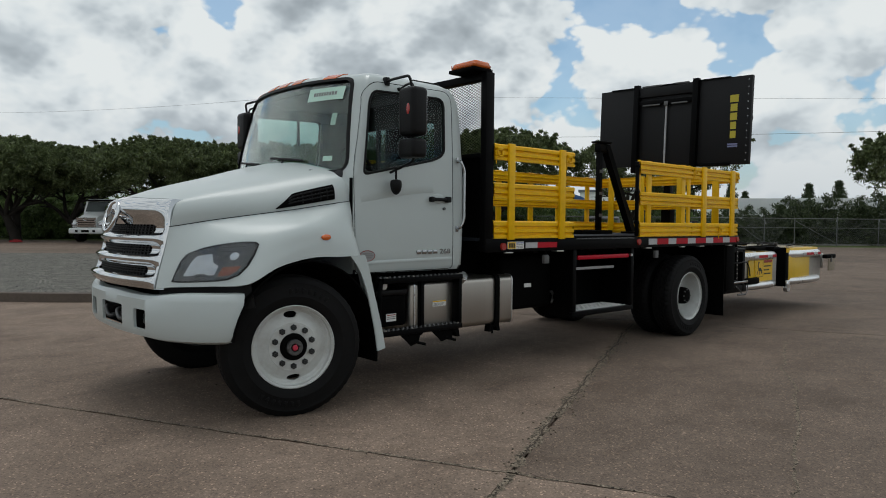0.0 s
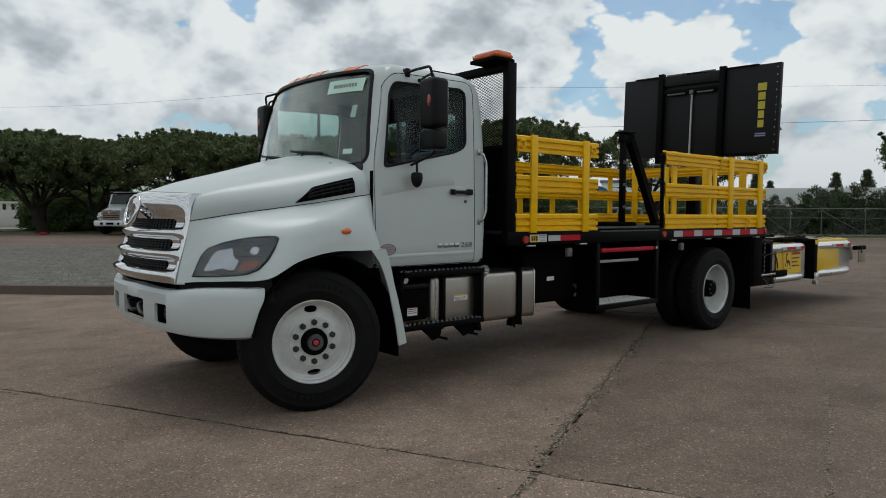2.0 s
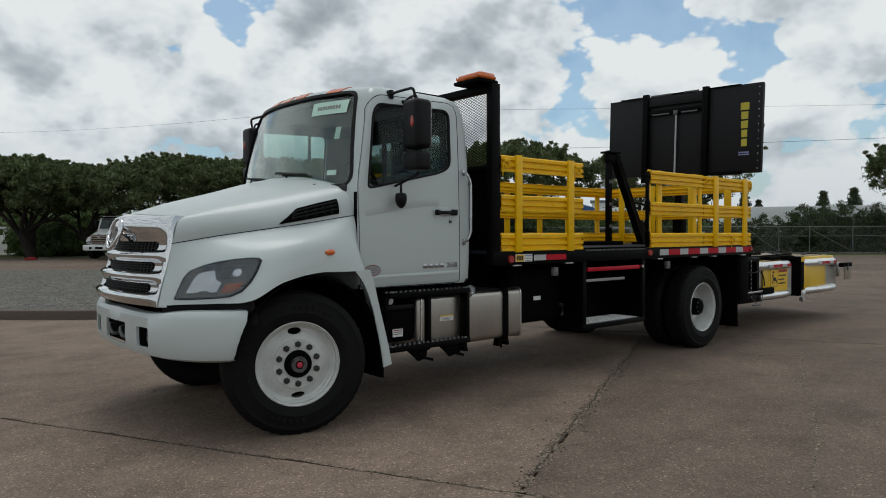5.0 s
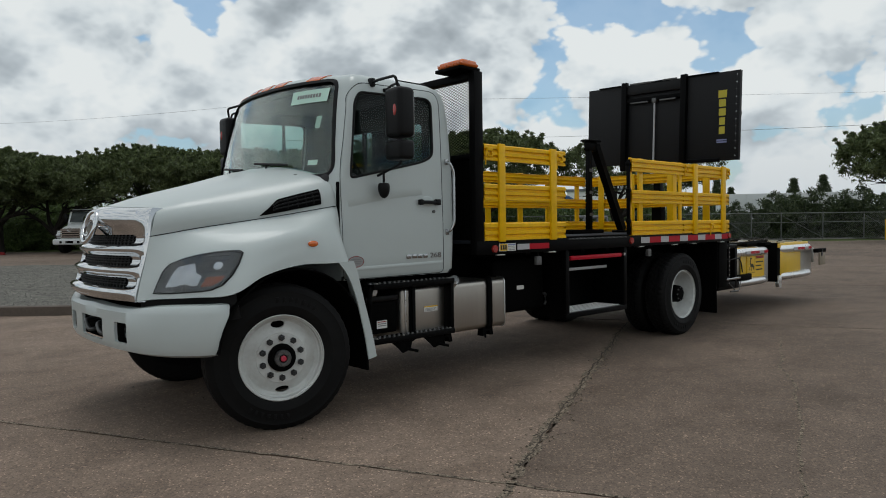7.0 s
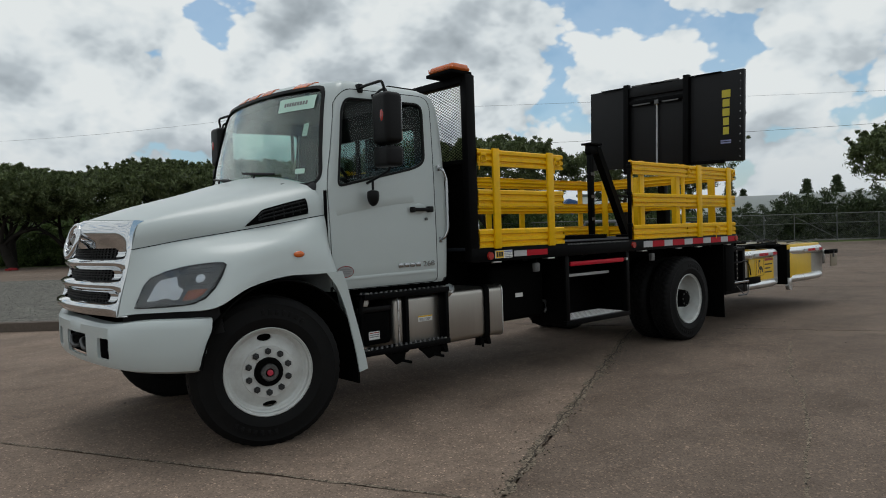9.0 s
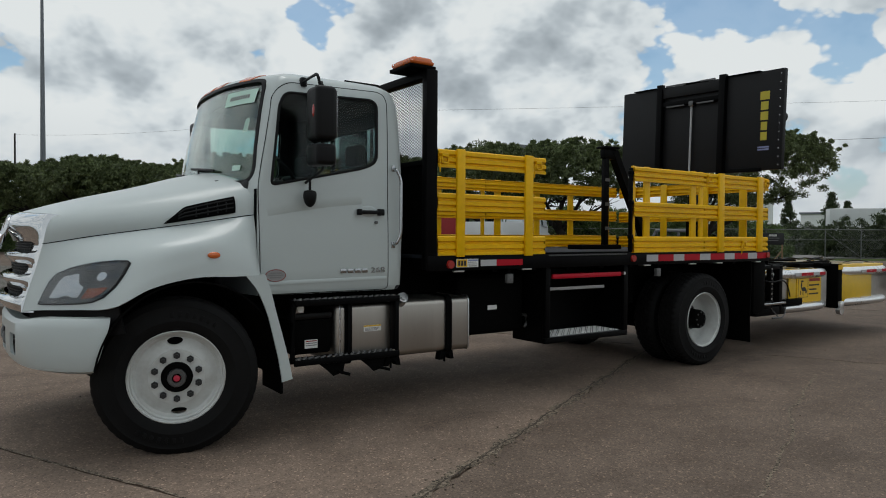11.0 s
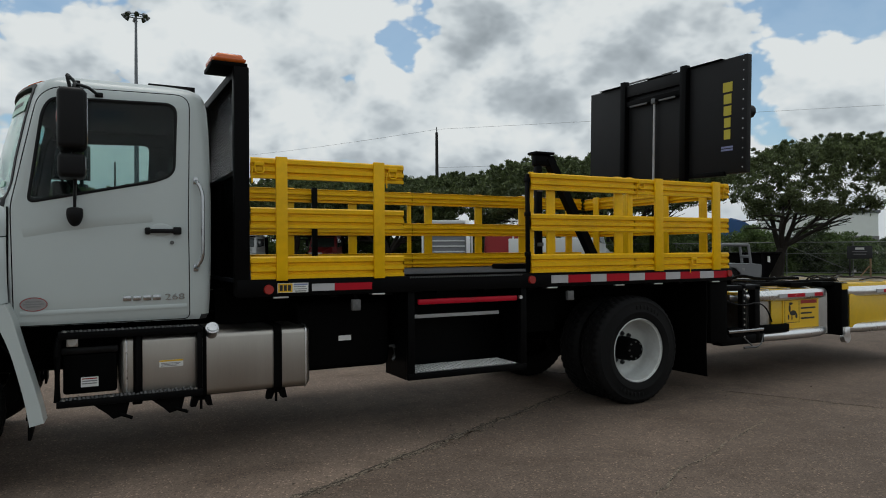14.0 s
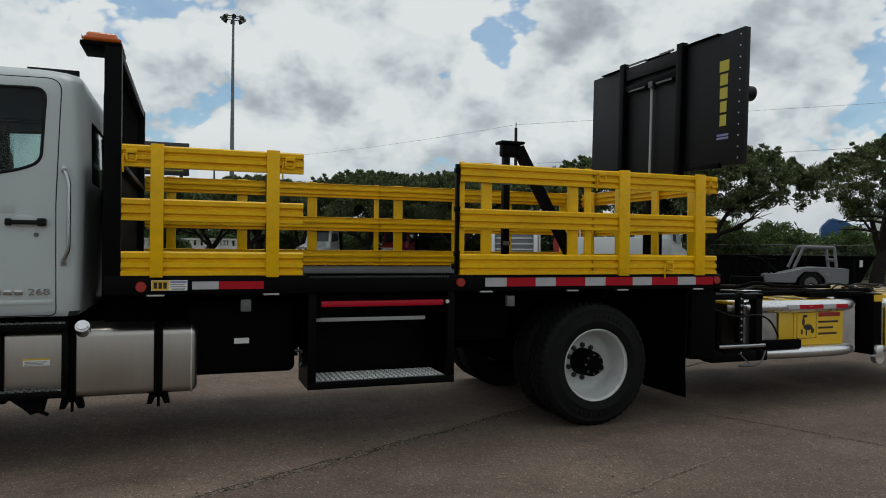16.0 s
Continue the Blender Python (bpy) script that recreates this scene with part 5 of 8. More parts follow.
# -- headboard with expanded mesh --
board = part("headboard", boxed(1.945, 2.050, -0.020, 0.055, 1.17, 2.800, bevel=0.006), BLACK, truck, "black steel headboard")
part("headboard_post", boxed(1.945, 2.050, 2 * C - 0.055, 2 * C + 0.020, 1.17, 2.800, bevel=0.006), BLACK, board)
part("headboard_beam", boxed(1.950, 2.045, 0.055, 2 * C - 0.055, 2.735, 2.800, bevel=0.006), BLACK, board)
part("headboard_beam", boxed(1.950, 2.045, 0.055, 2 * C - 0.055, 2.030, 2.070, bevel=0.004), BLACK, board)
part("headboard_plate", boxed(1.985, 1.995, 0.055, 2 * C - 0.055, 1.17, 2.040), MATT_BLACK, board)
for y in (0.60, C - 0.03, 2 * C - 0.66):
    part("headboard_rib", boxed(1.960, 1.984, y, y + 0.06, 1.17, 2.030), MATT_BLACK, board)
lattice = bmesh.new()
ya, yb, za, zb = 0.055, 2 * C - 0.055, 2.070, 2.735
slope, pitch = 0.55, 0.046
for sgn in (1, -1):
    k = -40
    while True:
        y0 = ya + k * pitch
        k += 1
        if y0 > yb + 1.4:
            break
        # a strand from the foot to the head, clipped to the frame
        p = []
        for z in (za, zb):
            p.append(y0 + sgn * (z - za) / slope)
        (a, b) = p
        lo_t, hi_t = 0.0, 1.0
        if abs(b - a) > 1e-9:
            for lim, s in ((ya, 1), (yb, -1)):
                fa, fb = s * (a - lim), s * (b - lim)
                if fa < 0 and fb < 0:
                    lo_t = 2
                elif fa < 0:
                    lo_t = max(lo_t, -fa / (fb - fa))
                elif fb < 0:
                    hi_t = min(hi_t, fa / (fa - fb))
        if lo_t < hi_t - 0.01:
            q0 = Vector((1.990, a + (b - a) * lo_t, za + (zb - za) * lo_t))
            q1 = Vector((1.990, a + (b - a) * hi_t, za + (zb - za) * hi_t))
            rod(lattice, q0, q1, 0.0028, seg=4)
lattice = part("expanded_mesh", lattice, MATT_BLACK, board, smooth=0)
lattice["kind"] = "stuff"
beacon = part("beacon_tray", boxed(1.795, 2.045, 0.000, 0.330, 2.800, 2.832, bevel=0.008), MATT_BLACK, board)
dome = boxed(1.805, 2.040, 0.005, 0.320, 2.830, 2.895, bevel=0.028, seg=4)
for v in dome.verts:
    if v.co.z > 2.86:
        v.co.x = 1.925 + (v.co.x - 1.925) * 0.82
part("beacon_lens", dome, AMBER, beacon, "amber warning light", 50)
for k in range(9):
    y = 0.03 + 0.265 * k / 8
    part("lens_rib", boxed(1.803, 1.8055, y - 0.006, y + 0.006, 2.845, 2.872), AMBER, beacon)

# black block added to keep the gap between cab and headboard dark
stack = part("air_stack", boxed(1.832, 1.932, 0.95, 1.35, 1.05, 2.690, bevel=0.02, seg=3), MATT_BLACK, truck, "black block filling the gap behind the cab")
part("stack_band", boxed(1.829, 1.935, 0.946, 1.354, 2.10, 2.14, bevel=0.004), PLASTIC, stack)

# -- access step in the bed's side --
X0, X1, Y0, Y1, Z0, Z1 = 3.298, 4.440, 0.015, 0.48, 0.445, 1.262
access = part("access_step", boxed(X0, X1, Y0, Y0 + 0.05, Z0, Z0 + 0.05, bevel=0.005), BLACK, truck, "black boxed access step")
for x in (X0, X1 - 0.06):
    part("step_post", boxed(x, x + 0.06, Y0, Y0 + 0.05, Z0 + 0.05, Z1, bevel=0.005), BLACK, access)
part("side_plate", boxed(X0, X0 + 0.012, Y0 + 0.05, Y1, Z0, Z1 - 0.1), BLACK, access)
part("side_plate", boxed(X1 - 0.012, X1, Y0 + 0.05, Y1, Z0, Z1 - 0.1), BLACK, access)
part("back_plate", boxed(X0 + 0.012, X1 - 0.012, Y1 - 0.012, Y1, Z0, Z1 - 0.1), BLACK, access)
part("floor_pan", boxed(X0 + 0.012, X1 - 0.012, Y0 + 0.05, Y1 - 0.012, Z0, Z0 + 0.012), BLACK, access)
# the plate's base is darker than its raised diamonds
tread = part("tread_plate", boxed(X0 + 0.06, X1 - 0.06, Y0 + 0.05, Y1 - 0.06, Z0 + 0.045, Z0 + 0.052), TREAD_BASE, access, "bare metal tread plate")
floor_plate = bmesh.new()
for i in range(25):
    for j in range(9):
        x, y = X0 + 0.085 + i * 0.0405, Y0 + 0.075 + j * 0.037
        t = pose(x, y, Z0 + 0.055, 0, 0, 45 if (i + j) % 2 else -45)
        box(floor_plate, -0.015, 0.015, -0.0045, 0.0045, -0.003, 0.003, turn=t)
diamonds = part("raised_pattern", floor_plate, TREAD_PLATE, tread, "bright raised diamond pattern", 0)
diamonds["kind"] = "stuff"
part("upper_tread", boxed(X0 + 0.06, X1 - 0.20, 0.165, 0.40, 0.915, 0.935), MATT_BLACK, access)
part("tread_edge", boxed(X0 + 0.06, X1 - 0.20, 0.150, 0.166, 0.928, 0.957, bevel=0.003), SILVER_TAPE, access)
part("grab_bar", boxed(X0 + 0.095, X1 - 0.090, 0.020, 0.050, 1.048, 1.094, bevel=0.012), RED_PAINT, access, "red grab bar")
knob = bmesh.new()
rod(knob, (4.372, 0.00, 1.078), (4.372, 0.03, 1.078), 0.016, seg=12)
part("knob", knob, GALVANISED, access)
part("deck_edge", boxed(3.27, 4.415, -0.018, 0.13, 1.286, 1.300, bevel=0.003), MATT_BLACK, bed)
bead = bmesh.new()
for k in range(46):
    rod(bead, (3.30 + k * 0.0235, -0.024, 1.268), (3.312 + k * 0.0235, -0.024, 1.280), 0.004, seg=5)
part("grip_strip", bead, STEEL, bed)

# -- mud flaps behind the rear wheels --
for y0, y1 in ((0.005, 0.62), (2 * C - 0.62, 2 * C - 0.005)):
    flap = bmesh.new()
    rows = []
    for k in range(9):
        z = 1.16 - k * 0.122
        rows.append([flap.verts.new((6.640 + 0.010 * math.sin(k * 0.8), y0 + (y1 - y0) * j / 4, z)) for j in range(5)])
    grid_faces(flap, rows)
    part("mud_flap", thicken(flap, 0.012), MATT_BLACK, truck, "black rubber flap")

# -- sides of the bed: stake racks, each lifted off by hand --
def rail_section():
    """One pressed rail, seen from its end: (out, up), 0.148 high, a thin sheet with three ribs."""
    face = [(0.000, -0.074), (0.024, -0.072), (0.024, -0.050), (0.004, -0.042), (0.004, -0.030), (0.024, -0.022), (0.024, 0.006), (0.004, 0.014), (0.004, 0.028), (0.024, 0.036), (0.024, 0.064), (0.010, 0.074)]
    return face + [(o - 0.006, u + (0.003 if u < 0 else -0.003)) for o, u in face[::-1]]


def rail_piece(bm, x0, x1, y, z, out, height):
    ring = [(s * out, u * height / 0.148) for s, u in rail_section()]
    sweep(bm, [(x0, y, z), (x1, y, z)], ring if out > 0 else ring[::-1])
    bmesh.ops.recalc_face_normals(bm, faces=bm.faces)
    return bm


RAILS = ((2.088, 0.150), (1.730, 0.150), (1.368, 0.165))


def rack(x0, x1, y, stakes, out, stakes_out=True, lift=0.0, latch=None, label=""):
    """out: 1 for the near side (towards -y), -1 for the far side."""
    ob = thing("stake_rack", ((x0 + x1) / 2, y, 1.292 + lift), label or "yellow steel stake rack on the bed's edge", "stake rack", "stake racks round the bed")
    for z, h in RAILS:
        part("rail", rail_piece(bmesh.new(), x0, x1, y, z + lift, out, h), YELLOW, ob, smooth=30)
    for a, b in stakes:
        lo, hi = (-0.030, -0.005) if not stakes_out else (0.019, 0.045)
        ya, yb = sorted((y - out * lo, y - out * hi))
        part("stake", boxed(a, b, ya, yb, 1.275 + lift, 2.172 + lift, bevel=0.005), YELLOW, ob)
    for x, z in latch or ():
        hook = bmesh.new()
        yy = y - out * 0.03
        box(hook, x - 0.035, x + 0.035, yy - 0.012, yy + 0.012, z + 0.015, z + 0.045, bevel=0.005)
        tube(hook, [(x - 0.03, yy, z + 0.02), (x - 0.03, yy - 0.01, z - 0.035), (x + 0.03, yy - 0.01, z - 0.035), (x + 0.03, yy, z + 0.02)], 0.007, 0.02, 8)
        tube(hook, [(x - 0.045, yy, z + 0.01), (x - 0.055, yy - 0.01, z - 0.03), (x - 0.05, yy, z - 0.11)], 0.006, 0.02, 8)
        part("latch", hook, YELLOW, ob)
    return ob


rack(2.055, 3.248, -0.004, [(2.232, 2.316), (2.988, 3.078)], 1, latch=[(2.115, 2.085), (3.15, 2.085)], label="yellow steel stake rack beside the headboard")
gate = rack(4.455, 5.650, -0.022, [(4.458, 4.502), (4.645, 4.735), (5.425, 5.520), (5.585, 5.645)], 1, stakes_out=False, label="yellow steel rack panel with rails outward")
rack(5.662, 6.948, -0.004, [(5.905, 6.008), (6.696, 6.802)], 1, latch=[(5.735, 2.10), (6.90, 2.10), (6.43, 1.36)], label="yellow steel stake rack at the tail")
rack(2.055, 4.4390, 2 * C + 0.004, [(2.93, 3.03), (3.65, 3.75), (2.25, 2.34), (4.38, 4.43)], -1, lift=0.012, label="yellow steel stake rack on the far edge")
rack(4.4405, 6.948, 2 * C + 0.004, [(4.605, 4.705), (5.30, 5.40), (5.95, 6.05), (6.70, 6.80)], -1, lift=0.012, label="yellow steel stake rack on the far edge")
tailrack = thing("stake_rack", (6.96, C, 1.292), "yellow steel stake rack across the tail", "stake rack", "stake racks round the bed")
for z, h in RAILS:
    bm = bmesh.new()
    sweep(bm, [(6.962, 0.02, z), (6.962, 2 * C - 0.02, z)], [(s, u * h / 0.148) for s, u in rail_section()])
    bmesh.ops.recalc_face_normals(bm, faces=bm.faces)
    part("rail", bm, YELLOW, tailrack, smooth=30)
for y in (0.30, 0.85, 1.50, 2.05):
    part("stake", boxed(6.925, 6.950, y - 0.05, y + 0.05, 1.292, 2.172, bevel=0.005), YELLOW, tailrack)
hinge = bmesh.new()
box(hinge, 4.428, 4.452, -0.028, 0.012, 1.292, 2.150, bevel=0.003)
for z in (1.45, 1.80, 2.10):
    box(hinge, 4.420, 4.460, -0.034, 0.016, z - 0.02, z + 0.02, bevel=0.004)
part("gate_post", hinge, BLACK, bed, "slim black gate post")

part("far_stake", boxed(3.205, 3.265, 2 * C - 0.062, 2 * C - 0.028, 1.292, 2.185, bevel=0.004), BLACK, bed, "slim black stake")

# -- lift post on the deck with its slanting strut --
post = thing("lift_post", (5.42, 1.22, 1.292), "black steel post with slanting strut and flat head plate", "post")
part("upright", boxed(5.395, 5.460, 1.185, 1.255, 1.292, 2.50, bevel=0.006), BLACK, post)
part("head_plate", boxed(5.345, 5.600, 1.14, 1.30, 2.535, 2.562, bevel=0.006), BLACK, post)
part("head_block", boxed(5.37, 5.580, 1.175, 1.265, 2.410, 2.536, bevel=0.02), BLACK, post)
st = bmesh.new()
sweep(st, [(5.560, 1.22, 2.510), (6.235, 1.22, 1.325)], [(-0.05, -0.045), (0.05, -0.045), (0.05, 0.045), (-0.05, 0.045)])
part("strut", st, BLACK, post)
part("foot_plate", boxed(6.12, 6.35, 1.12, 1.32, 1.292, 1.325, bevel=0.005), BLACK, post)
part("base_beam", boxed(4.90, 5.60, 1.10, 1.34, 1.292, 1.345, bevel=0.008), MATT_BLACK, post)
for z in (1.55, 1.85, 2.15):
    part("side_rib", boxed(5.390, 5.465, 1.177, 1.185, z - 0.02, z + 0.02), STEEL, post)

# -- arrow board above the tail --
arrow = thing("arrow_board", (7.20, C, 1.292), "black folding arrow board on a mast, yellow maker's lettering", "arrow board")
TILT = Matrix.Translation((7.205, C + 0.035, 2.955)) @ Matrix.Rotation(radians(1.6), 4, "X") @ Matrix.Rotation(radians(0.0), 4, "Z")


def on_board(name, bm, mat, label="", parent=None, smooth=35):
    bmesh.ops.transform(bm, matrix=TILT, verts=bm.verts)
    return part(name, bm, mat, parent or arrow, label, smooth)


HW, HH = 1.262, 0.625
panel = on_board("panel", boxed(0.0, 0.07, -HW, HW, -HH, HH, bevel=0.006), PANEL_BLACK, "black panel")
for y in (-0.445, 0.555):
    on_board("channel", boxed(-0.072, 0.0, y - 0.045, y + 0.045, -HH - 0.10, HH + 0.035, bevel=0.005), BLACK, parent=None)
on_board("cross_channel", boxed(-0.055, 0.0, -0.40, 0.51, 0.335, 0.400, bevel=0.004), BLACK)
on_board("cross_channel", boxed(-0.050, 0.0, -0.40, 0.51, 0.46, 0.60, bevel=0.004), PANEL_BLACK)
for y0, y1 in ((-0.95, -0.42), (-0.20, 0.20), (0.62, 1.05)):
    on_board("top_rail", boxed(-0.03, 0.06, y0, y1, HH, HH + 0.010, bevel=0.003), BLACK)
# thin steel-grey strips that stand in for highlights on the cross channels
for y0, y1, z in ((-0.32, -0.06, 0.318), (0.14, 0.44, 0.318), (-0.34, -0.10, 0.612), (0.12, 0.46, 0.612)):
    on_board("wear_strip", boxed(-0.058, -0.050, y0, y1, z, z + 0.022, bevel=0.002), STEEL)
on_board("bottom_rail", boxed(-0.03, 0.02, -1.0, -0.5, -HH - 0.02, -HH + 0.03, bevel=0.003), BLACK)
rodm = bmesh.new()
rod(rodm, (-0.035, 0.035, -0.95), (-0.035, 0.035, 0.33), 0.014, seg=14)
on_board("piston_rod", rodm, SILVER_TAPE, "bright piston rod")
on_board("rod_clevis", boxed(-0.06, -0.005, 0.0, 0.07, 0.30, 0.37, bevel=0.006), STEEL)
for k in range(12):
    screws = bmesh.new()
    z = -HH + 0.06 + (2 * HH - 0.12) * k / 11
    rod(screws, (-0.004, -HW + 0.045, z), (0.0, -HW + 0.045, z), 0.006, seg=8)
    on_board("rivet", screws, GALVANISED)
visor = bmesh.new()
rod(visor, (0.10, -HW + 0.25, 0.05), (0.24, -HW + 0.25, 0.05), 0.085, seg=20)
rod(visor, (0.10, -HW + 0.13, 0.05), (0.22, -HW + 0.13, 0.05), 0.07, seg=20)
on_board("lamp_hood", visor, PLASTIC)
for k, half in enumerate((0.062, 0.050, 0.050, 0.042, 0.042)):
    z, y = 0.315 - k * 0.128, -HW + 0.245
    block = boxed(-0.004, -0.001, y - half, y + half, z - 0.052, z + 0.052)
    on_board("name_block", block, LETTER_YELLOW, "yellow painted mark", panel)
for k in range(2):
    on_board("print_bar", boxed(-0.004, -0.001, -HW + 0.17, -HW + 0.32, -0.345 - k * 0.030, -0.325 - k * 0.030), BLUE_PRINT)
part("mast", boxed(7.085, 7.185, C - 0.075, C + 0.035, 0.95, 2.20, bevel=0.006), BLACK, arrow)
part("mast_sleeve", boxed(7.065, 7.205, C - 0.095, C + 0.055, 0.95, 1.90, bevel=0.006), MATT_BLACK, arrow)
part("mast_shoe", boxed(7.02, 7.21, C - 0.2, C + 0.16, 0.90, 1.10, bevel=0.01), MATT_BLACK, arrow)
# ---- crash cushion behind the truck ----
cushion = thing("crash_cushion", (9.2, C, 0.4), "folding truck crash cushion, aluminium tube loops round yellow boxes", "crash cushion")
VEST_YELLOW = material("yellow_cushion_panel", (0.68, 0.43, 0.015), 0.4, vary=0.10, scale=4, dirt=(0.25, (0.36, 0.22, 0.04)))


def loop(x0, x1, near, z):
    """A tube from the near shoulder round the rear end to the far shoulder."""
    half = [(x0, near + 0.16, z), (x0 + 0.20, near + 0.02, z), (x0 + 0.55, near - 0.02, z), ((x0 + x1) / 2 + 0.1, near - 0.03, z), (x1 - 0.30, near, z), (x1 - 0.03, near + 0.14, z), (x1, near + 0.42, z)]
    far = [(x, 2 * C - y, zz) for x, y, zz in half[::-1]]
    pts = [spline(half, t / 4) for t in range(25)] + [spline(far, t / 4) for t in range(25)]
    return piped(pts, 0.062, seg=14)


def cushion_module(x0, x1, px0, px1, top):
    for z in (0.948, 0.492):
        part("tube_loop", loop(x0, x1, 0.285, z), GALVANISED, cushion, "bright aluminium tube", 60)
    near = 0.265
    for f, sgn in ((lambda y: y, 1), (lambda y: 2 * C - y, -1)):
        a, b = sorted((f(near), f(near + 0.012)))
        part("side_panel", boxed(px0, px1, a, b, 0.500, 0.915, bevel=0.003), VEST_YELLOW, cushion)
        a, b = sorted((f(near + 0.02), f(near + 0.03)))
        part("alloy_sheet", boxed(x0 + 0.02, px0 + 0.05, a, b, 0.46, 0.96), ALLOY_SHEET, cushion)
        part("alloy_sheet", boxed(px1 - 0.05, x1 - 0.10, a, b, 0.46, 0.96), ALLOY_SHEET, cushion)
        for x in (x1 - 0.17, x1 - 0.10):
            a = f(near + 0.05 + (0.05 if x > x1 - 0.12 else 0))
            rodm = bmesh.new()
            rod(rodm, (x, a, 0.50), (x, a, 0.94), 0.016)
            part("post", rodm, GALVANISED, cushion)
        # red and silver tape along the upper tube
        for k, (u, v, red) in enumerate(((0.30, 0.40, 0), (0.40, 0.62, 1), (0.62, 0.74, 0), (0.74, 0.86, 1))):
            xa, xb = x0 + 0.10 + (x1 - x0 - 0.2) * u, x0 + 0.10 + (x1 - x0 - 0.2) * v
            tape = bmesh.new()
            mid = lambda x: f(0.285 - 0.028 + (0.03 if x > x1 - 0.40 else 0) * ((x - x1 + 0.40) / 0.3))
            pts = [(xa + (xb - xa) * i / 5, mid(xa + (xb - xa) * i / 5) - sgn * 0.060, 0.946) for i in range(6)]
            sweep(tape, pts, [(-0.0045, -0.021), (0.0045, -0.021), (0.0045, 0.021), (-0.0045, 0.021)])
            part("reflective_tape", tape, RED_TAPE if red else SILVER_TAPE, cushion)
    part("inner_box", boxed(x0 + 0.15, x1 - 0.2, near + 0.05, 2 * C - near - 0.05, 0.45, 0.96, bevel=0.01), ALLOY_SHEET, cushion)
    part("top_panel", boxed(x0 - 0.05, x1 - 0.12, near + 0.06, 2 * C - near - 0.06, 0.968, top, bevel=0.012), VEST_YELLOW, cushion, "scuffed yellow cover")
    for k in range(4):
        x = x0 + 0.15 + (x1 - x0 - 0.5) * k / 3
        part("cover_rib", boxed(x, x + 0.05, near + 0.10, 2 * C - near - 0.1, top + 0.002, top + 0.016, bevel=0.003), ALLOY_SHEET, cushion)


cushion_module(7.50, 9.13, 7.985, 8.840, 1.000)
cushion_module(9.36, 11.02, 9.450, 10.370, 1.045)
# black carrying frame next to the truck
part("frame_plate", boxed(7.03, 7.13, 0.18, 2 * C - 0.18, 0.46, 1.16, bevel=0.01), MATT_BLACK, cushion)
for y in (0.20, 2 * C - 0.30):
    part("frame_upright", boxed(7.63, 7.71, y, y + 0.10, 0.44, 1.075, bevel=0.006), BLACK, cushion)
    part("lower_arm", boxed(7.10, 7.78, y, y + 0.14, 0.435, 0.545, bevel=0.012), BLACK, cushion)
    part("upper_arm", boxed(7.10, 7.72, y, y + 0.12, 1.030, 1.085, bevel=0.008), BLACK, cushion)
    part("hinge_block", boxed(7.22, 7.42, y - 0.02, y + 0.10, 0.52, 0.62, bevel=0.015), BLACK, cushion)
part("cross_tie", boxed(7.28, 7.34, 0.34, 2 * C - 0.34, 0.60, 0.92, bevel=0.006), MATT_BLACK, cushion)
part("yellow_shield", boxed(7.16, 7.20, 0.30, 0.62, 0.62, 1.00, bevel=0.004), VEST_YELLOW, cushion)
hoses = bmesh.new()
tube(hoses, [(7.15, 0.28, 0.95), (7.35, 0.16, 0.86), (7.60, 0.14, 0.90), (7.80, 0.18, 0.82), (7.93, 0.22, 0.66)], 0.009, 0.12, 8)
part("hoses", hoses, PLASTIC, cushion)
chain = bmesh.new()
tube(chain, [(7.40, 0.17, 0.52), (7.52, 0.13, 0.40), (7.62, 0.12, 0.43), (7.70, 0.15, 0.54)], 0.008, 0.05, 8)
tube(chain, [(7.38, 0.15, 0.41), (7.52, 0.10, 0.415)], 0.012)
part("safety_chain", chain, STEEL, cushion)
part("bumper_arm", boxed(7.72, 8.20, 0.19, 0.25, 0.535, 0.625, bevel=0.01), MATT_BLACK, cushion)
# black divider with its jockey wheel, between the two halves
part("divider", boxed(9.185, 9.315, 0.20, 2 * C - 0.20, 0.425, 1.065, bevel=0.01), MATT_BLACK, cushion)
part("divider_tag", boxed(9.19, 9.31, 0.192, 0.199, 0.985, 1.055), LABEL_YELLOW, cushion)
caster = bmesh.new()
rod(caster, (9.25, 0.17, 0.40), (9.25, 0.23, 0.40), 0.065, seg=18)
box(caster, 9.20, 9.30, 0.165, 0.235, 0.40, 0.53, bevel=0.01)
part("caster", caster, GALVANISED, cushion)
# folding gear on top
gear = bmesh.new()
tube(gear, [(7.1, 0.55, 1.09), (8.0, 0.52, 1.06), (9.0, 0.50, 1.075), (9.6, 0.55, 1.085)], 0.028, 0.1)
tube(gear, [(7.3, 1.15, 1.10), (8.2, 1.10, 1.085), (8.45, 1.05, 1.15), (8.75, 1.05, 1.10), (9.5, 1.0, 1.09)], 0.020, 0.08)
box(gear, 8.55, 9.15, 0.42, 0.62, 1.02, 1.075, bevel=0.01)
box(gear, 8.95, 9.2, 0.30, 0.5, 1.03, 1.08, bevel=0.01)
part("folding_arm", gear, MATT_BLACK, cushion)
wirem = bmesh.new()
tube(wirem, [(8.9, 0.5, 1.07), (9.0, 0.45, 1.17), (9.15, 0.40, 1.10), (9.35, 0.45, 1.15), (9.6, 0.5, 1.06)], 0.008, 0.1, 6)
part("cable", wirem, PLASTIC, cushion)
wirem = bmesh.new()
tube(wirem, [(10.2, 0.6, 1.06), (10.4, 0.5, 1.10), (10.7, 0.45, 1.06)], 0.008, 0.1, 6)
part("cable", wirem, PLASTIC, cushion)
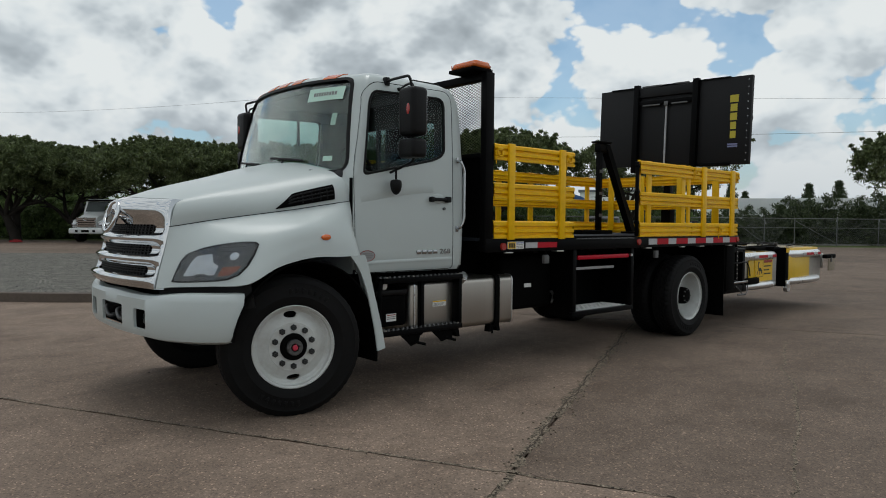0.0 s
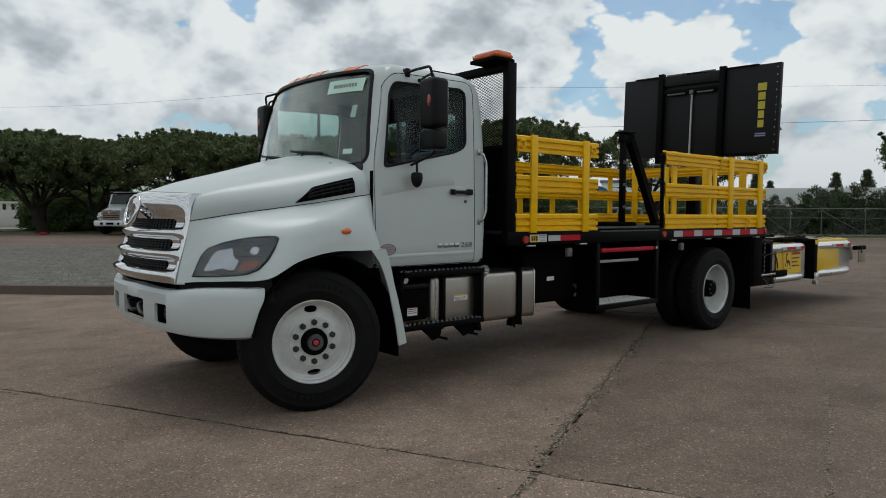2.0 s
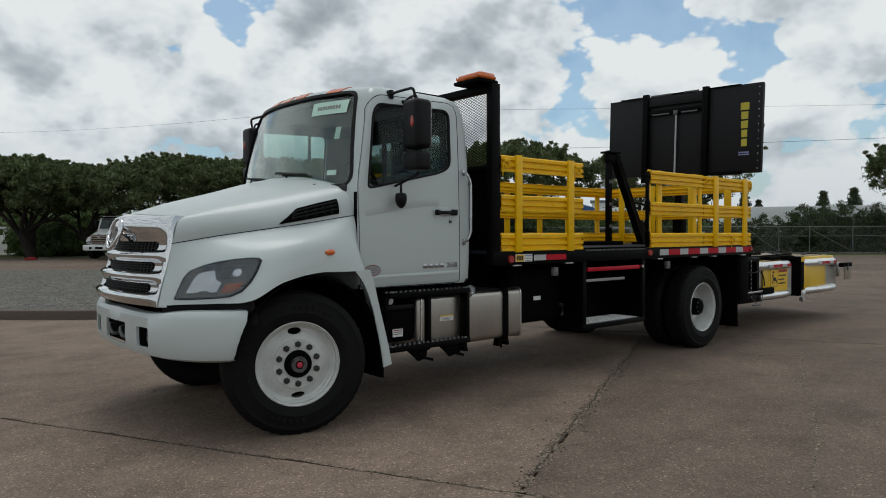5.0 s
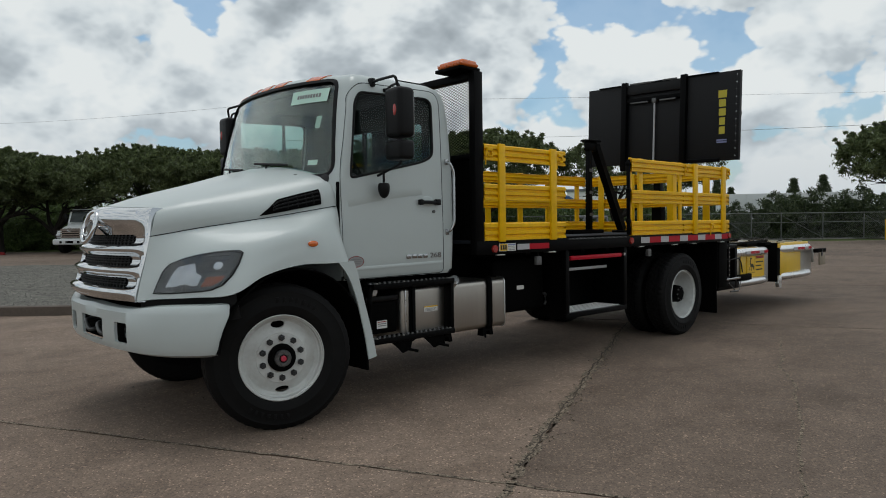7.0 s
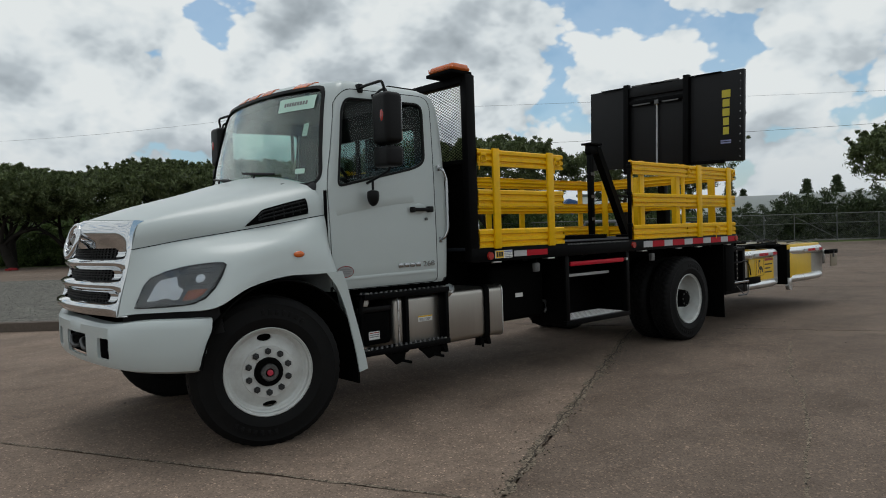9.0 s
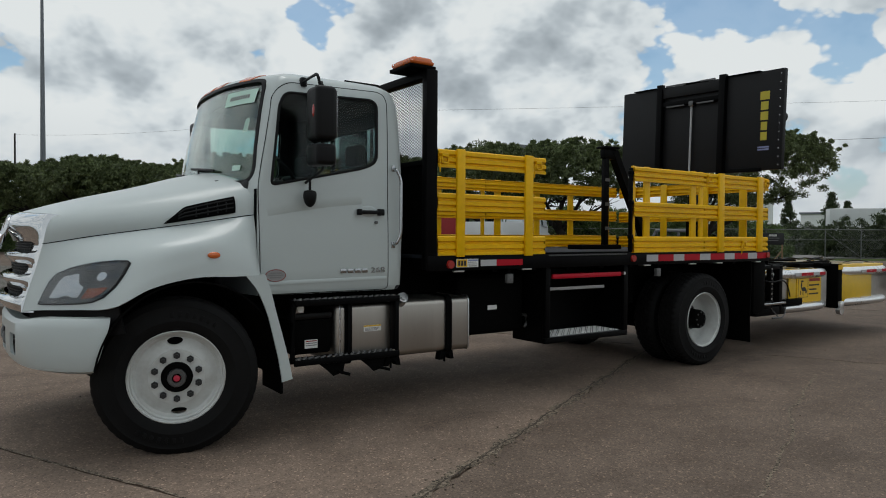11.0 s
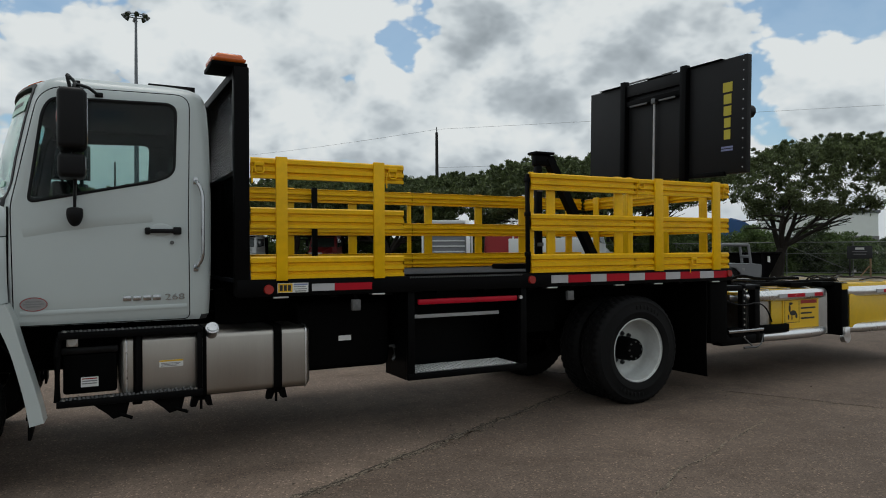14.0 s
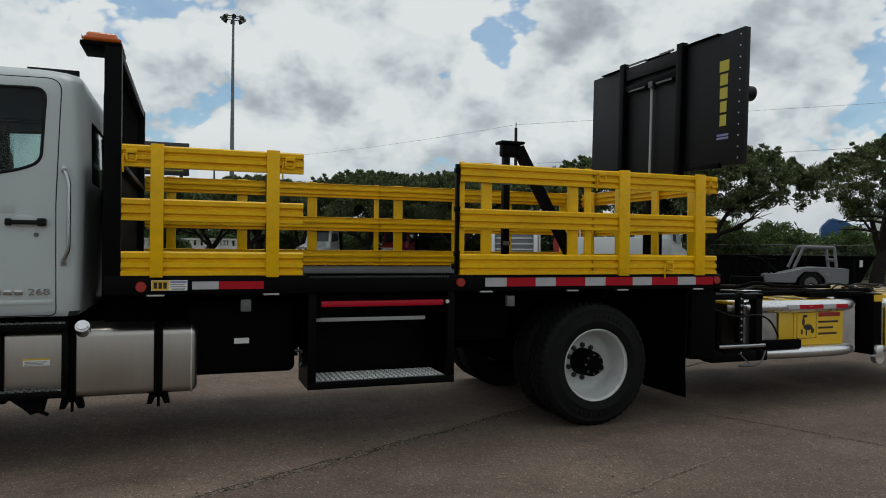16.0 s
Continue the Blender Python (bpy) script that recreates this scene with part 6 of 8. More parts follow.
for k, (x0, x1, y0, y1, up_) in enumerate(((7.2, 9.1, 0.42, 0.66, 1.06), (7.4, 8.9, 0.85, 0.70, 1.05), (7.3, 9.2, 1.55, 1.30, 1.06), (9.4, 10.6, 0.75, 0.95, 1.10), (9.5, 10.8, 1.30, 1.20, 1.10))):
    wirem = bmesh.new()
    n_ = 9
    tube(wirem, [(x0 + (x1 - x0) * i / n_, y0 + (y1 - y0) * i / n_ + 0.05 * math.sin(i * 1.7 + k), up_ + 0.018 * math.sin(i * 2.3 + 2 * k)) for i in range(n_ + 1)], 0.012, 0.08, 6)
    part("hose", wirem, PLASTIC, cushion, "black hydraulic hose")
for y in (0.30, 2 * C - 0.34):
    part("drilled_post", boxed(7.42, 7.48, y - 0.10, y - 0.04, 0.46, 1.10, bevel=0.005), BLACK, cushion)
    for k in range(9):
        dot = bmesh.new()
        rod(dot, (7.45, y - 0.101, 0.52 + 0.065 * k), (7.45, y - 0.104, 0.52 + 0.065 * k), 0.011, seg=10)
        part("post_hole", dot, ALLOY_SHEET, cushion)
part("latch_bar", boxed(7.14, 7.70, 0.14, 0.19, 0.575, 0.610, bevel=0.01), DARK_CHROME, cushion)
part("tail_board", boxed(11.06, 11.12, 0.30, 2 * C - 0.30, 0.66, 0.92, bevel=0.006), ALLOY_SHEET, cushion)
BEIGE = material("beige_plate", (0.24, 0.20, 0.145), 0.6, vary=0.2, scale=6)
for y in (0.16, 2 * C - 0.18):
    arm = part("tail_arm", boxed(10.80, 11.24, y - 0.03, y + 0.05, 0.845, 0.915, bevel=0.012), MATT_BLACK, cushion)
    part("lamp_plate", boxed(10.96, 11.24, y - 0.012, y + 0.012, 0.62, 0.83, bevel=0.004), BEIGE, arm, "beige lamp plate")
    part("plate_clip", boxed(11.02, 11.07, y - 0.030, y - 0.013, 0.78, 0.90, bevel=0.004), STEEL, arm)
# maker's panel: black shape in a frame and bars of print
sign = part("maker_panel", boxed(8.170, 8.810, 0.2555, 0.2645, 0.560, 0.905), LABEL_YELLOW, cushion, "yellow maker's panel with black print")
fr = bmesh.new()
sweep(fr, [(8.205, 0.2545, 0.625), (8.460, 0.2545, 0.625), (8.460, 0.2545, 0.885), (8.205, 0.2545, 0.885)], [(-0.004, -0.001), (0.004, -0.001), (0.004, 0.001), (-0.004, 0.001)], closed=True, up=Vector((0, 1, 0)))
part("print_frame", fr, INK, sign)
blob = bmesh.new()
for x, z, rx, rz in ((8.35, 0.735, 0.060, 0.030), (8.29, 0.79, 0.018, 0.045), (8.31, 0.845, 0.035, 0.014), (8.41, 0.70, 0.020, 0.030), (8.27, 0.69, 0.012, 0.03), (8.33, 0.68, 0.010, 0.03)):
    prism(blob, [(x + rx * math.cos(2 * math.pi * k / 16), z + rz * math.sin(2 * math.pi * k / 16)) for k in range(16)], 1, 0.2535, 0.2545)
part("print_shape", blob, INK, sign)
part("print_bar", boxed(8.490, 8.785, 0.2535, 0.2550, 0.838, 0.880), RED_LENS, sign)
for k, w_ in enumerate((0.27, 0.20, 0.25)):
    part("print_bar", boxed(8.490, 8.490 + w_, 0.2535, 0.2550, 0.775 - k * 0.060, 0.795 - k * 0.060), INK, sign)

# ---- ground ----
def ground_material():
    """Old concrete: brown-grey, mottled, with fine aggregate and darker stains."""
    m = material("weathered_concrete", (0.166, 0.124, 0.097), 0.88, vary=0.20, scale=2.2, bump=0.6, bump_scale=240, dirt=(0.55, (0.082, 0.059, 0.044)), spec=0.30)
    return m


CONCRETE = ground_material()
nt = CONCRETE.node_tree
# fine light and dark aggregate
b = nt.nodes["Principled BSDF"]
prev = b.inputs["Base Color"].links[0].from_socket
tcn = nt.nodes.new("ShaderNodeTexCoord")
vor = nt.nodes.new("ShaderNodeTexVoronoi")
vor.inputs["Scale"].default_value = 95
nt.links.new(tcn.outputs["Object"], vor.inputs["Vector"])
speck = ramp(nt, vor.outputs["Color"], [(0.0, (0.50, 0.50, 0.50)), (0.42, (0.92, 0.92, 0.92)), (0.78, (1.06, 1.05, 1.04)), (1.0, (2.5, 2.42, 2.28))])
mul = nt.nodes.new("ShaderNodeMix")
mul.data_type, mul.blend_type = "RGBA", "MULTIPLY"
mul.inputs[0].default_value = 1.0
nt.links.new(prev, mul.inputs[6]), nt.links.new(speck, mul.inputs[7])
wide = node(nt, "ShaderNodeTexNoise", Scale=0.16, Detail=5.0, Roughness=0.6)
nt.links.new(tcn.outputs["Object"], wide.inputs["Vector"])
patchy = ramp(nt, wide.outputs[0], [(0.32, (0.78, 0.76, 0.73)), (0.5, (1.0, 1.0, 1.0)), (0.68, (1.17, 1.18, 1.19))])
mul2 = nt.nodes.new("ShaderNodeMix")
mul2.data_type, mul2.blend_type = "RGBA", "MULTIPLY"
mul2.inputs[0].default_value = 1.0
nt.links.new(mul.outputs[2], mul2.inputs[6]), nt.links.new(patchy, mul2.inputs[7])
# long dark smears where wheels have passed, and a set tone for each slab
streak = nt.nodes.new("ShaderNodeMapping")
streak.inputs["Rotation"].default_value = (0, 0, radians(-18))
streak.inputs["Scale"].default_value = (0.6, 1.35, 1.0)
nt.links.new(tcn.outputs["Object"], streak.inputs[0])
smear = node(nt, "ShaderNodeTexNoise", Scale=1.0, Detail=7.0, Roughness=0.66, Distortion=0.6)
nt.links.new(streak.outputs[0], smear.inputs["Vector"])
worn = ramp(nt, smear.outputs[0], [(0.32, (0.76, 0.745, 0.73)), (0.50, (1.0, 1.0, 1.0)), (0.70, (1.08, 1.08, 1.08))])
slab_info = nt.nodes.new("ShaderNodeObjectInfo")
last = mul2.outputs[2]
for factor in (worn, slab_info.outputs["Color"]):
    mul3 = nt.nodes.new("ShaderNodeMix")
    mul3.data_type, mul3.blend_type = "RGBA", "MULTIPLY"
    mul3.inputs[0].default_value = 1.0
    nt.links.new(last, mul3.inputs[6]), nt.links.new(factor, mul3.inputs[7])
    last = mul3.outputs[2]
nt.links.new(last, b.inputs["Base Color"])
GRAVEL = material("grey_chip_gravel", (0.115, 0.110, 0.100), 0.95, vary=0.5, scale=14, bump=1.0, bump_scale=110, spec=0.2)


def chips(m, scale, lo, hi):
    """Breaks a colour up into single stones."""
    nt = m.node_tree
    b = nt.nodes["Principled BSDF"]
    prev = b.inputs["Base Color"].links[0].from_socket
    tcn = nt.nodes.new("ShaderNodeTexCoord")
    vor = nt.nodes.new("ShaderNodeTexVoronoi")
    vor.inputs["Scale"].default_value = scale
    nt.links.new(tcn.outputs["Object"], vor.inputs["Vector"])
    speck = ramp(nt, vor.outputs["Color"], [(0.1, (lo, lo, lo)), (0.9, (hi, hi, hi * 0.96))])
    mul = nt.nodes.new("ShaderNodeMix")
    mul.data_type, mul.blend_type = "RGBA", "MULTIPLY"
    mul.inputs[0].default_value = 1.0
    nt.links.new(prev, mul.inputs[6]), nt.links.new(speck, mul.inputs[7])
    nt.links.new(mul.outputs[2], b.inputs["Base Color"])


chips(GRAVEL, 42, 0.25, 1.9)
KERB = material("stained_kerb_concrete", (0.105, 0.082, 0.066), 0.9, vary=0.3, scale=5, bump=0.6, bump_scale=60)
GRASS = material("rough_grass", (0.060, 0.085, 0.025), 0.95, vary=0.45, scale=3, bump=1.0, bump_scale=30, spec=0.1)
ROAD = material("pale_road_surface", (0.22, 0.21, 0.20), 0.9, vary=0.12, scale=2, bump=0.3, spec=0.3)
JOINT = material("dark_joint_filler", (0.060, 0.047, 0.037), 0.9, vary=0.4, scale=30, bump=0.8, bump_scale=90, spec=0.2)


def sheet(name, outline, z, mat, label, category, thick=0.0):
    bm = bmesh.new()
    if thick:
        prism(bm, outline, 2, z - thick, z)
    else:
        bm.faces.new([bm.verts.new((x, y, z)) for x, y in outline])
        bmesh.ops.recalc_face_normals(bm, faces=bm.faces)
        if bm.faces[:][0].normal.z < 0:
            bmesh.ops.reverse_faces(bm, faces=bm.faces)
    ob = part(name, bm, mat, None, "", 0)
    return tagged(ob, label, category, kind="structure")


sheet("ground", [(-2500, -2500), (2500, -2500), (2500, 2500), (-2500, 2500)], -0.06, GRASS, "rough green grass reaching the horizon", "ground")

# the yard: concrete slabs of about 6.7 m laid at an angle, with open joints
E1, E2 = Vector((0.895, 0.446)), Vector((-0.446, 0.895))
O = Vector((0.365, -1.800))
yard = sheet("yard", [(-70, -60), (120, -60), (75, -12), (52, 9), (36.5, 21.5), (24, 34), (4, 53.5), (-30, 86), (-70, 86)], -0.030, CONCRETE, "brown-grey weathered concrete yard", "yard", thick=0.02)
SLAB_U, SLAB_V = 6.72, 13.80
# slab tones; (0, 0) is lightened to offset the truck's shade
SLAB_TONE = {(0, -1): 0.88, (0, 0): 1.28, (-1, -1): 1.34, (-1, 0): 1.24, (1, -1): 0.80, (1, 0): 0.90}


def slab(i, j):
    """One slab, its edges slightly broken."""
    bm = bmesh.new()
    g = 0.005
    rnd = random.Random(i * 131 + j * 17)
    pts = []
    cs = [(i * SLAB_U + g, j * SLAB_V + g), ((i + 1) * SLAB_U - g, j * SLAB_V + g), ((i + 1) * SLAB_U - g, (j + 1) * SLAB_V - g), (i * SLAB_U + g, (j + 1) * SLAB_V - g)]
    for k in range(4):
        a, b_ = Vector(cs[k]), Vector(cs[(k + 1) % 4])
        n = Vector((-(b_ - a).y, (b_ - a).x)).normalized()
        m = 110 if -3 < i < 4 and -2 < j < 2 else 16
        for q in range(m):
            f = q / m
            inset = 0.0 if q == 0 else max(0.0, rnd.gauss(0.001, 0.006))
            wob = 0.006 * math.sin(f * 23 + i + j * 2) + 0.004 * math.sin(f * 61 + j)
            p = a + (b_ - a) * f + n * (inset + (abs(wob) if q else 0))
            pts.append(O + E1 * p.x + E2 * p.y)
    bm.faces.new([bm.verts.new((p.x, p.y, 0.0)) for p in pts])
    if bm.faces[:][0].normal.z < 0:
        bmesh.ops.reverse_faces(bm, faces=bm.faces)
    bm.normal_update()
    ext = bmesh.ops.extrude_face_region(bm, geom=list(bm.faces))
    bmesh.ops.translate(bm, verts=[v for v in ext["geom"] if isinstance(v, bmesh.types.BMVert)], vec=(0, 0, -0.029))
    bmesh.ops.recalc_face_normals(bm, faces=bm.faces)
    return bm


for i in range(-4, 7):
    for j in range(-2, 3):
        mid = O + E1 * (i + 0.5) * SLAB_U + E2 * (j + 0.5) * SLAB_V
        # keep to the yard, this side of the grass strip
        if (mid.x - 35) * 0.72 + (mid.y - 20.3) * 0.69 > -9:
            continue
        ob = part("slab", slab(i, j), CONCRETE, yard, smooth=0)
        # slabs differ in tone, and the table also offsets shade beside the truck
        tone = SLAB_TONE.get((i, j), (0.88 if i > 0 else 1.0) + 0.08 * math.sin(i * 2.3 + j * 4.1))
        ob.color = (tone, tone * 0.995, tone * 0.985, 1)


def crack(points, width, mat=None, wander=0.010, lift=0.0035, name="crack"):
    rnd = random.Random(len(points) * 7 + int(width * 1000))
    bm = bmesh.new()
    pts, off = [], 0.0
    for a, b_ in zip(points, points[1:]):
        a, b_ = Vector(a), Vector(b_)
        n = max(2, int((b_ - a).length / 0.05))
        for k in range(n):
            d = (b_ - a).normalized()
            off = off * 0.82 + rnd.gauss(0, wander)
            pts.append(a + (b_ - a) * k / n + Vector((-d.y, d.x)) * off)
    rows = []
    for k, p in enumerate(pts):
        d = (pts[min(k + 1, len(pts) - 1)] - pts[max(k - 1, 0)]).normalized()
        n = Vector((-d.y, d.x)) * width / 2
        left, right = 0.35 + rnd.random() * 1.1, 0.35 + rnd.random() * 1.1
        rows.append([bm.verts.new((p.x - n.x * left, p.y - n.y * left, lift)), bm.verts.new((p.x + n.x * right, p.y + n.y * right, lift))])
    grid_faces(bm, rows, flip=True)
    return part(name, bm, mat or JOINT, yard, smooth=0)


CRUMBLED = material("crumbled_joint_edge", (0.150, 0.122, 0.096), 0.95, vary=0.4, scale=30, bump=1.0, bump_scale=90, spec=0.2)
chips(CRUMBLED, 80, 0.15, 1.9)
crack([(1.10, -3.10), (1.70, -2.85), (2.55, -2.55), (3.75, -2.06), (4.62, -1.60), (5.60, -1.22), (6.35, -0.95)], 0.022, CRUMBLED, 0.008)
# the long joint is broken out along its edges
crack([O + E1 * 0.1, O + E1 * 1.0 + E2 * 0.02, O + E1 * 2.4 - E2 * 0.01, O + E1 * 4.0 + E2 * 0.02, O + E1 * 5.6, O + E1 * 6.6], 0.085, CRUMBLED, 0.008, 0.0030, "joint_edge")
crack([O + E1 * 0.3 + E2 * 0.01, O + E1 * 2.0 + E2 * 0.02, O + E1 * 4.0 + E2 * 0.01, O + E1 * 6.4 + E2 * 0.01], 0.014, None, 0.008, 0.0045)
crack([O + E1 * -3.2, O + E1 * -1.2 + E2 * 0.01, O + E1 * 0.1], 0.050, CRUMBLED, 0.008, 0.0030, "joint_edge")
crack([O + E2 * -2.0, O, O + E2 * 2.0, O + E2 * 4.4, O + E2 * 9.0], 0.026, CRUMBLED, 0.006, 0.0030, "joint_edge")
crack([O + E1 * 6.72 + E2 * -3.2, O + E1 * 6.70 + E2 * -1.5, O + E1 * 6.73 + E2 * 0.0, O + E1 * 6.7 + E2 * 2], 0.020, CRUMBLED, 0.006, 0.0030, "joint_edge")
crack([(-3.4, 5.9), (-2.4, 3.8), (-1.53, 1.87)], 0.014, CRUMBLED)
# a damp dark spot and small stones near the wheel
rnd = random.Random(5)
stones = bmesh.new()
for k in range(700):
    t, u = rnd.random() * 9 - 2.5, rnd.gauss(0, 0.05)
    p = (O + E1 * t + E2 * u) if k % 4 else Vector((rnd.uniform(-4, 9), rnd.uniform(-4.5, 8)))
    r = rnd.uniform(0.003, 0.007)
    box(stones, p.x - r, p.x + r, p.y - r * 0.8, p.y + r * 0.8, 0.0, r, turn=None)
ob = part("loose_stones", stones, CRUMBLED, yard, smooth=0)
ob["kind"] = "stuff"

# raised gravel bed with its kerb
bed_outline = [(-34, 41), (-1.30, 10.62), (0.62, 8.82), (3.1, 6.9), (4.6, 6.6), (6.2, 7.2), (7.4, 8.6), (7.6, 10.2), (6.6, 22.5), (4.4, 24.8), (0.1, 28.2), (-30, 52)]
sheet("gravel_bed", round_outline(bed_outline, 1.0), 0.125, GRAVEL, "grey chip gravel bed behind a low kerb", "gravel", thick=0.155)
kerb = bmesh.new()
edge = [(-34, 41), (-12, 20.55), (-1.36, 10.56), (0.58, 8.74), (3.1, 6.78), (4.7, 6.45), (6.4, 7.1), (7.55, 8.5)]
sweep(kerb, [(*p, 0) for p in edge], [(-0.08, -0.03), (0.08, -0.03), (0.08, 0.150), (0.03, 0.165), (-0.05, 0.160), (-0.08, 0.13)])
kerb = tagged(part("kerb", kerb, KERB, None, smooth=20), "stained low concrete kerb", "kerb", kind="structure")
bits = bmesh.new()
rnd = random.Random(11)
verts, faces = [], []
for k in range(5200):
    x, y = rnd.uniform(-9, 6), rnd.uniform(8, 24)
    if (x + 1.3) * 0.68 + (y - 10.62) * 0.73 < 0.25 or y > 27.5 - 0.8 * x or y < 8.9 + 0.2 * max(0, x - 4):
        continue
    r = rnd.uniform(0.008, 0.022)
    a = rnd.uniform(0, 6.28)
    n0 = len(verts)
    for q in range(3):
        verts.append((x + r * math.cos(a + q * 2.1), y + r * math.sin(a + q * 2.1), 0.124))
    verts.append((x, y, 0.125 + r * 0.9))
    faces += [(n0, n0 + 1, n0 + 3), (n0 + 1, n0 + 2, n0 + 3), (n0 + 2, n0, n0 + 3)]
me = bpy.data.meshes.new("chippings")
me.from_pydata(verts, [], faces)
ob = mesh_part("chippings", me, GRAVEL, None, smooth=0)
tagged(ob, "loose grey stone chippings", "gravel", kind="stuff")

# road beyond the fence
road = []
for s in (-60, 0, 60, 140):
    road.append((41.5 + 0.70 * s, 25.5 - 0.70 * s))
sheet("road", [road[0], road[-1], (road[-1][0] + 5.5, road[-1][1] + 5.5), (road[0][0] + 5.5, road[0][1] + 5.5)], -0.02, ROAD, "pale narrow road beyond the fence", "road", thick=0.03)

# ---- trees ----
BARK = material("dark_oak_bark", (0.030, 0.026, 0.022), 0.95, vary=0.4, scale=6, bump=1.0, bump_scale=25, spec=0.2)
OAK_LEAF = leaf_material("oak_leaves", (0.085, 0.115, 0.042), (0.190, 0.235, 0.095))
BUSH_LEAF = leaf_material("bush_leaves", (0.085, 0.135, 0.040), (0.170, 0.240, 0.080))
DARK_LEAF = leaf_material("hedge_leaves", (0.035, 0.055, 0.020), (0.085, 0.115, 0.042))
FAR_LEAF = leaf_material("far_tree_leaves", (0.050, 0.075, 0.030), (0.090, 0.120, 0.050))


def leaf_mesh(centres, rng, per, size, name):
    """Small pointed leaves scattered in clumps; centres are (x, y, z, radius)."""
    c = np.repeat(np.array([p[:3] for p in centres]), per, axis=0)
    rad = np.repeat(np.array([p[3] for p in centres]), per)
    n = len(c)
    d = rng.normal(size=(n, 3))
    d /= np.linalg.norm(d, axis=1)[:, None]
    place = c + d * (rad * rng.random(n) ** 0.55)[:, None] * np.array([1.0, 1.0, 0.62])
    u = rng.normal(size=(n, 3)) + d * 0.15 + np.array([0, 0, 0.45])
    u /= np.linalg.norm(u, axis=1)[:, None]
    v = np.cross(u, rng.normal(size=(n, 3)))
    v /= np.linalg.norm(v, axis=1)[:, None]
    s = size * rng.uniform(0.6, 1.35, n)[:, None]
    quad = np.stack([place - u * s * 0.75, place + v * s * 0.24, place + u * s * 0.95, place - v * s * 0.24], 1).reshape(-1, 3)
    me = bpy.data.meshes.new(name)
    me.from_pydata(quad.tolist(), [], np.arange(4 * n).reshape(-1, 4).tolist())
    return me


def limb(bm, start, way, length, r0, r1, rnd, droop=0.0, n=6):
    pts, p, d = [Vector(start)], Vector(start), Vector(way).normalized()
    for k in range(n):
        d = (d + Vector((rnd.gauss(0, 0.13), rnd.gauss(0, 0.13), rnd.gauss(0, 0.09) - droop))).normalized()
        p = p + d * length / n
        pts.append(p.copy())
    rows = []
    for k, q in enumerate(pts):
        r = r0 + (r1 - r0) * k / n
        a = (pts[min(k + 1, n)] - pts[max(k - 1, 0)]).normalized()
        side_ = a.cross(Vector((0.3, 0.8, 0.1))).normalized()
        top = side_.cross(a)
        rows.append([bm.verts.new(q + side_ * r * math.cos(2 * math.pi * j / 8) + top * r * math.sin(2 * math.pi * j / 8)) for j in range(8)])
    for a, b_ in zip(rows, rows[1:]):
        for j in range(8):
            bm.faces.new((a[j], a[(j + 1) % 8], b_[(j + 1) % 8], b_[j]))
    return pts, d


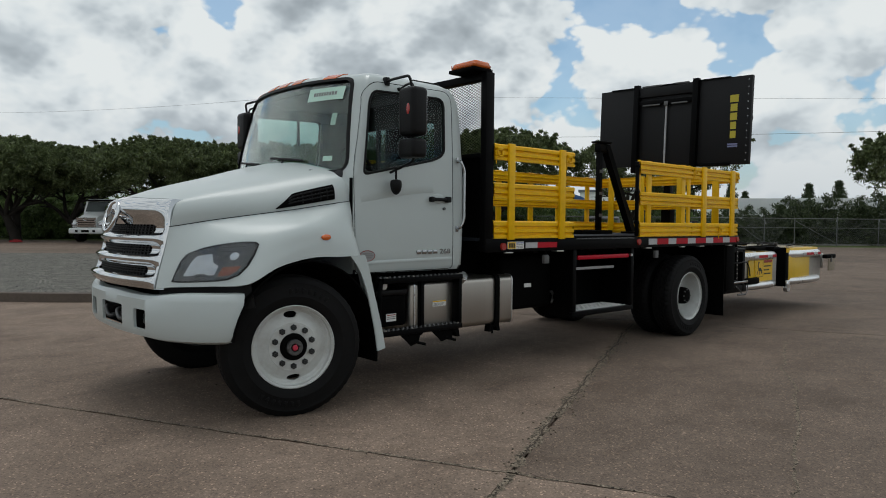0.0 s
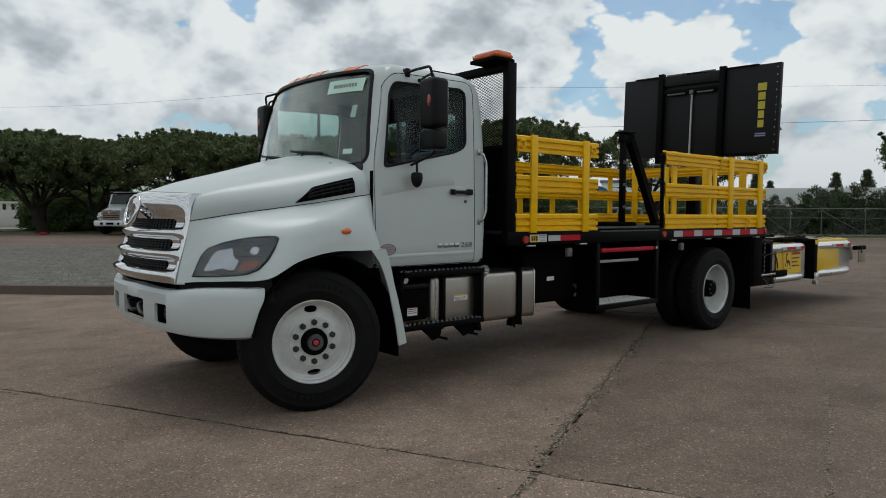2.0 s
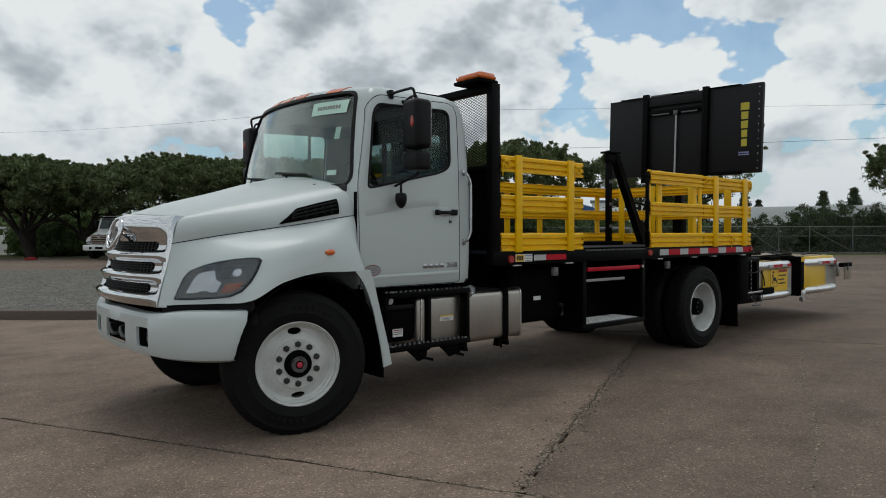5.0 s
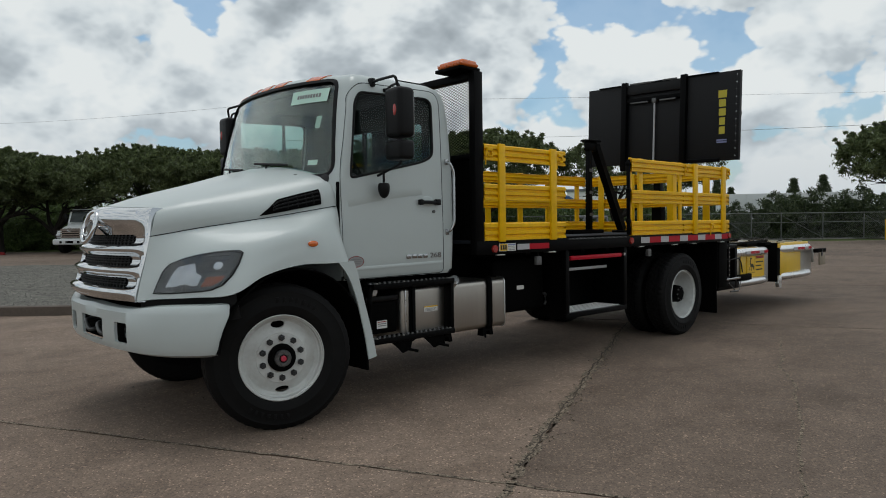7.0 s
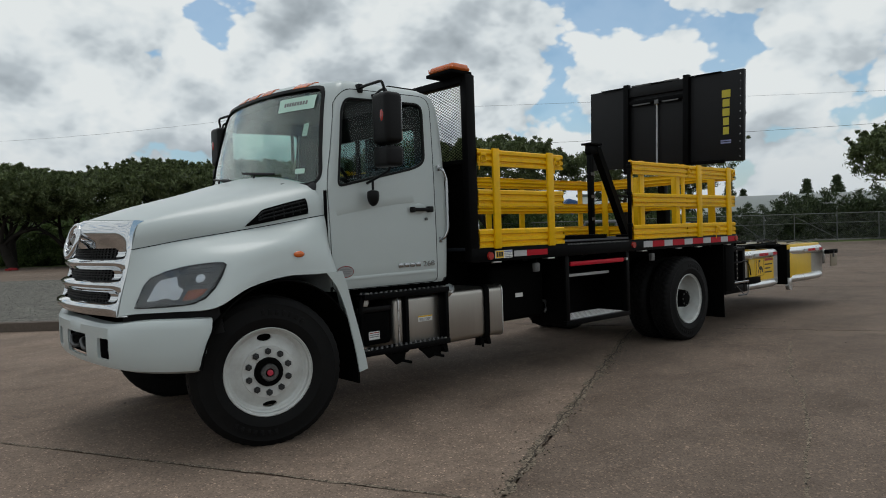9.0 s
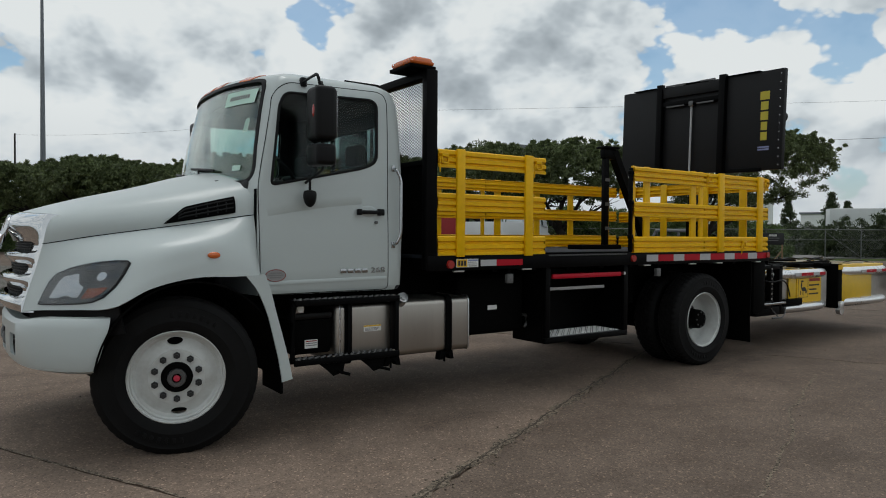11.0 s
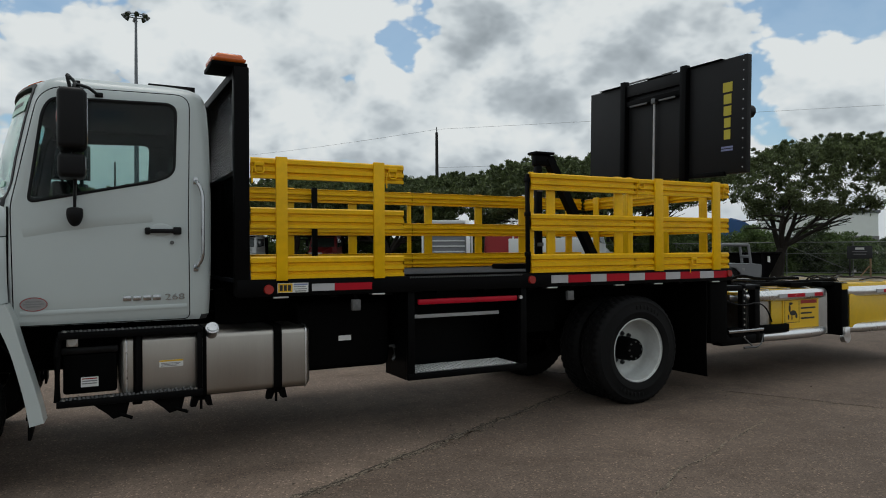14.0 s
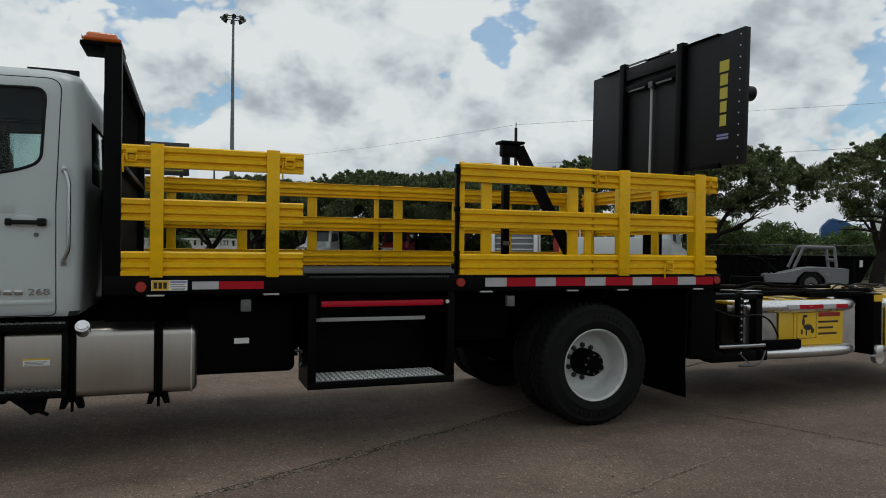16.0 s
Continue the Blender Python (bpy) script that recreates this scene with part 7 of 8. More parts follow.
def oak(seed, height=6.45, reach=4.3, fork=1.75, per=72, leaf=0.145, lean=(0.0, 0.0), label="spreading live oak with dark trunk and wide crown"):
    rnd, rng = random.Random(seed), np.random.default_rng(seed)
    root = thing("oak_tree", (0, 0, 0), label, "tree", "row of oaks beyond the yard")
    bm = bmesh.new()
    pts, d = limb(bm, (0, 0, -0.1), (rnd.gauss(0, 0.06), rnd.gauss(0, 0.06), 1), fork + 0.1, 0.36, 0.25, rnd, n=4)
    top = pts[-1]
    clumps = []
    arms = rnd.randint(5, 6)
    for k in range(arms):
        a = 2 * math.pi * (k + rnd.uniform(-0.25, 0.25)) / arms
        out_ = rnd.uniform(0.75, 1.15)
        p1, d1 = limb(bm, top - Vector((0, 0, rnd.uniform(0, 0.35))), (math.cos(a) * out_, math.sin(a) * out_, 1.0), rnd.uniform(2.3, 2.9), 0.15, 0.085, rnd, 0.0)
        for q in range(4):
            b_ = a + rnd.uniform(-1.0, 1.0)
            p2, d2 = limb(bm, p1[rnd.randint(3, 6)], (math.cos(b_) * 1.1, math.sin(b_) * 1.1, rnd.uniform(0.15, 1.0)), rnd.uniform(1.3, 2.2), 0.070, 0.02, rnd, 0.02)
            for q2 in range(3):
                p3, d3 = limb(bm, p2[rnd.randint(2, 5)], (d2.x + rnd.gauss(0, 0.7), d2.y + rnd.gauss(0, 0.7), rnd.uniform(-0.1, 0.9)), rnd.uniform(0.6, 1.2), 0.028, 0.008, rnd, n=4)
                clumps.append((*p3[-1], rnd.uniform(0.40, 0.62)))
                clumps.append((*p3[2], rnd.uniform(0.30, 0.48)))
            clumps.append((*p2[-1], rnd.uniform(0.45, 0.65)))
    clumps = [c for c in clumps if c[2] > 3.25 + 0.25 * rnd.random() - 0.10 * max(0.0, math.hypot(c[0], c[1]) - 2.5)]
    # fill the flat-bottomed dome of the crown
    mid = height * 0.66
    for k in range(330):
        a, r = rnd.uniform(0, 2 * math.pi), reach * rnd.random() ** 0.5
        roof = mid + (height - 0.35 - mid) * math.sqrt(max(0.0, 1 - (r / reach) ** 2)) + rnd.gauss(0, 0.16)
        floor_ = mid - 0.75 - 0.35 * math.cos(r / reach * 2.2) + rnd.gauss(0, 0.2)
        z = roof if rnd.random() < 0.62 else rnd.uniform(floor_, roof)
        clumps.append((r * math.cos(a), r * math.sin(a), z, rnd.uniform(0.18, 0.56)))
    # upright sprays that break the outline
    for k in range(110):
        a, r = rnd.uniform(0, 2 * math.pi), reach * rnd.random() ** 0.5
        z = mid + (height - 0.45 - mid) * math.sqrt(max(0.0, 1 - (r / reach) ** 2))
        lx_, ly_ = rnd.gauss(0, 0.12), rnd.gauss(0, 0.12)
        for q in range(4):
            clumps.append((r * math.cos(a) + lx_ * q, r * math.sin(a) + ly_ * q, z + 0.20 * q, 0.22 - 0.04 * q))
    def lean_by(z):
        return max(0.0, z - 1.2) / 4.5
    clumps = [(x + lean[0] * lean_by(z), y + lean[1] * lean_by(z), z, r) for x, y, z, r in clumps]
    for v in bm.verts:
        k = lean_by(v.co.z)
        v.co.x += lean[0] * k
        v.co.y += lean[1] * k
    part("trunk", bm, BARK, root, smooth=60)
    crown = leaf_mesh(clumps, rng, per, leaf, "crown")
    mesh_part("crown", crown, OAK_LEAF, root, smooth=0)
    return root


def settle(ob, x, y, turn=0.0, size=1.0, z=0.0, flat=1.0):
    ob.matrix_basis = Matrix.LocRotScale((x, y, z), Euler((0, 0, radians(turn))), (size, size, size * flat))


kinds = [oak(3), oak(8), oak(21)]
settle(oak(14, 7.3, 5.2, per=120, leaf=0.115, lean=(1.2, -1.65), label="spreading live oak leaning over the fence"), 35.0, 20.3)
oaks = [(18.2, 44.8, 0, 20, 1.06), (29.7, 25.8, 1, 80, 1.10), (26.2, 29.6, 2, 200, 1.08), (19.2, 37.2, 0, 130, 0.98), (13.5, 40.6, 1, 10, 1.0), (7.3, 50.3, 2, 60, 1.05), (3.15, 54.0, 0, 250, 1.0),
        (-3.2, 59.4, 1, 300, 1.05), (47.3, 6.1, 2, 310, 1.15), (0.2, 57.5, 1, 210, 1.02), (7.0, 48.0, 1, 120, 1.0), (-9.5, 65.0, 2, 20, 1.1), (10.6, 46.8, 0, 33, 0.95), (20.8, 43.6, 2, 290, 1.06), (23.7, 36.4, 1, 170, 1.02)]
for k, (x, y, kind, turn, size) in enumerate(oaks):
    ob = kinds[kind] if k < 3 and kind == k else None
    if ob is None:
        ob = copy_thing(kinds[kind], Matrix.Identity(4))
    settle(ob, x, y, turn, size)


def bush(seed, wide, deep, high, per=60, leaf=BUSH_LEAF, size=0.15, name="bush", label="dense green bush beside the fence"):
    rnd, rng = random.Random(seed), np.random.default_rng(seed)
    root = thing(name, (0, 0, 0), label, "bush", "bushes by the fence")
    clumps = []
    for k in range(int(26 * wide * deep ** 0.5)):
        a, u = rnd.uniform(0, 2 * math.pi), rnd.random() ** 0.5
        x, y = wide / 2 * u * math.cos(a), deep / 2 * u * math.sin(a)
        z = high * rnd.random() * math.sqrt(max(0.05, 1 - u * u * 0.8))
        clumps.append((x, y, max(0.2, z), rnd.uniform(0.3, 0.5)))
    stems = bmesh.new()
    for k in range(5):
        limb(stems, (rnd.uniform(-0.3, 0.3), rnd.uniform(-0.3, 0.3), -0.05), (rnd.gauss(0, 0.4), rnd.gauss(0, 0.4), 1), high * 0.8, 0.04, 0.01, rnd)
    part("stems", stems, BARK, root, smooth=60)
    mesh_part("foliage", leaf_mesh(clumps, rng, per, size, "foliage"), leaf, root, smooth=0)
    return root


near_bush = bush(31, 5.5, 3.0, 3.4, leaf=DARK_LEAF)
settle(near_bush, 45.0, 25.0, 30)
for x, y, t, s in ((62.0, 15.0, 15, 0.95), (66.5, 12.0, 120, 1.0), (70, 7, 30, 1.0), (59, 17.5, 70, 0.75), (64, 20, 10, 1.1), (72, 12, 80, 1.2), (76, 2, 0, 1.2), (80, -6, 50, 1.2), (84, 6, 20, 1.3), (53.5, 17.6, 25, 1.05), (55.6, 15.4, 140, 1.1), (57.4, 12.8, 230, 1.15), (51.6, 19.6, 80, 0.85)):
    settle(copy_thing(near_bush, Matrix.Identity(4)), x, y, t, s)
for k in range(9):
    b_, dist = 60.5 + 1.15 * k, 86 + 5 * math.sin(k * 2.1)
    settle(copy_thing(near_bush, Matrix.Identity(4)), -2.46 + dist * math.sin(radians(b_)), -4.3 + dist * math.cos(radians(b_)), 47 * k, 0.82 + 0.10 * math.sin(k * 3.7))
light_bush = bush(44, 5.0, 3.2, 2.6)
settle(light_bush, 30.5, 31.0, 40)
for x, y, t, s in ((27.5, 34.0, 10, 1.05), (39.5, 28.0, 100, 0.75), (36.5, 30.0, 10, 0.95), (33.5, 33.5, 200, 1.0), (43.5, 26.0, 50, 0.9), (40.6, 26.4, 20, 1.2), (37.2, 28.6, 170, 1.3), (34.2, 30.6, 60, 1.35), (44.6, 22.6, 90, 1.0), (34.0, 28.0, 130, 1.0), (24.5, 38.0, 60, 0.9), (14, 52, 0, 0.9), (10.2, 54.5, 60, 1.15), (18, 47.5, 140, 0.9), (21, 42.5, 20, 0.95), (1.0, 62, 70, 0.9), (31.5, 35.5, 80, 1.15), (38, 27, 15, 0.9), (12.6, 55.2, 33, 1.45), (16.6, 51.4, 110, 1.5), (20.8, 47.6, 190, 1.5), (24.6, 43.2, 250, 1.45), (28.0, 38.9, 15, 1.4), (9.2, 58.0, 75, 1.3), (-9, 83, 10, 1.9), (-4, 81.5, 70, 2.0), (1, 80, 130, 1.9), (6, 78.5, 200, 2.0), (11, 76.5, 260, 1.9), (16, 74, 320, 2.0), (-14, 86, 40, 2.0)):
    settle(copy_thing(light_bush, Matrix.Identity(4)), x, y, t, s)

# a long dark hedge far behind the oaks
rng, rnd = np.random.default_rng(77), random.Random(77)
clumps = []
for k in range(900):
    s = rnd.uniform(-50, 42)
    x, y = 33 - 0.70 * s + rnd.gauss(0, 0.8) + 6, 38 + 0.72 * s + rnd.gauss(0, 0.8) + 6
    clumps.append((x, y, rnd.random() ** 0.8 * (1.5 + 0.5 * math.sin(s * 0.9)), rnd.uniform(0.5, 0.9)))
tagged(mesh_part("far_hedge", leaf_mesh(clumps, rng, 45, 0.24, "far_hedge"), DARK_LEAF, None, smooth=0), "long dark hedge along the road", "hedge", kind="stuff")


def cone_tree(seed, high, wide):
    rnd, rng = random.Random(seed), np.random.default_rng(seed)
    root = thing("pointed_tree", (0, 0, 0), "distant pointed green tree", "tree", "distant trees")
    bm = bmesh.new()
    limb(bm, (0, 0, -0.1), (0, 0, 1), high * 0.8, 0.22, 0.04, rnd)
    part("trunk", bm, BARK, root, smooth=60)
    clumps = []
    for k in range(170):
        z = rnd.random()
        r = wide / 2 * (1 - z) ** 0.75 * (0.35 + 0.65 * rnd.random())
        a = rnd.uniform(0, 2 * math.pi)
        clumps.append((r * math.cos(a), r * math.sin(a), 0.8 + z * (high - 1.0), rnd.uniform(0.4, 0.7)))
    mesh_part("crown", leaf_mesh(clumps, rng, 40, 0.26, "crown"), FAR_LEAF, root, smooth=0)
    return root


def toward(x0, y0, bearing, dist):
    return x0 + dist * math.sin(radians(bearing)), y0 + dist * math.cos(radians(bearing))


ct = cone_tree(5, 9.0, 4.6)
settle(ct, *toward(-2.46, -4.3, 69.9, 118), 0, 0.86)
for bearing, dist, s, t in ((70.9, 116, 0.62, 40), (71.8, 118, 0.9, 90), (72.7, 120, 0.6, 10), (65.6, 130, 0.8, 60), (64.6, 128, 0.95, 200), (61.8, 140, 0.9, 20), (75.5, 125, 0.6, 20), (77, 128, 0.65, 80)):
    settle(copy_thing(ct, Matrix.Identity(4)), *toward(-2.46, -4.3, bearing, dist), t, s)

# ---- fence with its gate ----
FENCE = material("dull_galvanised_fence", (0.20, 0.21, 0.20), 0.55, metal=0.6, vary=0.25, scale=10)
line = [(25.5, 35.8), (38.2, 22.0), (43.4, 17.2), (48.0, 15.0), (56, 9.5), (66, 0.5), (82, -16)]


def fence():
    root = thing("chain_link_fence", (38.2, 22.0, 0), "grey chain-link fence with braced posts", "fence")
    wires = bmesh.new()
    for a, b_ in zip(line, line[1:]):
        a, b_ = Vector((*a, 0)), Vector((*b_, 0))
        n = max(1, round((b_ - a).length / 3.0))
        d = (b_ - a).normalized()
        for k in range(n):
            p = a + (b_ - a) * k / n
            bm = bmesh.new()
            rod(bm, p + Vector((0, 0, -0.05)), p + Vector((0, 0, 1.95)), 0.032, seg=8)
            part("post", bm, FENCE, root)
            if k % 2 == 0:
                q = a + (b_ - a) * (k + 1) / n
                rod_ = bmesh.new()
                rod(rod_, p + Vector((0, 0, 1.75)), q + Vector((0, 0, 0.15)), 0.020, seg=6)
                part("brace", rod_, FENCE, root)
        for z, r in ((1.90, 0.026), (1.25, 0.016), (0.10, 0.016)):
            bm = bmesh.new()
            rod(bm, a + Vector((0, 0, z)), b_ + Vector((0, 0, z)), r, seg=6)
            part("rail", bm, FENCE, root)
        length = (b_ - a).length
        k = -1.9
        while k < length:
            for sgn in (1, -1):
                t0, t1 = (k, k + 1.8) if sgn > 0 else (k + 1.8, k)
                z0, z1 = 0.1, 1.9
                if 0 <= min(t0, t1) and max(t0, t1) <= length:
                    rod(wires, a + d * t0 + Vector((0, 0, z0)), a + d * t1 + Vector((0, 0, z1)), 0.004, seg=3)
            k += 0.16
    ob = part("wire_mesh", wires, FENCE, root, smooth=0)
    ob["kind"] = "stuff"
    return root


fence()

# ---- signs, poles and wires ----
DARK_SIGN = material("dark_sign_face", (0.020, 0.021, 0.024), 0.5, vary=0.2, scale=4)
TIMBER = material("raw_timber", (0.30, 0.20, 0.11), 0.8, vary=0.25, scale=8, stretch=(1, 1, 0.2))
POLE = material("grey_pole_steel", (0.17, 0.18, 0.20), 0.5, metal=0.5, vary=0.15, scale=2)
TAR_POLE = material("tarred_timber_pole", (0.018, 0.016, 0.015), 0.85, vary=0.3, scale=3)

sx, sy = 38.8, 18.0
board = thing("site_sign", (sx, sy, 0), "small dark notice board on timber legs by the fence", "sign")
face = Matrix.Translation((sx, sy, 0)) @ Matrix.Rotation(radians(-62), 4, "Z")


def on_sign(name, bm, mat, parent=None):
    bmesh.ops.transform(bm, matrix=face, verts=bm.verts)
    return part(name, bm, mat, parent or board)


plate = on_sign("face", boxed(-0.60, 0.60, -0.02, 0.02, 0.95, 1.65, bevel=0.01), DARK_SIGN)
for k, w_ in enumerate((0.22, 0.35, 0.30)):
    on_sign("print_bar", boxed(-w_, w_, -0.024, -0.020, 1.50 - k * 0.15 - (0.05 if k == 0 else 0.02), 1.50 - k * 0.15 + (0.07 if k == 0 else 0.02)), LABEL_GREY if k else LABEL_WHITE, plate)
for x in (-0.52, 0.46):
    on_sign("leg", boxed(x, x + 0.09, -0.03, 0.03, -0.02, 0.96, bevel=0.006), TIMBER if x > 0 else TAR_POLE)
foot = bmesh.new()
rod(foot, (0.05, -0.35, 0.0), (0.45, 0.0, 0.55), 0.04, seg=6)
on_sign("stay", foot, TIMBER)

lx, ly = 7.8, 102.0
mast = thing("high_mast_light", (lx, ly, 0), "very tall grey light mast with a ring of floodlights", "light mast")
bm = bmesh.new()
rod(bm, (lx, ly, -0.1), (lx, ly, 35.6), 0.42, 0.16, seg=16)
part("pole", bm, POLE, mast)
ring = bmesh.new()
sweep(ring, [(lx + 1.1 * math.cos(2 * math.pi * k / 24), ly + 1.1 * math.sin(2 * math.pi * k / 24), 35.4) for k in range(24)], round_ring(0.08, 6), closed=True)
for k in range(4):
    a = math.pi / 2 * k
    rod(ring, (lx, ly, 35.4), (lx + 1.1 * math.cos(a), ly + 1.1 * math.sin(a), 35.4), 0.06, seg=6)
part("ring", ring, POLE, mast)
for k in range(8):
    a = 2 * math.pi * k / 8
    bm = bmesh.new()
    rod(bm, (lx + 1.25 * math.cos(a), ly + 1.25 * math.sin(a), 35.5), (lx + 1.7 * math.cos(a), ly + 1.7 * math.sin(a), 35.1), 0.20, 0.36, seg=10)
    part("floodlight", bm, STEEL, mast)

px_, py_ = 29.7, 51.1
pole = thing("utility_pole", (px_, py_, 0), "dark timber utility pole", "utility pole")
bm = bmesh.new()
rod(bm, (px_, py_, -0.1), (px_, py_, 12.4), 0.20, 0.13, seg=12)
part("pole", bm, TAR_POLE, pole)
bm = bmesh.new()
rod(bm, (px_, py_, 12.4), (px_, py_, 12.9), 0.05, seg=8)
part("insulator", bm, STEEL, pole)
p2 = (140.0, -2.0)
pole2 = thing("utility_pole", (*p2, 0), "dark timber utility pole", "utility pole")
bm = bmesh.new()
rod(bm, (*p2, -0.1), (*p2, 20.3), 0.24, 0.13, seg=12)
part("pole", bm, TAR_POLE, pole2)


CABLE = material("weathered_cable", (0.07, 0.07, 0.075), 0.6, vary=0.1, scale=1)


def wire(name, a, b_, sag):
    a, b_ = Vector(a), Vector(b_)
    pts = [a + (b_ - a) * k / 24 - Vector((0, 0, 4 * sag * (k / 24) * (1 - k / 24))) for k in range(25)]
    ob = part(name, piped(pts, 0.011, seg=5), CABLE)
    return tagged(ob, "thin black overhead cable between poles", "cable", "overhead cables")


wire("overhead_cable", (px_, py_, 12.7), (p2[0], p2[1], 20.0), 0.3)
wire("overhead_cable", (px_, py_, 12.7), (6.0, 128.0, 17.4), 0.8)
near_pole = (44.0, -2.0)
for (x, y), high in ((near_pole, 11.5), ((6.0, 128.0), 17.6)):
    mast_ = thing("utility_pole", (x, y, 0), "dark timber utility pole", "utility pole")
    bm = bmesh.new()
    rod(bm, (x, y, -0.1), (x, y, high), 0.20, 0.13, seg=12)
    part("pole", bm, TAR_POLE, mast_)
wire("overhead_cable", (px_, py_, 9.2), (*near_pole, 6.4), 0.4)

bx, by = toward(-0.1, -4.9, 40.9, 118)
bill = thing("billboard", (bx, by, 0), "distant grey billboard seen edge on above the trees", "billboard")
bm = bmesh.new()
rod(bm, (bx, by, -0.1), (bx, by, 13.2), 0.5, seg=12)
part("column", bm, POLE, bill)
face = Matrix.Translation((bx, by, 15.2)) @ Matrix.Rotation(radians(-10), 4, "Z")
bm = boxed(-2.6, 2.6, -0.25, 0.25, -1.6, 1.6, bevel=0.02)
bmesh.ops.transform(bm, matrix=face, verts=bm.verts)
pan = part("panel", bm, material("weathered_grey_panel", (0.16, 0.17, 0.18), 0.6, vary=0.2, scale=1), bill)
for k in range(7):
    bm = boxed(-2.5 + k * 0.75, -2.4 + k * 0.75, -0.32, -0.25, -1.6, 1.6)
    bmesh.ops.transform(bm, matrix=face, verts=bm.verts)
    part("rib", bm, POLE, pan)

tx, ty = -1.7, 95.0
big = thing("pole_sign", (tx, ty, 0), "dark framed roadside sign on posts reading TRUCK CENTER", "sign")
for x in (-2.6, 2.6):
    bm = bmesh.new()
    rod(bm, (tx + x, ty, -0.1), (tx + x, ty, 11.4), 0.22, seg=12)
    part("post", bm, TAR_POLE, big)
pan = part("panel", boxed(tx - 3.6, tx + 3.6, ty - 0.25, ty + 0.25, 11.0, 15.4, bevel=0.05), DARK_SIGN, big)
part("inner_face", boxed(tx - 2.9, tx + 2.9, ty - 0.27, ty - 0.252, 11.5, 14.9), material("olive_sign_face", (0.10, 0.085, 0.05), 0.6, vary=0.15, scale=1), pan)
fr = bmesh.new()
sweep(fr, [(tx - 2.75, ty - 0.28, 11.65), (tx + 2.75, ty - 0.28, 11.65), (tx + 2.75, ty - 0.28, 14.75), (tx - 2.75, ty - 0.28, 14.75)], [(-0.05, -0.01), (0.05, -0.01), (0.05, 0.01), (-0.05, 0.01)], closed=True, up=Vector((0, 1, 0)))
part("frame_line", fr, LETTER_YELLOW, pan)
lettering("sign_letters", "TRUCK CENTER", 0.80, side_pose(tx, ty - 0.285, 12.75), LETTER_YELLOW, pan, 0.01, 0.92)
for k in range(4):
    part("name_block", boxed(tx - 1.9 + k * 1.0, tx - 1.2 + k * 1.0, ty - 0.285, ty - 0.272, 13.5, 14.1), LETTER_YELLOW, pan)
part("lower_panel", boxed(tx - 3.3, tx + 3.3, ty - 0.2, ty + 0.2, 9.4, 10.5, bevel=0.04), DARK_SIGN, big)

bol = thing("bollard", (52.5, 9.7, 0), "yellow painted steel bollard with red band", "bollard")
bm = bmesh.new()
rod(bm, (52.5, 9.7, -0.05), (52.5, 9.7, 1.35), 0.11, seg=14)
part("post", bm, VEST_YELLOW, bol)
bm = bmesh.new()
rod(bm, (52.9, 9.5, 0.2), (52.9, 9.5, 1.2), 0.16, seg=14)
part("guard", bm, RED_PAINT, bol)

# ---- white concrete barrier and rail along the highway ----
barrier = thing("highway_barrier", (0, 72, 0), "pale concrete highway barrier with posts", "barrier")
PALE = material("pale_painted_concrete", (0.55, 0.54, 0.50), 0.8, vary=0.12, scale=2)
for s in range(-5, 4):
    a = Vector((2.0, 72.0)) + Vector((0.80, -0.30)) * s * 8
    bm = bmesh.new()
    t = Matrix.Translation((a.x, a.y, 0)) @ Matrix.Rotation(math.atan2(-0.30, 0.80), 4, "Z")
    box(bm, -4.25, 4.25, -0.25, 0.25, -0.1, 1.55, bevel=0.03, turn=t)
    part("wall_panel", bm, PALE, barrier)
    for k in range(12):
        bm = bmesh.new()
        box(bm, -4.0 + k * 0.7, -3.6 + k * 0.7, -0.10, 0.10, 1.55, 2.1, turn=t)
        part("baluster", bm, PALE, barrier)
    bm = bmesh.new()
    box(bm, -4.25, 4.25, -0.16, 0.16, 2.1, 2.3, bevel=0.03, turn=t)
    part("rail", bm, PALE, barrier)

# ---- far buildings ----
WAREHOUSE = material("pale_warehouse_wall", (0.80, 0.81, 0.80), 0.7, vary=0.06, scale=0.3)


def warehouse(bearing, dist, width, high, turn):
    x, y = toward(-2.46, -4.3, bearing, dist)
    root = thing("warehouse", (x, y, 0), "long pale flat-roofed warehouse in the distance", "warehouse", "distant warehouses")
    m = Matrix.Translation((x, y, 0)) @ Matrix.Rotation(radians(turn), 4, "Z")

    def put(name, bm, mat):
        bmesh.ops.transform(bm, matrix=m, verts=bm.verts)
        return part(name, bm, mat, root)
    put("wall", boxed(-width / 2, width / 2, -15, 15, -0.1, high), WAREHOUSE)
    put("roof_edge", boxed(-width / 2 - 0.3, width / 2 + 0.3, -15.3, 15.3, high + 0.002, high + 0.45), POLE)
    for k in range(6):
        xx = -width / 2 + width * (k + 0.5) / 6
        put("loading_door", boxed(xx - 1.6, xx + 1.6, -15.08, -15.003, 0.3, 3.6), LABEL_GREY)
    put("roof_unit", boxed(-width * 0.2, -width * 0.2 + 2.0, -3, -1, high + 0.46, high + 1.8, bevel=0.05), POLE)


warehouse(66.8, 190, 26, 6.4, -67)
warehouse(57.0, 150, 18, 7.4, -57)
wall = thing("boundary_wall", (75, 27, 0), "low pale boundary wall beyond the grass", "wall")
for k in range(6):
    m = Matrix.Translation((70 + 6.5 * k, 33 - 6.0 * k, 0)) @ Matrix.Rotation(radians(-43), 4, "Z")
    bm = bmesh.new()
    box(bm, -4.4, 4.4, -0.15, 0.15, -0.1, 1.5, bevel=0.02, turn=m)
    part("wall_panel", bm, PALE, wall)

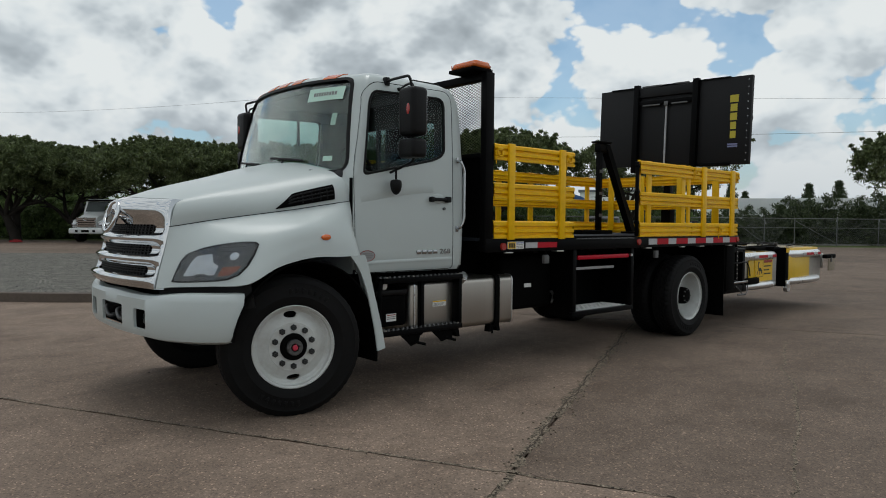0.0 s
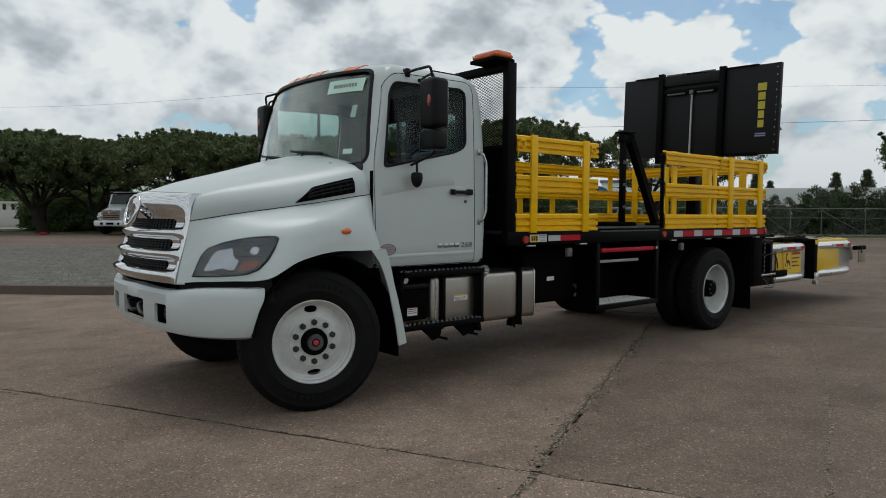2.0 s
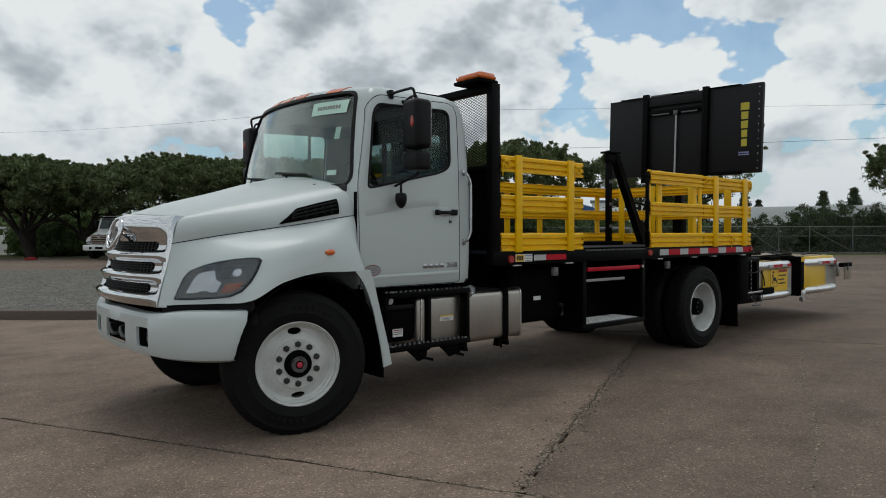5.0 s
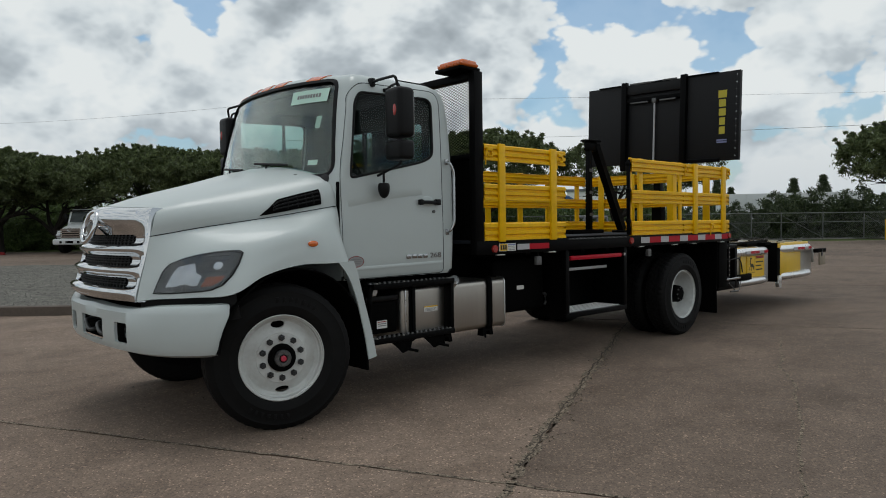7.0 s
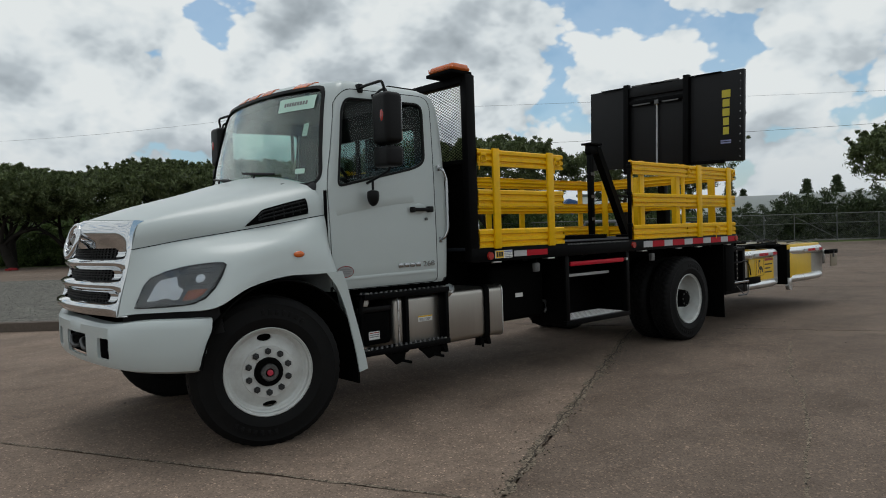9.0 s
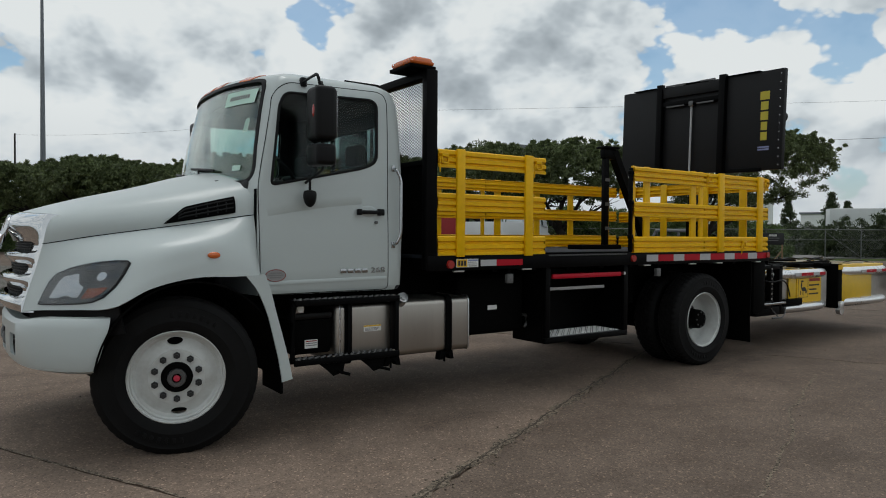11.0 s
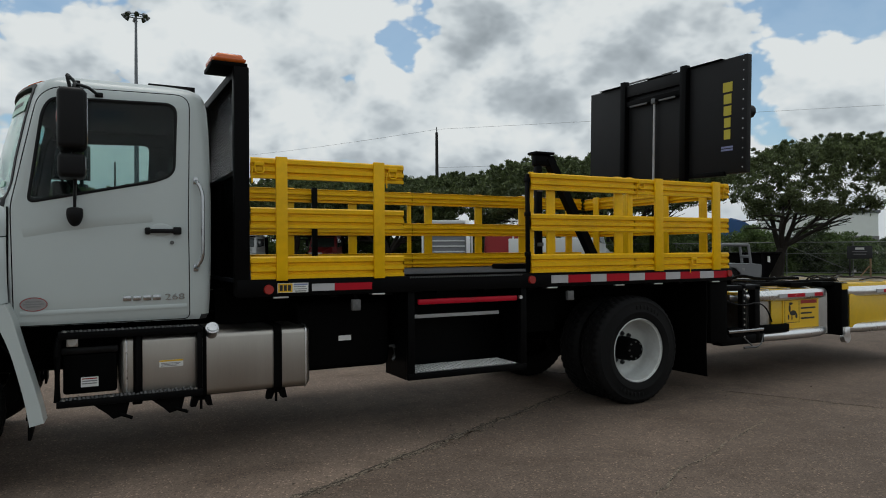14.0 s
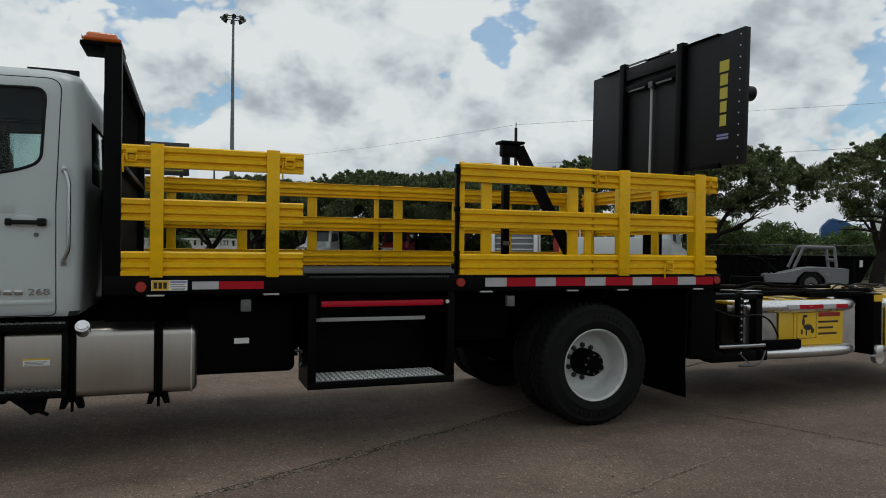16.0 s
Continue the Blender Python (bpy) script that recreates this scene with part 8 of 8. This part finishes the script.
# ---- parked vehicles ----
FAR_WHITE = material("white_vehicle_paint", (0.60, 0.62, 0.615), 0.4, vary=0.04, scale=2)
FAR_RED = material("red_vehicle_paint", (0.27, 0.008, 0.011), 0.4, vary=0.08, scale=2)
FAR_BLUE = material("blue_vehicle_paint", (0.025, 0.09, 0.24), 0.4, vary=0.08, scale=2)
GREY_BODY = material("grey_wrecker_paint", (0.14, 0.147, 0.155), 0.4, vary=0.08, scale=2)
DARK_GLASS = material("dark_glass", (0.055, 0.075, 0.070), 0.05, vary=0.05, scale=2, coat=0.5)


def simple_wheel(bm_t, bm_r, x, y, r, w_):
    s = 1 if y > 0 else -1
    rod(bm_t, (x, y, r), (x, y - s * w_, r), r, seg=24)
    rod(bm_r, (x, y + s * 0.012, r), (x, y - s * 0.05, r), r * 0.55, seg=20)


def parked_truck(x, y, heading, paint, label, body=None, lights=True):
    """A bonneted truck that faces -x before it is turned; heading in degrees."""
    root = thing("parked_truck", (0, 0, 0), label, "truck", "parked trucks")

    def put(name, bm, mat, parent=None, smooth=35):
        return part(name, bm, mat, parent or root, "", smooth)
    bm = bmesh.new()
    prism(bm, [(-0.92, 0.80), (-0.95, 1.44), (-0.80, 1.58), (0.38, 1.90), (0.62, 1.90), (0.62, 1.0)], 1, -0.80, 0.80)
    for v in bm.verts:
        v.co.y *= 0.80 if v.co.x < -0.5 else 1.0
        if v.co.z > 1.5:
            v.co.y *= 0.84
    bmesh.ops.bevel(bm, geom=list(bm.edges), offset=0.06, segments=3, affect="EDGES", clamp_overlap=True)
    put("hood", bm, paint)
    for s in (-1, 1):
        bm = bmesh.new()
        prism(bm, [(-0.86, 0.90), (-0.80, 1.28), (-0.55, 1.36), (0.62, 1.52), (0.62, 0.98), (0.52, 0.98), (0.32, 1.12), (-0.30, 1.12), (-0.52, 0.92)], 1, s * 0.82 - 0.27, s * 0.82 + 0.27)
        for v in bm.verts:
            if v.co.x < -0.7 and abs(v.co.y) > 0.9:
                v.co.x += 0.22
        bmesh.ops.bevel(bm, geom=list(bm.edges), offset=0.05, segments=3, affect="EDGES", clamp_overlap=True)
        put("wing", bm, paint)
    bm = bmesh.new()
    prism(bm, [(0.56, 1.02), (0.56, 1.84), (0.78, 2.60), (0.95, 2.72), (1.70, 2.74), (1.82, 2.60), (1.82, 1.02)], 1, -1.06, 1.06)
    for v in bm.verts:
        if v.co.z > 2.4:
            v.co.y *= 0.90
    bmesh.ops.bevel(bm, geom=list(bm.edges), offset=0.05, segments=2, affect="EDGES", clamp_overlap=True)
    cab_ = put("cab", bm, paint)
    bm = bmesh.new()
    vs = [bm.verts.new(p) for p in ((0.555, -0.90, 1.90), (0.555, 0.90, 1.90), (0.745, 0.80, 2.54), (0.745, -0.80, 2.54))]
    bm.faces.new(vs)
    bmesh.ops.solidify(bm, geom=list(bm.faces), thickness=0.02)
    put("windscreen", bm, DARK_GLASS, cab_)
    for s in (-1, 1):
        bm = bmesh.new()
        prism(bm, [(0.74, 1.86), (1.50, 1.98), (1.52, 2.46), (0.90, 2.46)], 1, s * 1.045 - 0.02, s * 1.045 + 0.02)
        for v in bm.verts:
            if v.co.z > 2.2:
                v.co.y -= s * 0.055
        put("side_window", bm, DARK_GLASS, cab_)
        put("mirror", boxed(0.86, 0.98, s * 1.32 - 0.09, s * 1.32 + 0.09, 1.95, 2.45, bevel=0.03), PLASTIC, cab_)
        put("headlight", boxed(-0.89, -0.58, s * 0.84 - 0.15, s * 0.84 + 0.13, 1.00, 1.20, bevel=0.05, seg=3), BOWL)
    put("grille", boxed(-1.00, -0.94, -0.52, 0.52, 0.94, 1.46, bevel=0.02), MATT_BLACK)
    for z, h in ((1.00, 0.045), (1.14, 0.045), (1.28, 0.045), (1.44, 0.075)):
        bm = bmesh.new()
        sweep(bm, [(-0.97 - 0.06 * (1 - (k / 5) ** 2), 0.60 * k / 5, z) for k in range(-5, 6)], [(-0.02, -h), (0.03, -h * 0.6), (0.035, h * 0.5), (0.0, h), (-0.03, h)])
        bmesh.ops.recalc_face_normals(bm, faces=bm.faces)
        put("grille_bar", bm, CHROME)
    bm = bmesh.new()
    sweep(bm, [(-1.07, 0.12 * math.cos(2 * math.pi * k / 20), 1.44 + 0.11 * math.sin(2 * math.pi * k / 20)) for k in range(20)], round_ring(0.018, 6), closed=True)
    put("round_badge", bm, CHROME)
    bumper_ = put("bumper", boxed(-1.12, -0.72, -1.06, 1.06, 0.52, 0.88, bevel=0.09, seg=3), FAR_WHITE)
    for y0, y1 in ((-0.62, -0.46), (-0.24, 0.24), (0.46, 0.62)):
        put("bumper_opening", boxed(-1.135, -1.10, y0, y1, 0.62, 0.76, bevel=0.01), MATT_BLACK, bumper_)
    put("visor", boxed(0.60, 0.92, -0.84, 0.84, 2.58, 2.66, bevel=0.03), MATT_BLACK, cab_)
    put("frame", boxed(-0.6, 6.6, -0.45, 0.45, 0.70, 1.0), MATT_BLACK)
    for xx in (0.0, 5.3):
        for s in (-1, 1):
            t_, r_ = bmesh.new(), bmesh.new()
            simple_wheel(t_, r_, xx, s * 1.05, 0.51, 0.28)
            wheel_ = put("wheel", r_, FAR_WHITE)
            put("tyre", t_, RUBBER, wheel_)
    put("tank", boxed(1.0, 2.0, -1.02, -0.5, 0.45, 0.92, bevel=0.06), ALUMINIUM)
    put("tank", boxed(1.0, 2.0, 0.5, 1.02, 0.45, 0.92, bevel=0.06), ALUMINIUM)
    if body == "flat":
        put("flatbed", boxed(2.0, 6.8, -1.2, 1.2, 1.05, 1.2, bevel=0.01), MATT_BLACK)
        put("rack", boxed(1.95, 2.05, -1.1, 1.1, 1.2, 2.6, bevel=0.01), MATT_BLACK)
    elif body == "box":
        put("box_body", boxed(2.0, 6.8, -1.2, 1.2, 1.05, 2.1, bevel=0.03), paint)
        for xx in (2.3, 3.4, 4.5, 5.6):
            put("locker_door", boxed(xx, xx + 0.95, -1.215, -1.203, 1.15, 2.0, bevel=0.004), FAR_WHITE)
        rk = bmesh.new()
        for xx in (2.2, 4.3, 6.5):
            for s in (-1, 1):
                tube(rk, [(xx, s * 1.1, 2.1), (xx + 0.25, s * 1.05, 3.0)], 0.04)
        for s in (-1, 1):
            tube(rk, [(2.0, s * 1.05, 3.0), (6.9, s * 1.05, 3.0)], 0.04)
        put("ladder_rack", rk, FAR_WHITE)
    elif body == "tank":
        bm = bmesh.new()
        rod(bm, (2.1, 0, 1.75), (6.7, 0, 1.75), 0.85, seg=28)
        put("round_tank", bm, paint)
    elif body == "loader":
        bm = bmesh.new()
        prism(bm, round_outline([(-1.15, 1.0), (1.15, 1.0), (1.22, 2.2), (1.05, 3.15), (-1.05, 3.15), (-1.22, 2.2)], 0.18), 0, 2.1, 5.6)
        hull = put("hopper_body", bm, paint)
        for s in (-1, 1):
            bm = bmesh.new()
            prism(bm, round_outline([(5.61, 0.75), (6.5, 0.75), (7.0, 1.25), (6.75, 2.2), (5.9, 3.25), (5.61, 3.25)], 0.12), 1, s * 1.12 - 0.10, s * 1.12 + 0.10)
            put("tailgate_side", bm, paint, hull)
        bm = bmesh.new()
        prism(bm, [(5.75, 1.0), (6.2, 1.0), (5.95, 2.9), (5.70, 2.9)], 1, -1.0, 1.0)
        gate_ = put("packer_plate", bm, GREY_BODY, hull)
        for k in range(6):
            put("slat", boxed(6.20 - 0.045 * k, 6.26 - 0.045 * k, -1.0, 1.0, 1.15 + 0.30 * k, 1.23 + 0.30 * k, bevel=0.01), FAR_WHITE, gate_)
        put("tailgate_roof", boxed(5.62, 6.1, -1.0, 1.0, 3.02, 3.22, bevel=0.06), paint, hull)
        bm = bmesh.new()
        for s in (-1, 1):
            tube(bm, [(6.9, s * 1.32, 0.9), (6.3, s * 1.32, 2.9)], 0.06)
        put("lift_arm", bm, FAR_WHITE, hull)
    root.matrix_basis = Matrix.Translation((x, y, 0)) @ Matrix.Rotation(radians(heading), 4, "Z")
    return root


parked_truck(10.2, 42.4, 46, FAR_WHITE, "white bonneted truck parked under the oaks", "flat")
parked_truck(15.6, 41.6, 50, FAR_RED, "red bonneted truck parked under the oaks", "flat")
parked_truck(21.3, 33.8, 244, FAR_WHITE, "white rear-loading refuse truck seen from behind", "loader")
parked_truck(23.6, 30.6, 238, FAR_RED, "red truck with a round tank", "tank")
parked_truck(25.9, 24.9, 205, FAR_WHITE, "white service truck with ladder rack", "box")

# pale box trailer with a dark tractor beyond the fence
trailer = thing("box_trailer", (0, 0, 0), "long white box trailer standing beyond the grass", "trailer")
box_ = part("box_body", boxed(-6.5, 6.5, -1.25, 1.25, 1.15, 4.1, bevel=0.05), FAR_WHITE, trailer)
for k in range(12):
    part("side_post", boxed(-6.2 + 1.1 * k, -6.14 + 1.1 * k, -1.275, -1.252, 1.25, 4.0), FAR_WHITE, box_)
part("bottom_rail", boxed(-6.5, 6.5, -1.27, -1.252, 1.16, 1.30), ALLOY_SHEET, box_)
for xx in (3.6, 4.9):
    for s in (-1, 1):
        t_, r_ = bmesh.new(), bmesh.new()
        simple_wheel(t_, r_, xx, s * 1.15, 0.52, 0.3)
        wheel_ = part("wheel", r_, STEEL, trailer)
        part("tyre", t_, RUBBER, wheel_)
for s in (-1, 1):
    part("landing_leg", boxed(-4.0, -3.86, s * 0.8 - 0.07, s * 0.8 + 0.07, 0.0, 1.15), STEEL, trailer)
trailer.matrix_basis = Matrix.Translation((70.6, 23.2, 0)) @ Matrix.Rotation(radians(-56), 4, "Z")
DARK_PAINT = material("dark_vehicle_paint", (0.012, 0.013, 0.016), 0.35, vary=0.1, scale=2)
parked_truck(62.6, 33.2, 128, DARK_PAINT, "dark bonneted road tractor beyond the grass", "")

# wrecker body in grey with its headache rack
wx, wy = 24.0, 14.2
wreck = thing("wrecker_body", (0, 0, 0), "grey tow truck rear body with open headache rack", "tow truck")
bm = bmesh.new()
prism(bm, [(-1.7, 0.42), (-0.55, 0.42), (-0.50, 0.62), (-0.25, 0.85), (0.25, 0.85), (0.50, 0.62), (0.55, 0.42), (1.35, 0.42), (1.38, 0.98), (0.2, 1.02), (-0.2, 0.98), (-0.9, 0.80), (-1.7, 0.70)], 1, -1.1, 1.1)
bmesh.ops.bevel(bm, geom=list(bm.edges), offset=0.03, segments=2, affect="EDGES", clamp_overlap=True)
part("side_body", bm, GREY_BODY, wreck)
for s in (-1, 1):
    bm = piped([(0.95, s * 0.95, 0.95), (0.85, s * 0.95, 1.78), (-0.25, s * 0.95, 1.80), (-0.62, s * 0.95, 0.98)], 0.06, 0.06)
    part("rack_frame", bm, GREY_BODY, wreck)
bm = bmesh.new()
for p, q in (((0.85, -0.95, 1.78), (0.85, 0.95, 1.78)), ((-0.25, -0.95, 1.80), (-0.25, 0.95, 1.80)), ((0.9, -0.95, 1.3), (0.9, 0.95, 1.3))):
    rod(bm, p, q, 0.06)
part("rack_bar", bm, GREY_BODY, wreck)
for s in (-1, 1):
    t_, r_ = bmesh.new(), bmesh.new()
    simple_wheel(t_, r_, 0.0, s * 1.08, 0.42, 0.25)
    wheel_ = part("wheel", r_, STEEL, wreck)
    part("tyre", t_, RUBBER, wheel_)
    part("side_light", boxed(0.55, 0.66, s * 1.105 - 0.01, s * 1.105 + 0.01, 0.70, 0.82, bevel=0.004), LABEL_GREY, wreck)
bm = bmesh.new()
tube(bm, [(-1.2, 0, 0.75), (-1.75, 0.1, 1.30), (-2.3, 0.1, 1.35)], 0.09, 0.2)
tube(bm, [(-1.5, -0.5, 0.75), (-1.7, -0.5, 1.45)], 0.06)
tube(bm, [(-1.9, 0.6, 0.75), (-2.4, 0.5, 1.25), (-1.2, 0.3, 1.30)], 0.05, 0.1)
part("boom", bm, MATT_BLACK, wreck)
part("underlift", boxed(-3.0, -1.6, -0.4, 0.4, 0.35, 0.60, bevel=0.03), MATT_BLACK, wreck)
wreck.matrix_basis = Matrix.Translation((wx - 0.17, wy + 0.14, 0)) @ Matrix.Rotation(radians(-40), 4, "Z") @ Matrix.Diagonal((0.87, 0.87, 0.94, 1))

skip = thing("waste_container", (0, 0, 0), "long black steel roll-off container", "container")
bm = bmesh.new()
prism(bm, [(-3.6, 0.15), (3.0, 0.15), (3.6, 1.75), (-3.6, 1.75)], 1, -1.1, 1.1)
part("tub", bm, MATT_BLACK, skip)
for k in range(8):
    part("rib", boxed(-3.5 + k * 0.9, -3.4 + k * 0.9, -1.16, -1.102, 0.2, 1.72), BLACK, skip)
part("rim", boxed(-3.65, 3.65, -1.18, 1.18, 1.752, 1.83, bevel=0.01), BLACK, skip)
part("label_plate", boxed(3.05, 3.16, -1.112, -1.102, 1.25, 1.6), LABEL_WHITE, skip)
for xx in (-3.0, 2.4):
    part("skid", boxed(xx, xx + 0.4, -0.9, 0.9, -0.02, 0.15), BLACK, skip)
skip.matrix_basis = Matrix.Translation((25.8, 17.7, 0)) @ Matrix.Rotation(radians(-42), 4, "Z") @ Matrix.Diagonal((0.95, 1, 0.75, 1))

# blue road tractor on the highway side, only its roof and hood over the bushes
bx_, by_ = toward(2.5, -5.04, 50.8, 66)
blue = thing("blue_tractor", (0, 0, 0), "blue road tractor with tall roof fairing behind the bushes", "truck")
bm = bmesh.new()
prism(bm, [(-2.6, 0.9), (-2.6, 3.6), (-1.9, 4.35), (-0.7, 4.0), (0.35, 3.2), (0.55, 2.35), (2.1, 2.05), (2.3, 0.9)], 1, -1.2, 1.2)
bmesh.ops.bevel(bm, geom=list(bm.edges), offset=0.12, segments=3, affect="EDGES", clamp_overlap=True)
part("cab", bm, FAR_BLUE, blue)
bm = bmesh.new()
prism(bm, [(-0.9, 2.5), (-0.9, 3.2), (-0.2, 3.2), (0.25, 2.5)], 1, -1.22, 1.22)
part("side_window", bm, DARK_GLASS, blue)
for xx in (-1.9, 1.4):
    for s in (-1, 1):
        t_, r_ = bmesh.new(), bmesh.new()
        simple_wheel(t_, r_, xx, s * 1.15, 0.52, 0.3)
        wheel_ = part("wheel", r_, STEEL, blue)
        part("tyre", t_, RUBBER, wheel_)
blue.matrix_basis = Matrix.Translation((bx_, by_, 0.0)) @ Matrix.Rotation(radians(-45), 4, "Z")

rag = thing("red_cloth", (6.2, 44.0, 0), "small crumpled red sheet on the ground", "cloth")
bm = bmesh.new()
bmesh.ops.create_icosphere(bm, subdivisions=3, radius=1.0)
for v in bm.verts:
    v.co = Vector((6.2 + v.co.x * 0.30 + 0.1 * math.sin(v.co.y * 9), 44.0 + v.co.y * 0.3, max(0.0, 0.13 * v.co.z + 0.05 * math.sin(v.co.x * 11 + v.co.y * 7)) - 0.005))
part("sheet", bm, material("faded_red_cloth", (0.22, 0.012, 0.014), 0.9, vary=0.3, scale=6), rag)
